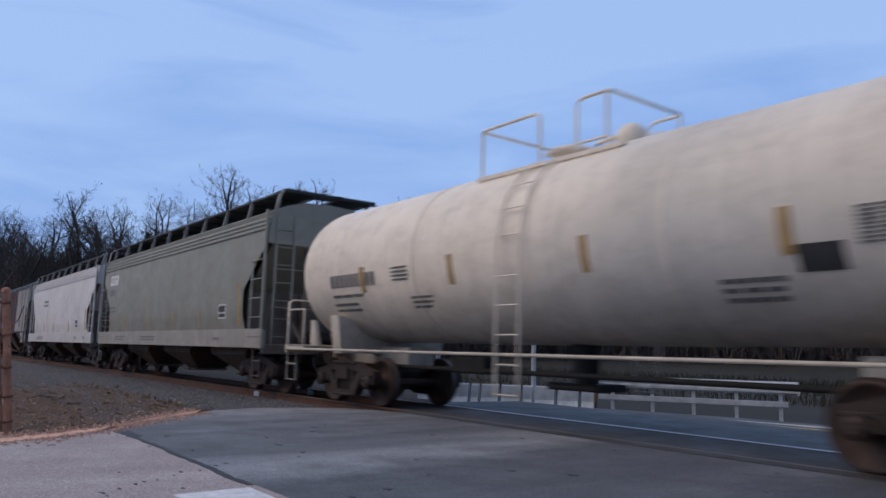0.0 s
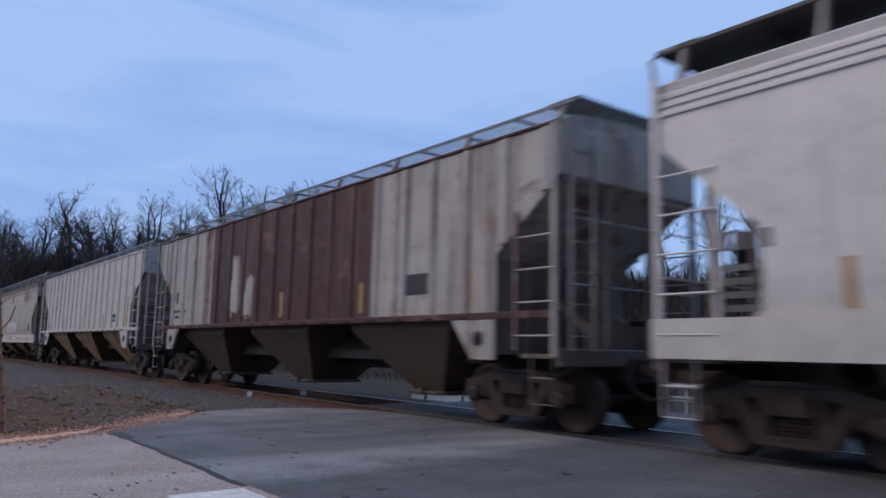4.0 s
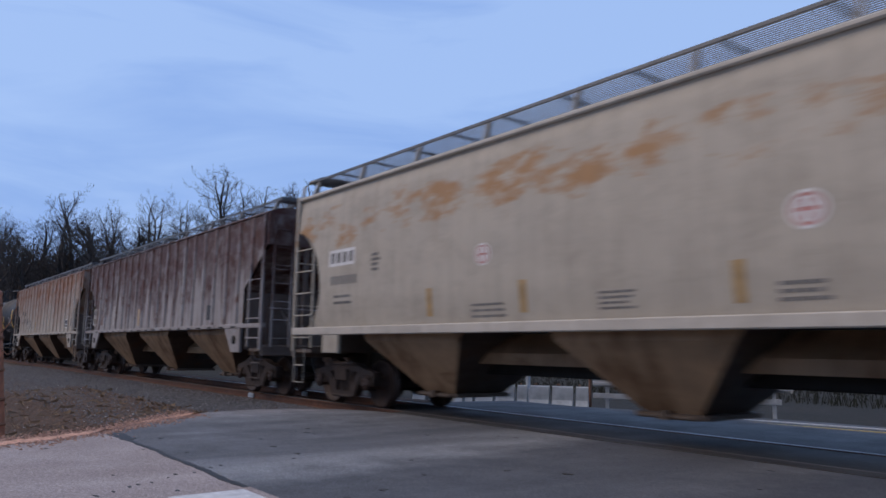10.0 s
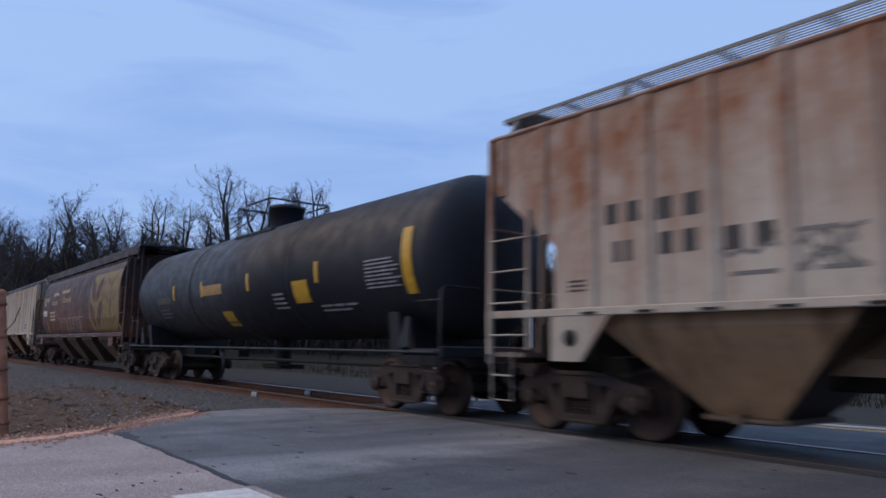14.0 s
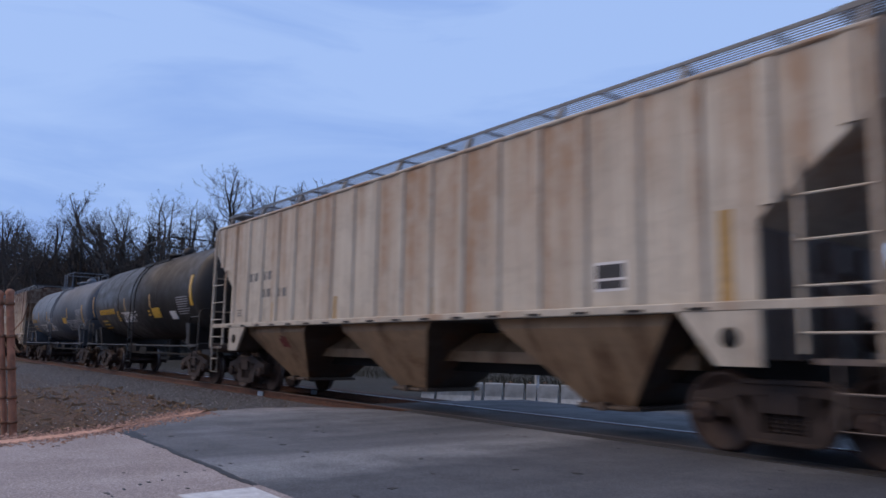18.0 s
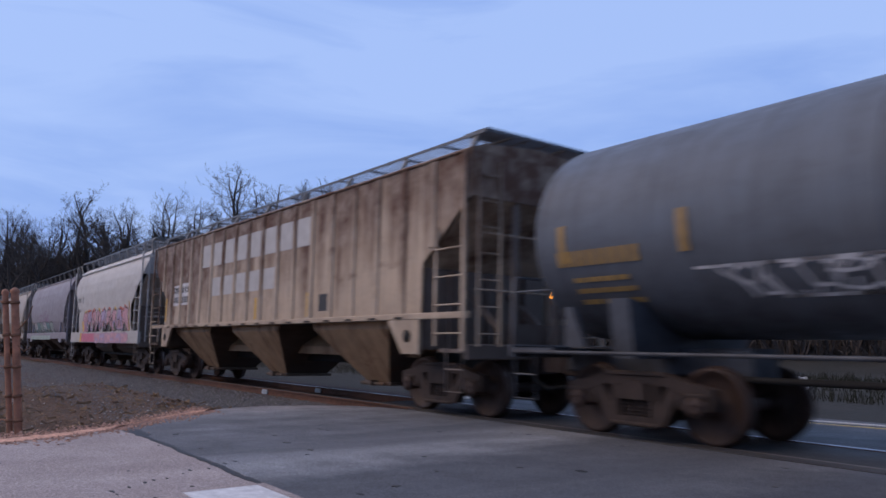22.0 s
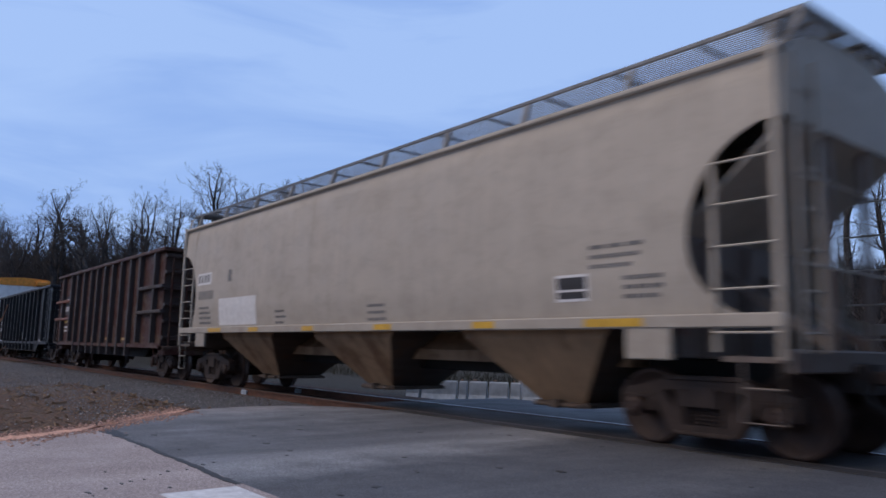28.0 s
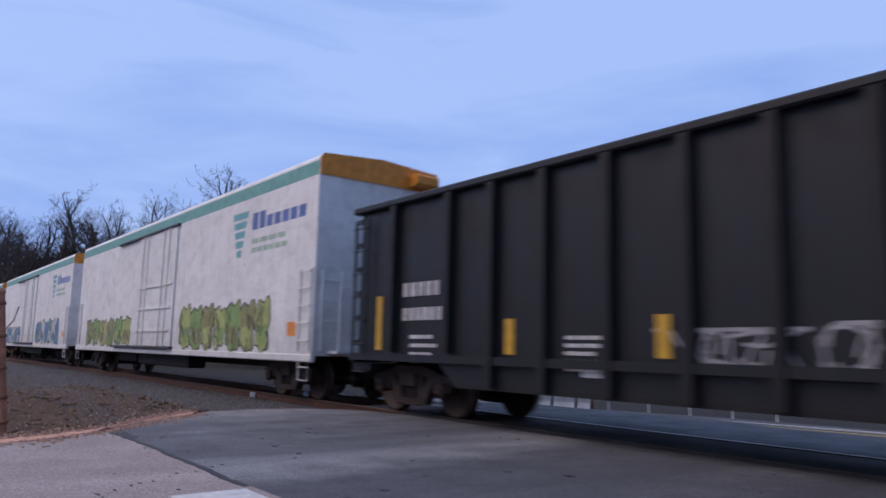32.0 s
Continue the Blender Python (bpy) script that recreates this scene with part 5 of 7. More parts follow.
def body_shell(car, half, mat, section, edge, roof, cols=10, skin_label="", inset=0.0, rear_edge=None):
    """Side sheets between the end cuts given by edge(z), following section(z); then the roof and the upper end walls."""
    zs = sorted({section.z0 + (section.z1 - section.z0) * i / 30 for i in range(31)} | {z for z in (2.5, 3.52, 3.58) if section.z0 < z < section.z1})
    for s in (-1, 1):
        g = Geo()
        for lift, flip in ((0, 1), (-.02, -1)):
            v, n = [], cols + 1
            for z in zs:
                a, b = (rear_edge or edge)(z) - half, half - edge(z)
                for i in range(n):
                    v.append((a + (b - a) * i / cols, s * (section(z) + lift), z))
            g.add(v, [(j * n + i, j * n + i + 1, (j + 1) * n + i + 1, (j + 1) * n + i) for j in range(len(zs) - 1) for i in range(cols)], 0, True)
        part("side_sheet", g, mat, car, skin_label)
    g = Geo()
    ring = [(-y, z) for y, z in roof] + [(y, z) for y, z in reversed(roof)]
    ring = [p for i, p in enumerate(ring) if i == 0 or p != ring[i - 1]]
    g.prism(ring, 0, -half + inset, half - inset, 0)
    part("roof", g, mat, car)


class Section:
    """Half width of a car's side by height, through given points."""

    def __init__(self, pts):
        self.p = pts
        self.z0, self.z1 = pts[0][1], pts[-1][1]

    def __call__(self, z):
        p = self.p
        if z <= p[0][1]:
            return p[0][0]
        for (ya, za), (yb, zb) in zip(p, p[1:]):
            if z <= zb:
                return ya + (yb - ya) * (z - za) / (zb - za)
        return p[-1][0]


def end_wall(car, half, mat, z0, section, z1):
    for s in (1, -1):
        g = Geo()
        zs = [z0 + (z1 - z0) * i / 4 for i in range(5)]
        ring = [(-section(z) + .01, z) for z in zs] + [(section(z) - .01, z) for z in reversed(zs)]
        g.prism(ring, 0, *sorted((s * (half - .05), s * half)))
        part("end_sheet", g, mat, car)


def ribbed_hopper(front, rear, label, mat, chute, pitch=.845, first=.30, roof="grate", other=None, ribs=None):
    car, half = start_car("covered_hopper_car", label, "hopper car", front, rear)
    flat = lambda z: 1.50
    sec = Section([(1.50, 1.60), (1.50, 4.24)])
    edge = lambda z: 0.0 if z > 3.52 else (min(1.3, (3.52 - z) * 1.27) if z > 2.5 else 1.3)
    body_shell(car, half, mat, sec, edge, [(1.505, 4.21), (1.51, 4.258), (1.2, 4.36), (0, 4.46)])
    end_wall(car, half, mat, 3.48, sec, 4.22)
    slope_ends(car, half, mat, 3.5, 2.45, 1.42, 1.57, mat)
    # ribs: hat sections, the outer ones short
    rib = {}
    x = half - first + pitch
    while x > -half + .25 + pitch:
        x -= pitch
        cut = max(0.0, abs(x) - (half - 1.3))
        z0 = 1.62 if cut <= 0 else 3.52 - (1.3 - cut) / 1.27 + .02
        here = other[2] if other and half - other[1] < x < half - other[0] else (ribs or mat)
        key = (round(z0, 2), here.name)
        if key not in rib:
            g = Geo()
            ring = [(-.105, 0), (-.062, -.042), (.062, -.042), (.105, 0)]
            g.prism([(a, b) for a, b in ring], 2, z0, 4.19)
            rib[key] = g.mesh("rib", [here])
        for s in (1, -1):
            part("rib", rib[key], None, car, at=pose(x, -1.502 * s, 0, 0, 0, 0 if s > 0 else 180))
        if cut <= 0:
            g = Geo()
            g.box(x - .12, x + .12, -1.585, -1.50, 1.575, 1.605)
            part("rib_foot", g, M["black"], car)
    g = Geo()
    for s in (-1, 1):
        g.box(-half + .05, half - .05, s * 1.505 - .03, s * 1.505 + .03, 4.20, 4.262, 0, .02)
    part("top_rail", g, other[2] if other else mat, car)
    for s in (-1, 1):
        g = Geo()
        g.box(-half, half, s * 1.535 - .035, s * 1.535 + .035, 1.555, 1.66, 0, .012)
        part("side_sill", g, other[2] if other else mat, car)
        for e in (1, -1):
            g = Geo()
            ring = [(e * (half - 1.28), 1.56), (e * (half - 2.25), 1.56), (e * (half - 1.78), .98), (e * (half - 1.28), .98)]
            g.prism(ring, 1, s * 1.53 - .03, s * 1.53 + .03)
            part("bolster_web", g, mat, car)
            # a black disc on the web stands in for the hole's darkness
            g = Geo()
            g.lathe([(0, 0), (.11, 0), (.11, .012), (0, .012)], 1, (e * (half - 1.62), -1.575 if s < 0 else 1.563, 1.28), 12)
            part("jacking_hole", g, M["black"], car)
    L = 2 * half
    sp = [(half - 15.2 * L / 17, half - 11.9 * L / 17), (half - 10.4 * L / 17, half - 7.3 * L / 17), (half - 5.7 * L / 17, half - 2.5 * L / 17)]
    chutes(car, half, [tuple(sorted(p)) for p in sp], 1.30, 1.60, .40, chute)
    hopper_ends(car, half, mat, 4.2, 1.55, .75, 3.4, 1.6)
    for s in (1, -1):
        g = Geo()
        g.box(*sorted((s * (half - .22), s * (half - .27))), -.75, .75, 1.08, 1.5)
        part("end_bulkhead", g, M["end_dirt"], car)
    # plate added in black for the shade above the chutes
    g = Geo()
    g.box(-half + 2.4, half - 2.4, -1.48, 1.48, 1.56, 1.60)
    part("floor", g, M["black"], car)
    hatches(car, half, 4.5, mat)
    roof_walk(car, half, 4.60, M[roof], .62, 1.22, 9, mat, 4.26, 1.5, 9)
    centre_hood(car, half, chute)
    centre_sill(car, half, M["black"])
    end_gear(car, half)
    for s in (1, -1):
        add_truck(car, s * (half - 1.33))
    return car, half, flat, (lambda x: half - x)


def smooth_hopper(front, rear, label, mat, chute, shape="deep", spans=3, rails=True, roof="grate", roof_z=4.78, round_cut=False, bright_edge=None, flat_end=False, sill=None, low_chute=.38):
    car, half = start_car("covered_hopper_car", label, "hopper car", front, rear)
    deep = shape == "deep"
    z0 = 1.44 if deep else 1.50
    if shape == "round":
        deep = True
        sec = Section([(1.50, 1.44), (1.555, 1.9), (1.585, 2.6), (1.585, 3.2), (1.53, 3.6), (1.42, 3.95), (1.25, 4.22)])
        z0 = 1.44
    elif shape == "tube":
        sec = Section([(1.22, 1.38), (1.40, 1.7), (1.52, 2.1), (1.57, 2.6), (1.58, 3.1), (1.53, 3.6), (1.42, 4.0), (1.26, 4.22)])
    elif deep:
        sec = Section([(1.50, z0), (1.555, 1.9), (1.58, 2.6), (1.57, 3.3), (1.54, 3.9), (1.47, 4.22)])
    else:
        sec = Section([(1.52, z0), (1.575, 2.0), (1.595, 2.7), (1.58, 3.4), (1.55, 4.0), (1.50, 4.2)])
    rear_edge = None
    if round_cut:
        def edge(z):
            return 0.0 if z > 3.5 else 1.13 * max(0.0, 1 - ((z - 2.3) / 1.22) ** 2) ** .5 if z > 2.3 else 1.13 * math.sqrt(max(0.0, 1 - ((2.3 - z) / .88) ** 2)) * .9 + .113
    elif flat_end:
        def edge(z):
            return .95 + .10 * abs(z - 3.0)
    elif shape == "tube":
        def edge(z):
            return .46 if z > 3.9 else min(1.80, .46 + (3.9 - z) * .62)

        def rear_edge(z):
            return .36 if z > 3.5 else min(1.6, .36 + (3.5 - z) * .55)
    else:
        def edge(z):
            return 0.0 if z > 3.58 else (min(1.32, (3.58 - z) * 1.14) if z > 1.9 else 1.32 - (1.9 - z) ** 2 * .7)
    body_shell(car, half, mat, sec, edge, [(sec(4.2) + .01, 4.16), (sec(4.2) + .035, 4.25), (1.12, 4.44), (.62, 4.57), (0, 4.60)] if shape != "tube" else [(sec(4.2) + .01, 4.16), (sec(4.2) + .04, 4.25), (1.05, 4.40), (0, 4.50)], inset=.9 if flat_end else .38 if shape == "tube" else 0, rear_edge=rear_edge)
    if flat_end:
        end_wall(car, half - 1.0, mat, sec.z0, sec, 4.2)
    elif shape == "tube":
        end_wall(car, half - .40, mat, 3.6, sec, 4.2)
        slope_ends(car, half, mat, 3.9, 2.3, 1.38, 1.40, mat, (1.78, 1.76), .48, (1,))
        slope_ends(car, half, mat, 3.55, 2.3, 1.38, 1.40, mat, (1.36, 1.76), .40, (-1,))
        for s in (-1, 1):
            for e in (1, -1):
                g = Geo()
                g.box(*sorted((e * (half - 1.86), e * (half - 2.04))), s * 1.56 - .05, s * 1.56 + .05, 1.1, 2.02, 0, .02)
                part("body_bracket", g, mat, car, "pale upright bracket above the bolster")
                g = Geo()
                g.prism([(e * (half - .46), 4.22), (e * (half - .46), 3.7), (e * (half - .16), 4.06), (e * (half - .1), 4.22)], 1, s * 1.3 - .012, s * 1.3 + .012)
                part("gusset", g, mat, car, "gusset plate below the roof")
    else:
        end_wall(car, half, mat, 3.5, sec, 4.2)
        slope_ends(car, half, mat, 3.52, 2.5, 1.42, 1.50, mat)
    if deep:
        for k in (4.09, 3.98, 3.87):
            if rails:
                g = Geo()
                for s in (-1, 1):
                    y = s * (sec(k) + .012)
                    g.box(-half + .06, half - .06, min(y, y + s * .02), max(y, y + s * .02), k - .028, k + .028, 0, .008)
                part("side_bead", g, mat, car)
        for s in (-1, 1):
            g = Geo()
            y = s * 1.56
            ring = [(y - .05, 1.06), (y + .05, 1.06), (y + .05, 1.46), (y - .05, 1.50)] if s < 0 else [(y - .05, 1.06), (y + .05, 1.06), (y + .05, 1.50), (y - .05, 1.46)]
            g.prism(ring, 0, -half, half)
            part("side_sill", g, sill or mat, car, "deep side sill")
    else:
        for s in (-1, 1):
            g = Geo()
            y = s * 1.57
            g.box(-half + .05, half - .05, y - .045, y + .045, z0 - (.30 if shape == "tube" and not flat_end else .13), z0 + .02, 0, .015)
            part("side_sill", g, sill or mat, car, "side sill")
            for e in (1, -1):
                g = Geo()
                g.box(*sorted((e * (half - 1.35), e * (half - 1.95))), y - .03, y + .03, 1.02, z0 - .1, 0, .015)
                part("bolster_web", g, mat, car)
    if bright_edge:
        g = Geo()
        for s in (-1, 1):
            y = s * (sec(4.2) + .05)
            g.box(-half, half, y - .03, y + .03, 4.20, 4.275, 0, .02)
        part("eave_rail", g, bright_edge, car, "rounded roof rail")
    L = 2 * half
    if spans == 3:
        sp = [(half - .865 * L, half - .69 * L), (half - .585 * L, half - .415 * L), (half - .31 * L, half - .14 * L)]
    elif spans == 2:
        sp = [(half - .80 * L, half - .53 * L), (half - .47 * L, half - .20 * L)]
    else:
        sp = [(half - .82 * L + i * .175 * L, half - .82 * L + (i + .70) * .175 * L) for i in range(4)]
    chutes(car, half, [tuple(sorted(p)) for p in sp], 1.28 if not deep else 1.0, z0 - .06 if not deep else 1.05, low_chute, chute)
    hopper_ends(car, half, mat, 4.3, 1.56, .72, 3.5, z0)
    # added plate, black to stand in for the shade under the body
    g = Geo()
    g.box(-half + 2.4, half - 2.4, -1.4, 1.4, z0 - .04, z0)
    part("floor", g, M["black"], car)
    hatches(car, half, 4.66, mat)
    roof_walk(car, half, roof_z, M[roof], .27, 1.24, 10, mat, 4.24, sec(4.2) + .01, 18 if roof == "grate" else 12, .075 if roof == "darkgrate" else 0.0, .1)
    if shape == "slim":
        centre_hood(car, half, chute)
    if shape == "tube":
        for s in (1, -1):
            g = Geo()
            g.box(*sorted((s * half, s * (half - 3.2))), -.17, .17, .72, 1.04, 0, .02)
            part("stub_sill", g, M["black"], car)
    else:
        centre_sill(car, half, M["black"])
    end_gear(car, half)
    for s in (1, -1):
        add_truck(car, s * (half - 1.3))
    # piping below
    if shape == "round":
        for y in (-.8, .8):
            g = Geo()
            g.tube([(-half + 2.8, y, .62), (half - 2.8, y, .62)], .05, 6)
            part("brake_rigging", g, M["black"], car)
    return car, half, sec, (lambda x: half - x)


# ---- tank cars ----
def tank_car(front, rear, label, mat, wings, R=1.49, zc=2.79, rail_mat=None, pressure=False, over=1.85, head=(.62, .8)):
    car, half = start_car("tank_car", label, "tank car", front, rear)
    rail_mat = rail_mat or mat
    t = half - .12
    g = Geo()
    prof = [(0, -t)]
    for k in range(1, 9):
        a = k / 8 * math.pi / 2
        prof.append((R * math.sin(a) ** head[1], -t + head[0] * (1 - math.cos(a))))
    prof += [(R, -t * .33), (R + .012, -t * .33 + .01), (R + .012, t * .33 - .01), (R, t * .33)]
    prof += [(r, -x) for r, x in reversed(prof[:9])]
    g.lathe(prof, 0, (0, 0, zc), 48)
    part("tank", g, mat, car, "cylindrical steel tank")
    for x in (-t * .36, t * .36, -t * .02, t * .02):
        g = Geo()
        g.lathe([(R + .002, -.03), (R + .016, -.018), (R + .016, .018), (R + .002, .03)], 0, (x, 0, zc), 40)
        part("weld_band", g, mat, car)
    # saddles and stub sills
    for s in (1, -1):
        g = Geo()
        x = s * (half - over)
        ring = [(-1.25, 1.0), (1.25, 1.0), (1.35, 1.75), (1.15, 1.72), (.7, 1.5), (0, 1.40), (-.7, 1.5), (-1.15, 1.72), (-1.35, 1.75)]
        g.prism(ring, 0, x - .16, x + .16)
        part("saddle", g, rail_mat, car)
        g = Geo()
        g.box(*sorted((s * half, s * (half - 3.0))), -.3, .3, .78, 1.15, 0, .03)
        part("stub_sill", g, rail_mat, car)
        g = Geo()
        g.box(*sorted((s * half, s * (half - .85))), -1.5, 1.5, 1.06, 1.12)
        g.box(*sorted((s * half, s * (half - .06))), -1.5, 1.5, .98, 1.16, 0, .02)
        part("end_platform", g, rail_mat, car)
        for y in (-1.48, 1.48):
            g = Geo()
            a, b = s * (half - .06), s * (half - .8)
            g.tube([(a, y, 1.1), (a, y, 2.05), (a, y * .93, 2.12), (a, y * .45, 2.12)], .022, 6)
            g.tube([(b, y, 1.1), (b, y, 1.9), (a, y, 1.9)], .018, 6)
            part("handrail", g, rail_mat, car)
            stirrup(car, rail_mat, s * (half - .3), y, .42, 1.08)
            g = Geo()
            ring = [(s * (half - 1.0), 1.14), (s * (half - 1.35), 1.14), (s * (half - 1.12), 1.66), (s * (half - 1.0), 1.66)]
            g.prism(ring, 1, y * .93 - .04, y * .93 + .04)
            part("saddle_brace", g, rail_mat, car)
    for y in (-1.52, 1.52):
        g = Geo()
        g.tube([(-half + .1, y, 1.06), (half - .1, y, 1.06)], .028, 6)
        part("side_handrail", g, rail_mat, car, "long side handrail")
    # manway, side platforms and guard rails
    z, deck = zc + R, zc + R - .19
    x0, x1 = wings[0][0], wings[-1][1]
    for s in (-1, 1):
        g = Geo()
        for i in range(6):
            y = s * (.46 + .42 * i / 5)
            g.box(x0 - .05, x1 + .25, y - .014, y + .014, deck - (.06 if i in (0, 5) else .03), deck)
        for i in range(7):
            x = x0 + (x1 + .2 - x0) * i / 6
            g.box(x - .02, x + .02, *sorted((s * .44, s * .90)), deck - .05, deck - .01)
            g.box(x - .02, x + .02, *sorted((s * .80, s * .84)), deck - .14, deck - .03)
        part("top_platform", g, rail_mat, car, "grating platform beside the manway")["kind"] = "stuff"
    g = Geo()
    if pressure:
        g.lathe([(.46, -.1), (.46, .46), (.50, .47), (.50, .55), (.42, .60), (0, .62)], 2, (-.1, 0, z), 24)
    else:
        g.lathe([(.30, -.1), (.30, .10), (.37, .11), (.37, .16), (.30, .21), (0, .26)], 2, (-.2, 0, z), 20)
        g.lathe([(.17, -.1), (.20, .05), (.24, .14), (.22, .26), (.12, .36), (0, .38)], 2, (.95, .05, z), 14)
        g.lathe([(.09, -.1), (.09, .12), (.05, .16), (0, .17)], 2, (1.42, .1, z), 10)
        g.tube([(.4, -.1, z), (.4, -.1, z + .16), (.75, -.1, z + .18)], .035, 6)
        for k in range(8):
            g.lathe([(.02, .08), (.035, .10), (.035, .17), (0, .18)], 2, (-.2 + .40 * math.cos(k * .785), .40 * math.sin(k * .785), z), 6)
    part("manway", g, rail_mat if not pressure else mat, car)
    top, wide = z + .61, .85
    for i, (a, b) in enumerate(wings):
        end, back = (a, b) if i == 0 and len(wings) > 1 else (b, a)
        k = .12 if end > back else -.12
        g = Geo()
        pts = []
        for s in (-1, 1):
            run = [(back, s * wide, deck - .1), (back, s * wide, top - .10), (back + k * .3, s * wide, top - .03), (back + k, s * wide, top), (end - k * .4, s * wide, top), (end, s * (wide - .06), top)]
            pts += run if s < 0 else run[::-1]
        g.tube(pts, .026, 7)
        for s in (-1, 1):
            g.tube([(end - k * .3, s * wide, top), (end - k * .3, s * wide, deck - .1)], .026, 7)
        part("guard_rail", g, rail_mat, car, "bent pipe guard rail at the platform's end")
    # side ladder, following the tank
    g = Geo()
    for s in (-1, 1) if not pressure else (1,):
        for x in (-.24, .24):
            pts = [(x, s * 1.56, .45), (x, s * 1.56, zc)] + [(x, s * (R + .08) * math.cos(a), zc + (R + .08) * math.sin(a)) for a in (.25, .5, .75, 1.0)]
            g.tube(pts, .022, 5)
        for k in range(5):
            zz = .5 + k * .42
            g.tube([(-.24, s * 1.56, zz), (.24, s * 1.56, zz)], .014, 5)
        for a in (.05, .32, .6, .88):
            g.tube([(-.24, s * (R + .08) * math.cos(a), zc + (R + .08) * math.sin(a)), (.24, s * (R + .08) * math.cos(a), zc + (R + .08) * math.sin(a))], .014, 5)
    part("ladder", g, rail_mat, car)
    # valve skid below
    g = Geo()
    g.lathe([(.2, .62), (.2, 1.2), (.25, 1.32)], 2, (.1, 0, 0), 14)
    g.box(-.4, .6, -.35, .35, .55, .66, 0, .03)
    g.tube([(-half + 2.8, -.45, .78), (half - 2.8, -.45, .78)], .045, 6)
    g.box(-2.6, -1.7, -.5, -.2, .72, 1.0, 0, .03)
    part("valve_skid", g, M["black"], car)
    end_gear(car, half)
    for s in (1, -1):
        add_truck(car, s * (half - over))
    sec = lambda zz: math.sqrt(max(.05, R * R - (zz - zc) ** 2)) + .012
    return car, half, sec, (lambda x: half - x)


# ---- gondolas and refrigerator cars ----
def gondola(front, rear, label, mat, top=3.93, bottom=1.15, pitch=1.0, deep=True, side=1.52, post=None, over=0.0, rear_over=0.0, red=None, tub_z=.62, tub_in=0.0, posts=()):
    post = post or mat
    car, half = start_car("gondola_car", label, "gondola car", front, rear)
    tub = half - 2.6
    g = Geo()
    for s in (-1, 1):
        y = s * side
        a, b = sorted((y, y - s * .04))
        g.box(-half + .25 - rear_over, half - .25, a, b, bottom, top)
        part("side_sheet", g, mat, car)
        g = Geo()
        if deep:
            ring = [(-tub, bottom), (-tub + .5, tub_z), (tub - .5, tub_z), (tub, bottom)]
            g.prism(ring, 1, a - s * tub_in, b - s * tub_in)
            # a recessed tub sheet is black, for the shade between the posts
            part("tub_sheet", g, M["black"] if tub_in else mat, car)
            g = Geo()
    for s in (1, -1):
        g = Geo()
        e = half - .25 + (rear_over if s < 0 else 0)
        g.box(*sorted((s * e, s * (e - .05))), -side, side, bottom, top)
        for k in range(6):
            z = bottom + .25 + (top - bottom - .4) * k / 5
            g.box(*sorted((s * (e + .13), s * e)), -side, side, z - .05, z + .05, 0, .015)
        # the end wears the darker post paint, which holds its shade
        part("end_sheet", g, post, car)
    g = Geo()
    g.box(-half + .25, half - .25, -side, side, bottom, bottom + .06)
    if deep:
        g.box(-tub + .5, tub - .5, tub_in - side, side - tub_in, tub_z, tub_z + .06)
    part("floor", g, M["black"], car)
    g = Geo()
    for s in (-1, 1):
        y = s * (side + .04)
        g.box(-half + .12 - over - 1.1 * rear_over, half - .12 + over, y - .09, y + .09, top - .02, top + .10, 0, .025)
    for s in (1, -1):
        g.box(*sorted((s * (half - .1), s * (half - .28))), -side, side, top - .02, top + .10, 0, .02)
    part("top_chord", g, mat, car, "heavy top chord")
    for s in (-1, 1):
        g = Geo()
        y = s * (side + .05)
        if deep:
            g.box(-half + .1, half - .1, y - .06, y - .045, bottom - .06, bottom + .06)
        else:
            g.box(-half + .1, half - .1, y - .06, y + .06, bottom - .10, bottom + .14, 0, .02)
        part("side_sill", g, mat, car)
    g = Geo()
    zb = tub_z + .04 if deep else bottom + .1
    g.prism([(-.08, 0), (-.065, -.14), (.065, -.14), (.08, 0)], 2, bottom + .1, top - .02)
    post_s = g.mesh("side_post", [post])
    g = Geo()
    g.prism([(-.08, 0), (-.065, -.14), (.065, -.14), (.08, 0)], 2, zb, top - .02)
    post_l = g.mesh("side_post", [post])
    n = int(round((2 * half - 1.2) / pitch))
    for x in [half - d for d in posts] or [-half + .6 + (2 * half - 1.2) * i / n for i in range(n + 1)]:
        for s in (1, -1):
            part("side_post", post_l if deep and abs(x) < tub - .4 else post_s, None, car, at=pose(x, -side * s, 0, 0, 0, 0 if s > 0 else 180))
    for s in (1, -1):
        if not red or s < 0:
            ladder(car, mat, s * (half - .42), -side - .1, 1.0, top - .15, .42, .42)
        ladder(car, mat, s * (half - .42), side + .1, 1.0, top - .15, .42, .42)
        end_ladder(car, mat, s * (half - .06), -s * (side - .4), 1.0, top - .2)
        stirrup(car, mat, s * (half - .4), -side - .06, .42, 1.0)
        g = Geo()
        g.box(*sorted((s * (half + .02), s * (half - .6))), -side + .05, side - .05, bottom - .25, bottom - .12)
        g.box(*sorted((s * (half + .02), s * (half - .12))), -side, side, .88, bottom, 0, .02)
        part("end_sill", g, mat, car)
        if red and s < 0:
            for y in (-side, side):
                g = Geo()
                g.box(*sorted((s * (half - .24 + rear_over), s * (half - 1.0))), y - .012, y + .012, bottom + .12, top - .03)
                part("end_panel", g, red, car, "reddish panel beside the end")
    centre_sill(car, half, M["black"])
    end_gear(car, half)
    for s in (1, -1):
        add_truck(car, s * (half - 1.3))
    return car, half, (lambda z: side), (lambda x: half - x)


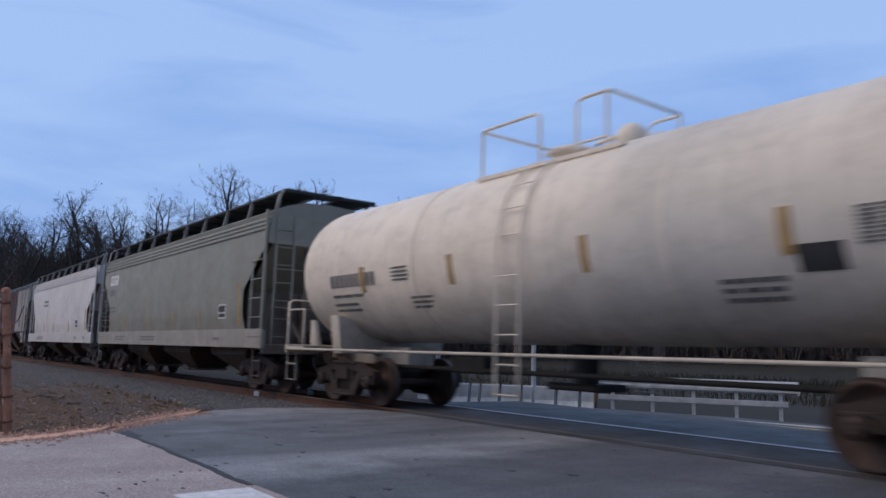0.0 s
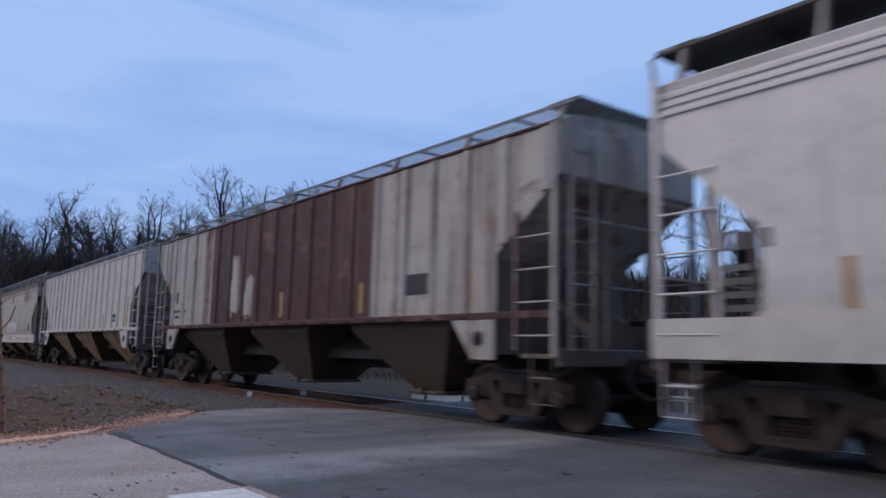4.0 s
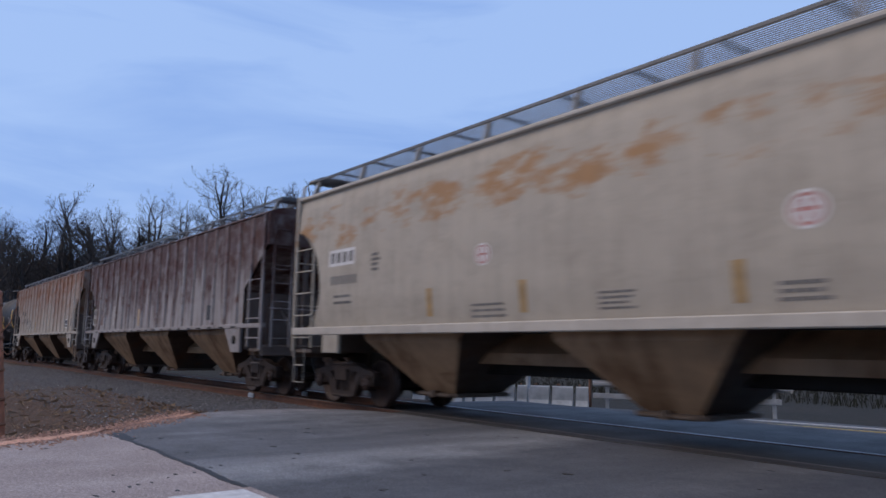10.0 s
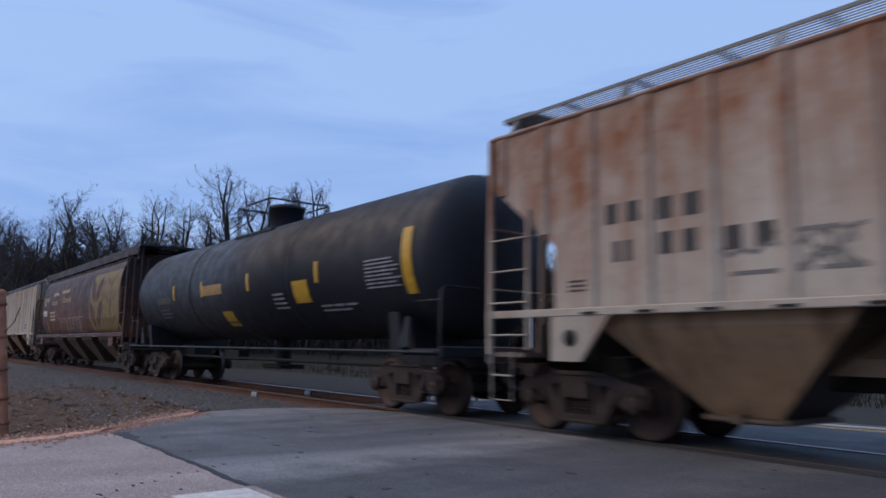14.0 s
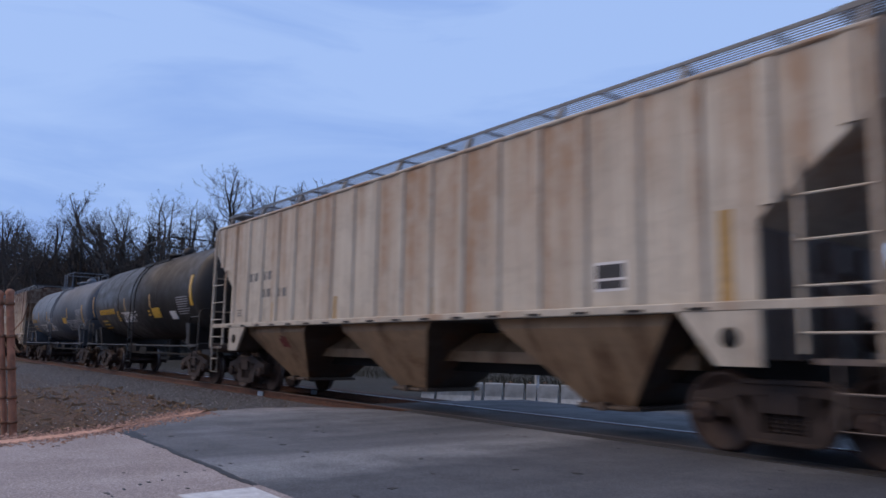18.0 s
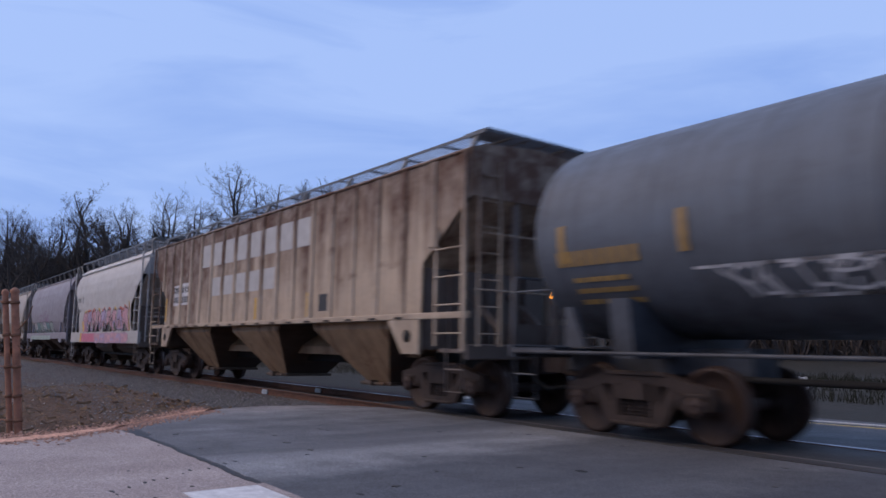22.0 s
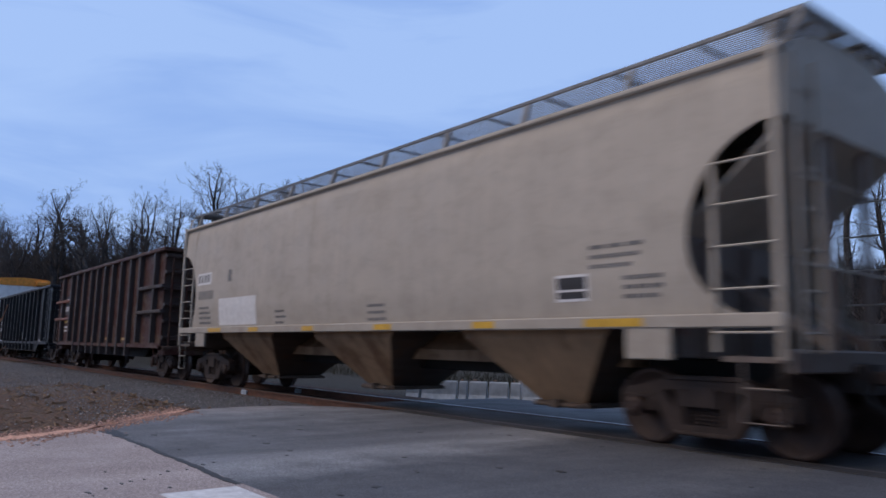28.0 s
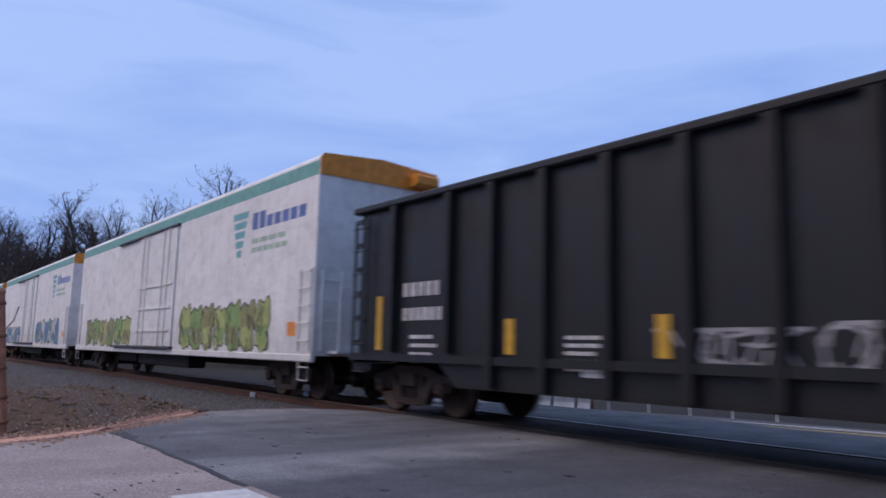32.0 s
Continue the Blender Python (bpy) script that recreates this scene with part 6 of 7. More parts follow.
def reefer(front, rear, label):
    car, half = start_car("refrigerator_car", label, "refrigerator car", front, rear)
    side, z0, z1 = 1.55, .95, 5.16
    g = Geo()
    ring = [(-side, z0), (-side, z1 - .10), (-side + .08, z1), (0, z1 + .10), (side - .08, z1), (side, z1 - .10), (side, z0)]
    g.prism(ring, 0, -half, half)
    part("body", g, M["reefer"], car, "white insulated body")
    surf = lambda z: side
    decal(car, "stripe", M["teal"], [(-half + .02, half - .02, 4.72, 5.02)], surf, "teal stripe below the roof")
    for s in (1, -1):
        g = Geo()
        e = s * half
        a, b = sorted((e, e + s * .03))
        g.prism([(-side, 4.72), (side, 4.72), (side, 5.08), (side - .08, 5.18), (0, 5.28), (-side + .08, 5.18), (-side, 5.08)], 0, a, b)
        part("end_band", g, M["orange"], car, "orange band at the top of the end")
    g = Geo()
    g.box(half + .02, half + .35, .7, 1.3, 4.78, 5.05, 0, .05)
    part("vent_hood", g, M["orange"], car)
    for s in (-1, 1):
        g = Geo()
        g.box(-half, half, s * 1.52 - .05, s * 1.52 + .05, .82, .98, 0, .02)
        part("side_sill", g, M["reefer"], car)
    # plug door with rods
    d0, d1 = half - 12.6, half - 8.75
    for s in (-1,):
        g = Geo()
        g.box(d0, d1, -side - .05, -side, 1.05, 4.68, 0, .02)
        part("plug_door", g, M["reefer"], car, "white plug door")
        for x in (d0 + .6, d0 + 1.1, d1 - 1.1, d1 - .6):
            g = Geo()
            g.tube([(x, -side - .09, 1.0), (x, -side - .09, 4.66)], .022, 6)
            part("lock_rod", g, M["reefer"], car)
        g = Geo()
        g.box(d0 - 2.6, d1 + .1, -side - .10, -side, 4.66, 4.74, 0, .015)
        part("door_track", g, M["dark_trim"], car)
        g = Geo()
        g.box(d0 - 2.6, d1 + .1, -side - .12, -side, .98, 1.06, 0, .015)
        part("door_track", g, M["dark_trim"], car)
        g = Geo()
        for z in (1.5, 2.2, 2.9):
            g.box(d0 + .2, d1 - .2, -side - .085, -side - .05, z, z + .09, 0, .01)
        part("door_bar", g, M["reefer"], car)
    for s in (1, -1):
        ladder(car, M["reefer"], s * (half - .35), -side - .02, 1.05, 2.75, .5, .36)
        end_ladder(car, M["reefer"], s * (half + .04), -side + .4, 1.05, 2.7)
        end_ladder(car, M["reefer"], s * (half + .04), side - .4, 1.05, 2.7)
        stirrup(car, M["reefer"], s * (half - .35), -side, .45, .98)
        g = Geo()
        g.box(*sorted((s * half, s * (half + .4))), -1.2, 1.2, 1.0, 1.06)
        for y in (-1.15, -.4, .4, 1.15):
            g.tube([(s * (half + .36), y, 1.05), (s * (half + .36), y, 2.35)], .016, 5)
        g.tube([(s * (half + .36), -1.15, 2.35), (s * (half + .36), 1.15, 2.35)], .016, 5)
        part("end_platform", g, M["reefer"], car)
    # brand panel kept as plain shapes
    c = half - 4.06
    g = Geo()
    for k in range(5):
        w = 1.0 * (1 - k * .17)
        z = 4.42 - k * .24
        g.add([(c - w / 2, -side - .004, z), (c + w / 2, -side - .004, z), (c + w / 2 * .84, -side - .004, z - .17), (c - w / 2 * .84, -side - .004, z - .17)], [(0, 1, 2, 3)])
    part("emblem", g, M["logo_teal"], car, "teal banded emblem")
    decal(car, "lettering", M["logo_blue"], [(half - 3.32 + i * .41, half - 3.32 + i * .41 + .32, 3.90, 4.17 + (.14 if i in (0, 1) else 0)) for i in range(7)], surf, "blue lettering drawn as bars")
    decal(car, "lettering", M["logo_green"], bars(half - 3.3, 3.68, 2, 2.4, .12, .10, 3), surf, "pale green small lettering drawn as bars")
    centre_sill(car, half, M["black"], .6, .95)
    g = Geo()
    g.box(-2.5, 2.5, -1.2, -.7, .45, .85, 0, .05)
    g.box(-5.5, -3.2, -1.1, -.6, .5, .85, 0, .05)
    part("underfloor_box", g, M["black"], car)
    end_gear(car, half)
    for s in (1, -1):
        add_truck(car, s * (half - 2.0))
    return car, half, surf, (lambda x: half - x)

# ---- the train, from its front to its end ----
M["reefer"] = car_paint("white_insulated_side", (0.82, 0.82, 0.81), 21, spots=0.06, streaks=0.08, dirt=0.18, low=0.2)
M["teal"] = plain("teal_stripe", (0.16, 0.42, 0.36), 0.5)
M["orange"] = plain("orange_end_band", (0.84, 0.31, 0.04), 0.55)
M["dark_trim"] = plain("dark_trim", (0.05, 0.05, 0.055), 0.6)
M["logo_teal"] = plain("teal_emblem", (0.16, 0.45, 0.46), 0.5)
M["logo_blue"] = plain("blue_lettering", (0.10, 0.16, 0.42), 0.5)
M["logo_green"] = plain("pale_green_lettering", (0.42, 0.55, 0.42), 0.5)
for key, col in (("g_pink", (0.60, 0.33, 0.37)), ("g_hotpink", (0.58, 0.17, 0.25)), ("g_mauve", (0.46, 0.30, 0.40)), ("g_yellow", (0.70, 0.42, 0.04)), ("g_flame", (0.60, 0.10, 0.04)),
                 ("g_black", (0.03, 0.03, 0.035)), ("g_green", (0.25, 0.38, 0.12)), ("g_lime", (0.42, 0.48, 0.16)), ("g_blue", (0.13, 0.26, 0.50)), ("g_teal", (0.20, 0.36, 0.36)),
                 ("g_white", (0.62, 0.61, 0.62)), ("g_olive", (0.30, 0.30, 0.12)), ("g_sage", (0.34, 0.40, 0.36)), ("gold", (0.225, 0.160, 0.050)), ("g_haze", (0.30, 0.25, 0.25)), ("darkgold", (0.60, 0.46, 0.24)), ("g_fog", (0.34, 0.34, 0.36)), ("g_purple", (0.25, 0.13, 0.22)), ("g_lilac", (0.44, 0.34, 0.50))):
    M[key] = plain("spray_" + key, col, 0.6, 0, 0.3, 5, 0.1)

P_cream = car_paint("cream_tank_paint", (0.78, 0.69, 0.57), 1, streaks=0.10, dirt=0.12, low=0.5, low_z=2.2)
P_greygreen = car_paint("grey_green_paint", (0.265, 0.265, 0.225), 2, spots=0.1, streaks=0.2, dirt=0.15, low=0.45, low_z=2.3, rust=(0.17, 0.115, 0.075))
# lighter copy of the grey-green, for the light on the tilted sill
P_greygreen_lit = car_paint("grey_green_lit_sill", (0.36, 0.34, 0.30), 32, spots=0.1, streaks=0.2, dirt=0.35, low=0.2, rust=(0.17, 0.115, 0.075))
P_white = car_paint("chalky_white_paint", (0.63, 0.605, 0.59), 3, spots=0.08, streaks=0.10, dirt=0.10, low=0.3)
P_maroon = car_paint("maroon_weathered_paint", (0.070, 0.024, 0.021), 4, rust=(0.155, 0.085, 0.070), spots=0.45, streaks=0.55, dirt=0.5, grime=(0.028, 0.018, 0.017), grow=.8)
P_maroon_pale = car_paint("flaking_pale_paint", (0.42, 0.40, 0.38), 4, rust=(0.10, 0.045, 0.035), spots=0.4, streaks=0.7, dirt=0.4)
P_lightgrey = car_paint("light_grey_paint", (0.52, 0.495, 0.48), 5, spots=0.05, streaks=0.28, dirt=0.15, rust=(0.26, 0.16, 0.08), bias=0.04)
P_palerust = car_paint("pale_grey_rust_top", (0.40, 0.375, 0.33), 6, grow=.8, spots=0.8, streaks=0.3, band=(3.6, .8), stripe=(4.02, 4.4, 0.95), dirt=0.45, rust=(0.125, 0.055, 0.032), bias=0.06)
P_palesill = car_paint("pale_sill_paint", (0.56, 0.525, 0.49), 33, spots=0.15, streaks=0.2, dirt=0.3, low=0.1, rust=(0.2, 0.11, 0.06))
P_beigerust = car_paint("cream_rust_blotched", (0.45, 0.405, 0.335), 7, grow=1.5, spots=1.0, band=(3.5, .55), streaks=0.05, dirt=0.2, rust=(0.27, 0.135, 0.045))
P_beigesill = car_paint("cream_sill_paint", (0.52, 0.48, 0.42), 34, spots=0.1, streaks=0.1, dirt=0.2, low=0.1)
P_greyrust = car_paint("grey_brown_rust_streaked", (0.36, 0.335, 0.335), 8, spots=1.2, streaks=1.3, band=(4.0, 1.15), dirt=0.5, rust=(0.054, 0.020, 0.015), bias=0.17)
P_greyrib = car_paint("grey_rib_rust_flecked", (0.33, 0.305, 0.30), 36, spots=0.7, streaks=0.95, dirt=0.45, rust=(0.085, 0.032, 0.024), bias=0.10)
P_orangerust = car_paint("cream_orange_rust", (0.46, 0.415, 0.355), 9, spots=0.12, streaks=1.1, band=(3.6, 1.3), dirt=0.25, rust=(0.188, 0.075, 0.034), bias=0.16, soft=.34)
P_blacktank = car_paint("black_tank_paint", (0.017, 0.020, 0.027), 10, dirt=0.15, low=0.3, rough=0.52, grime=(0.03, 0.029, 0.03), spec=0.35)
P_brown = P_BROWN
P_brownsill = car_paint("sooty_brown_sill", (0.075, 0.040, 0.034), 38, rust=(0.03, 0.02, 0.02), spots=0.4, streaks=0.5, dirt=0.3, low=0.1)
P_tanrust = car_paint("tan_lightly_rusted", (0.55, 0.495, 0.41), 12, spots=0.25, streaks=0.7, band=(3.4, 1.6), dirt=0.35, rust=(0.25, 0.14, 0.075), bias=0.06, soft=.26)
P_blacktank2 = car_paint("sooty_tank_paint", (0.021, 0.019, 0.018), 13, dirt=0.3, low=0.3, rough=0.5, grime=(0.035, 0.028, 0.024))
# strong low grime here also paints the shade of the tank's belly
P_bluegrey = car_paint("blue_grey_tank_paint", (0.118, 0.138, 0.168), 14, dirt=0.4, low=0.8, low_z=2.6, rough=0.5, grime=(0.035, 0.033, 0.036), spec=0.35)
P_brownrust = car_paint("brown_rusted_paint", (0.49, 0.385, 0.285), 15, spots=0.40, streaks=0.84, band=(2.9, 1.6), dirt=0.35, rust=(0.074, 0.031, 0.017), bias=0.15, soft=.22, rear=(-3.3, -4.6, .19))
P_warmwhite = car_paint("warm_white_paint", (0.49, 0.47, 0.45), 16, spots=0.04, streaks=0.10, dirt=0.10, low=0.1)
P_violet = car_paint("violet_grey_paint", (0.28, 0.26, 0.295), 17, dirt=0.3, streaks=0.15, low=0.1)
P_tube = car_paint("dusty_beige_paint", (0.42, 0.375, 0.33), 18, streaks=0.2, dirt=0.15, low=0.5, low_z=2.4, stripe=(1.55, 2.30, 0.8), rust=(0.19, 0.135, 0.085), grime=(0.19, 0.13, 0.09))
P_beige = car_paint("smooth_beige_paint", (0.43, 0.385, 0.325), 19, streaks=0.2, dirt=0.12, low=0.3, rust=(0.20, 0.15, 0.11))
P_gonbrown = car_paint("dark_brown_gondola", (0.070, 0.045, 0.036), 20, rust=(0.040, 0.013, 0.011), spots=1.15, grow=1.9, streaks=0.6, dirt=0.9, low=0.2, grime=(0.120, 0.078, 0.055), spec=0.2)
P_gonred = car_paint("reddish_gondola_end", (0.20, 0.074, 0.047), 35, rust=(0.03, 0.018, 0.015), spots=0.4, streaks=0.6, dirt=0.3, low=0.2, grime=(0.05, 0.035, 0.028), spec=0.25)
P_gonpost = car_paint("dark_gondola_post", (0.055, 0.043, 0.041), 37, streaks=0.3, rust=(0.018, 0.014, 0.013), dirt=0.3, low=0.2, grime=(0.04, 0.03, 0.026), spec=0.25)
P_gonblack = car_paint("black_gondola", (0.016, 0.0175, 0.022), 22, streaks=0.35, rust=(0.034, 0.034, 0.036), dirt=0.4, low=0.2, grime=(0.014, 0.0135, 0.0145), rough=.42, spec=0.3)
# darker copy of the black, for shaded post sides and end sheets
P_gonblack_shade = car_paint("black_gondola_shade", (0.012, 0.013, 0.016), 23, streaks=0.2, rust=(0.03, 0.028, 0.027), dirt=0.3, low=0.2, grime=(0.024, 0.022, 0.021), rough=.5, spec=0.3)


def lettering(car, mat, boxes, sec, label="stencilled lettering drawn as bars"):
    """Large characters are parts of their own; small print stays together."""
    small = []
    for q in boxes:
        if (q[1] - q[0]) * (q[3] - q[2]) > .018 and q[3] - q[2] > .15:
            decal(car, "letter_bar", mat, [q], sec)
        else:
            small.append(q)
    if small:
        decal(car, "lettering", mat, small, sec, label)


def cars_first():
    # cream tank car
    car, h, sec, at = tank_car(171.2, 156.8, "cream-white tank car streaked with dirt, black stencils", P_cream, ((-1.46, -.08), (.67, 1.27)), R=1.46, zc=2.70)
    lettering(car, M["grey_ink"], glyphs(at(12.6), 2.28, 9, .15, .24, 3), sec)
    lettering(car, M["grey_ink"], bars(at(12.6), 2.14, 1, 1.5, .05, .05, 4) + bars(at(12.65), 1.98, 2, 1.0, .05, .06, 5), sec)
    lettering(car, M["grey_ink"], bars(at(10.4), 2.55, 4, .55, .03, .04, 5) + bars(at(9.95), 2.02, 3, .7, .04, .04, 6), sec)
    lettering(car, M["grey_ink"], bars(at(2.5), 2.55, 9, .95, .018, .024, 7) + bars(at(4.05), 1.95, 3, 1.0, .05, .05, 8), sec)
    decal(car, "data_panel", M["ink"], [(at(3.12), at(2.66), 1.97, 2.24)], sec, "black data panel")
    reflectors(car, (at(11.4), at(8.7), at(5.88), at(3.2)), 2.15, .48, sec, M["dullyellow"], .13)
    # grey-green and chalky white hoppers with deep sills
    car, h, sec, at = smooth_hopper(155.75, 140.24, "grey-green smooth-sided covered hopper car with a deep side sill", P_greygreen, M["chute_dark"], "deep", 3, True, "darkgrate", 4.80, sill=P_greygreen_lit)
    data_panel(car, at(2.9), 1.78, sec)
    decal(car, "patch", M["white"], [(at(14.4), at(13.3), 3.25, 3.62)], sec, "white stencil patch")
    lettering(car, M["grey_ink"], glyphs(at(14.3), 3.32, 5, .15, .22, 2) + glyphs(at(14.3), 2.85, 4, .15, .24, 5) + bars(at(14.2), 2.42, 2, 1.1, .06, .08, 3), sec)
    reflectors(car, (at(14.08), at(11.9), at(9.2), at(6.6), at(4.4)), 1.56, .5, sec, M["dullyellow"])
    decal(car, "reflector_strip", M["dullyellow"], [(at(1.62), at(1.48), 1.6, 2.6)], sec, lift=.006)
    lettering(car, M["grey_ink"], bars(at(12.9), 1.34, 2, 1.3, .05, .04, 15) + bars(at(9.6), 1.34, 2, 1.9, .05, .04, 16) + bars(at(3.0), 1.3, 1, .5, .08, .04, 17, (1, 1)), lambda z: 1.612, "small sill lettering drawn as bars")
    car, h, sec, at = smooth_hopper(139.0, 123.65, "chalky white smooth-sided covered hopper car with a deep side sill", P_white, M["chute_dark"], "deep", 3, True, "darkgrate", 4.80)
    data_panel(car, at(3.5), 1.72, sec)
    lettering(car, M["grey_ink"], glyphs(at(14.5), 2.2, 4, .13, .2, 7) + bars(at(14.5), 2.05, 4, .5, .07, .07, 3) + bars(at(11.5), 3.2, 2, 1.3, .12, .08, 5), sec)
    reflectors(car, (at(13.2), at(11.2), at(8.6), at(5.0)), 1.56, .48, sec, M["dullyellow"])
    decal(car, "reflector_strip", M["dullyellow"], [(at(1.62), at(1.48), 1.6, 2.5)], sec, lift=.006)
    lettering(car, M["grey_ink"], bars(at(12.6), 1.32, 2, 2.2, .05, .04, 12) + bars(at(3.1), 1.34, 1, .35, .12, .04, 13, (1, 1)) + bars(at(1.5), 1.34, 1, .3, .12, .04, 14, (1, 1)), lambda z: 1.612, "small sill lettering drawn as bars")
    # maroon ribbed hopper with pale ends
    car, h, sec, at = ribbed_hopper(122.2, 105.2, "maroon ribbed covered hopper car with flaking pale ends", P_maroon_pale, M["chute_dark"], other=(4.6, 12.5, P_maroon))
    decal(car, "maroon_panel", P_maroon, [(at(12.5), at(4.6), 1.662, 4.20)], sec, "maroon painted middle of the side", .003)
    for x, w, z, hh, seed in ((11.2, .60, 1.80, 1.6, 2), (10.36, .52, 1.74, 1.1, 5)):
        decal(car, "patch", P_maroon_pale, ragged(at(x), at(x) + w, z, z + hh, seed), sec, "pale flaking paint patch", .006)
    decal(car, "data_panel", M["ink"], [(at(3.6), at(2.9), 2.0, 2.35)], sec, "black data panel")
    lettering(car, M["ink"], glyphs(at(16.2), 2.3, 4, .25, .32, 4) + bars(at(16.2), 2.1, 2, 2.2, .08, .08, 9), sec)
    reflectors(car, (at(14.6), at(8.3), at(5.0), at(1.9)), 1.75, .55, sec, M["dullyellow"], .12)
    # light grey ribbed hopper
    car, h, sec, at = ribbed_hopper(103.5, 86.5, "light grey ribbed covered hopper car with dusty brown hoppers", P_lightgrey, M["chute"])
    data_panel(car, at(3.6), 1.85, sec)
    lettering(car, M["grey_ink"], glyphs(at(14.90), 2.63, 2, .25, .2, 1) + glyphs(at(14.08), 2.63, 2, .24, .2, 2) + glyphs(at(14.06), 2.25, 2, .18, .18, 3) + bars(at(13.2), 2.42, 1, .42, .16, .1, 4, (2, 2)) + bars(at(15.5), 1.94, 2, 1.1, .04, .05, 5), sec)
    reflectors(car, (at(15.45), at(11.9), at(8.4), at(4.9)), 1.64, .55, sec, M["dullyellow"], .14)
    decal(car, "reflector_strip", M["dullyellow"], [(at(1.75), at(1.58), 1.66, 2.75)], sec, lift=.006)
    # pale hopper with a rusty roof edge
    car, h, sec, at = smooth_hopper(85.0, 68.6, "pale grey covered hopper car, rusty below the roof, with white graffiti", P_palerust, M["chute"], "deep", 3, True, "grate", 4.80, sill=P_palesill)
    decal(car, "patch", M["white"], [(at(15.3), at(14.2), 2.65, 3.05)], sec, "white stencil patch")
    decal(car, "data_panel", M["ink"], [(at(2.5), at(1.95), 1.72, 2.05)], sec, "black data panel")
    lettering(car, M["grey_ink"], glyphs(at(15.2), 2.74, 4, .14, .22, 1) + glyphs(at(15.2), 2.25, 5, .15, .2, 2) + bars(at(15.2), 1.95, 3, 1.0, .07, .09, 3) + bars(at(13.2), 3.2, 3, 2.2, .05, .16, 11, (2, 4), .5), sec)
    reflectors(car, (at(14.92), at(12.9), at(10.1), at(7.3), at(4.6)), 1.62, .7, sec, M["yellow"])
    graffiti(car, at(9.7), at(6.2), 1.56, 2.30, 4, sec, ("g_white",), "g_fog", 3)
    sill = lambda z: 1.612
    lettering(car, M["grey_ink"], bars(at(8.2), 1.38, 3, 1.1, .04, .03, 2) + bars(at(12.4), 1.28, 1, 2.0, .05, .03, 3) + bars(at(5.4), 1.30, 1, 2.6, .05, .03, 4) + bars(at(2.2), 1.34, 2, .5, .06, .03, 5), sill, "small sill lettering drawn as bars")


def cars_second():
    # cream hopper with rust blotches
    car, h, sec, at = smooth_hopper(67.3, 50.2, "cream covered hopper car blotched with orange rust", P_beigerust, M["chute"], "slim", 3, False, "grate", 4.72, round_cut=True, bright_edge=P_beigesill, sill=P_beigesill)
    data_panel(car, at(3.8), 1.8, sec)
    lettering(car, M["grey_ink"], glyphs(at(15.52), 2.74, 4, .18, .2, 1) + glyphs(at(15.5), 2.32, 6, .13, .17, 2) + bars(at(15.4), 2.12, 2, .8, .05, .07, 3) + bars(at(14.05), 2.82, 4, .3, .05, .04, 4)
              + bars(at(2.9), 2.4, 3, .9, .06, .07, 7), sec)
    decal(car, "patch", M["white"], [(at(15.6), at(14.65), 2.68, 3.0)], sec, "white stencil patch", .002)
    sticker(car, at(11.02), 2.52, .17, sec)
    sticker(car, at(6.25), 2.52, .2, sec)
    lettering(car, M["grey_ink"], bars(at(11.3), 1.80, 3, .8, .035, .05, 5) + bars(at(8.86), 1.86, 4, .6, .03, .035, 6) + bars(at(6.58), 1.84, 3, .55, .04, .04, 9), sec)
    reflectors(car, (at(12.34), at(10.2), at(7.0)), 1.64, .45, sec, M["dullyellow"], .12)
    decal(car, "reflector_strip", M["dullyellow"], [(at(1.35), at(1.2), 1.65, 2.7)], sec, lift=.006)
    # rust-streaked grey ribbed hopper
    car, h, sec, at = ribbed_hopper(48.67, 31.6, "grey ribbed covered hopper car heavily streaked with dark rust", P_greyrust, M["chute"], .79, .1, ribs=P_greyrib)
    for q in ((at(16.1), at(15.2), 1.85, 2.5), (at(15.0), at(14.4), 1.85, 2.5), (at(13.2), at(12.9), 1.8, 2.5)):
        decal(car, "patch", P_maroon_pale, [q], sec, "pale stencil patch")
    lettering(car, M["grey_ink"], glyphs(at(16.0), 2.24, 4, .10, .2, 1) + glyphs(at(14.95), 2.24, 3, .10, .2, 3) + glyphs(at(16.0), 1.92, 4, .10, .2, 4), sec, "dark stencils drawn as bars")
    decal(car, "reflector_strip", M["peach"], [(at(10.05), at(9.85), 1.75, 2.3)], sec, lift=.006)
    decal(car, "data_panel", M["ink"], [(at(3.7), at(3.2), 1.8, 2.2)], sec, "black data panel")
    # orange-rust ribbed hopper
    car, h, sec, at = ribbed_hopper(30.24, 13.35, "cream ribbed covered hopper car washed with orange rust", P_orangerust, M["chute"], first=.58)
    data_panel(car, at(3.0), 1.85, sec)
    lettering(car, M["ink"], glyphs(at(14.72), 2.68, 2, .26, .25, 1) + glyphs(at(13.96), 2.65, 2, .29, .26, 2) + glyphs(at(14.6), 2.2, 2, .14, .26, 6) + glyphs(at(13.93), 2.24, 2, .25, .26, 3) + glyphs(at(13.10), 2.21, 2, .28, .26, 4) + bars(at(15.34), 2.02, 3, .32, .03, .03, 5), sec)
    scrawl(car, at(12.25), at(11.75), 1.95, 2.34, 12, sec, M["grey_ink"], 8, .045)
    reflectors(car, (at(10.4), at(6.8)), 1.68, .6, sec, M["dullyellow"], .13)
    decal(car, "patch", M["grey_ink"], [(at(1.9), at(1.5), 1.9, 2.25)], sec, "dark grey paint patch")
    # black tank car
    car, h, sec, at = tank_car(12.2, -5.4, "clean black tank car with yellow reflectors and placards", P_blacktank, ((-1.42, -1.2), (-.67, .67)), pressure=True, over=1.6)
    reflectors(car, (at(1.04),), 2.05, 1.15, sec, M["yellow"], .28)
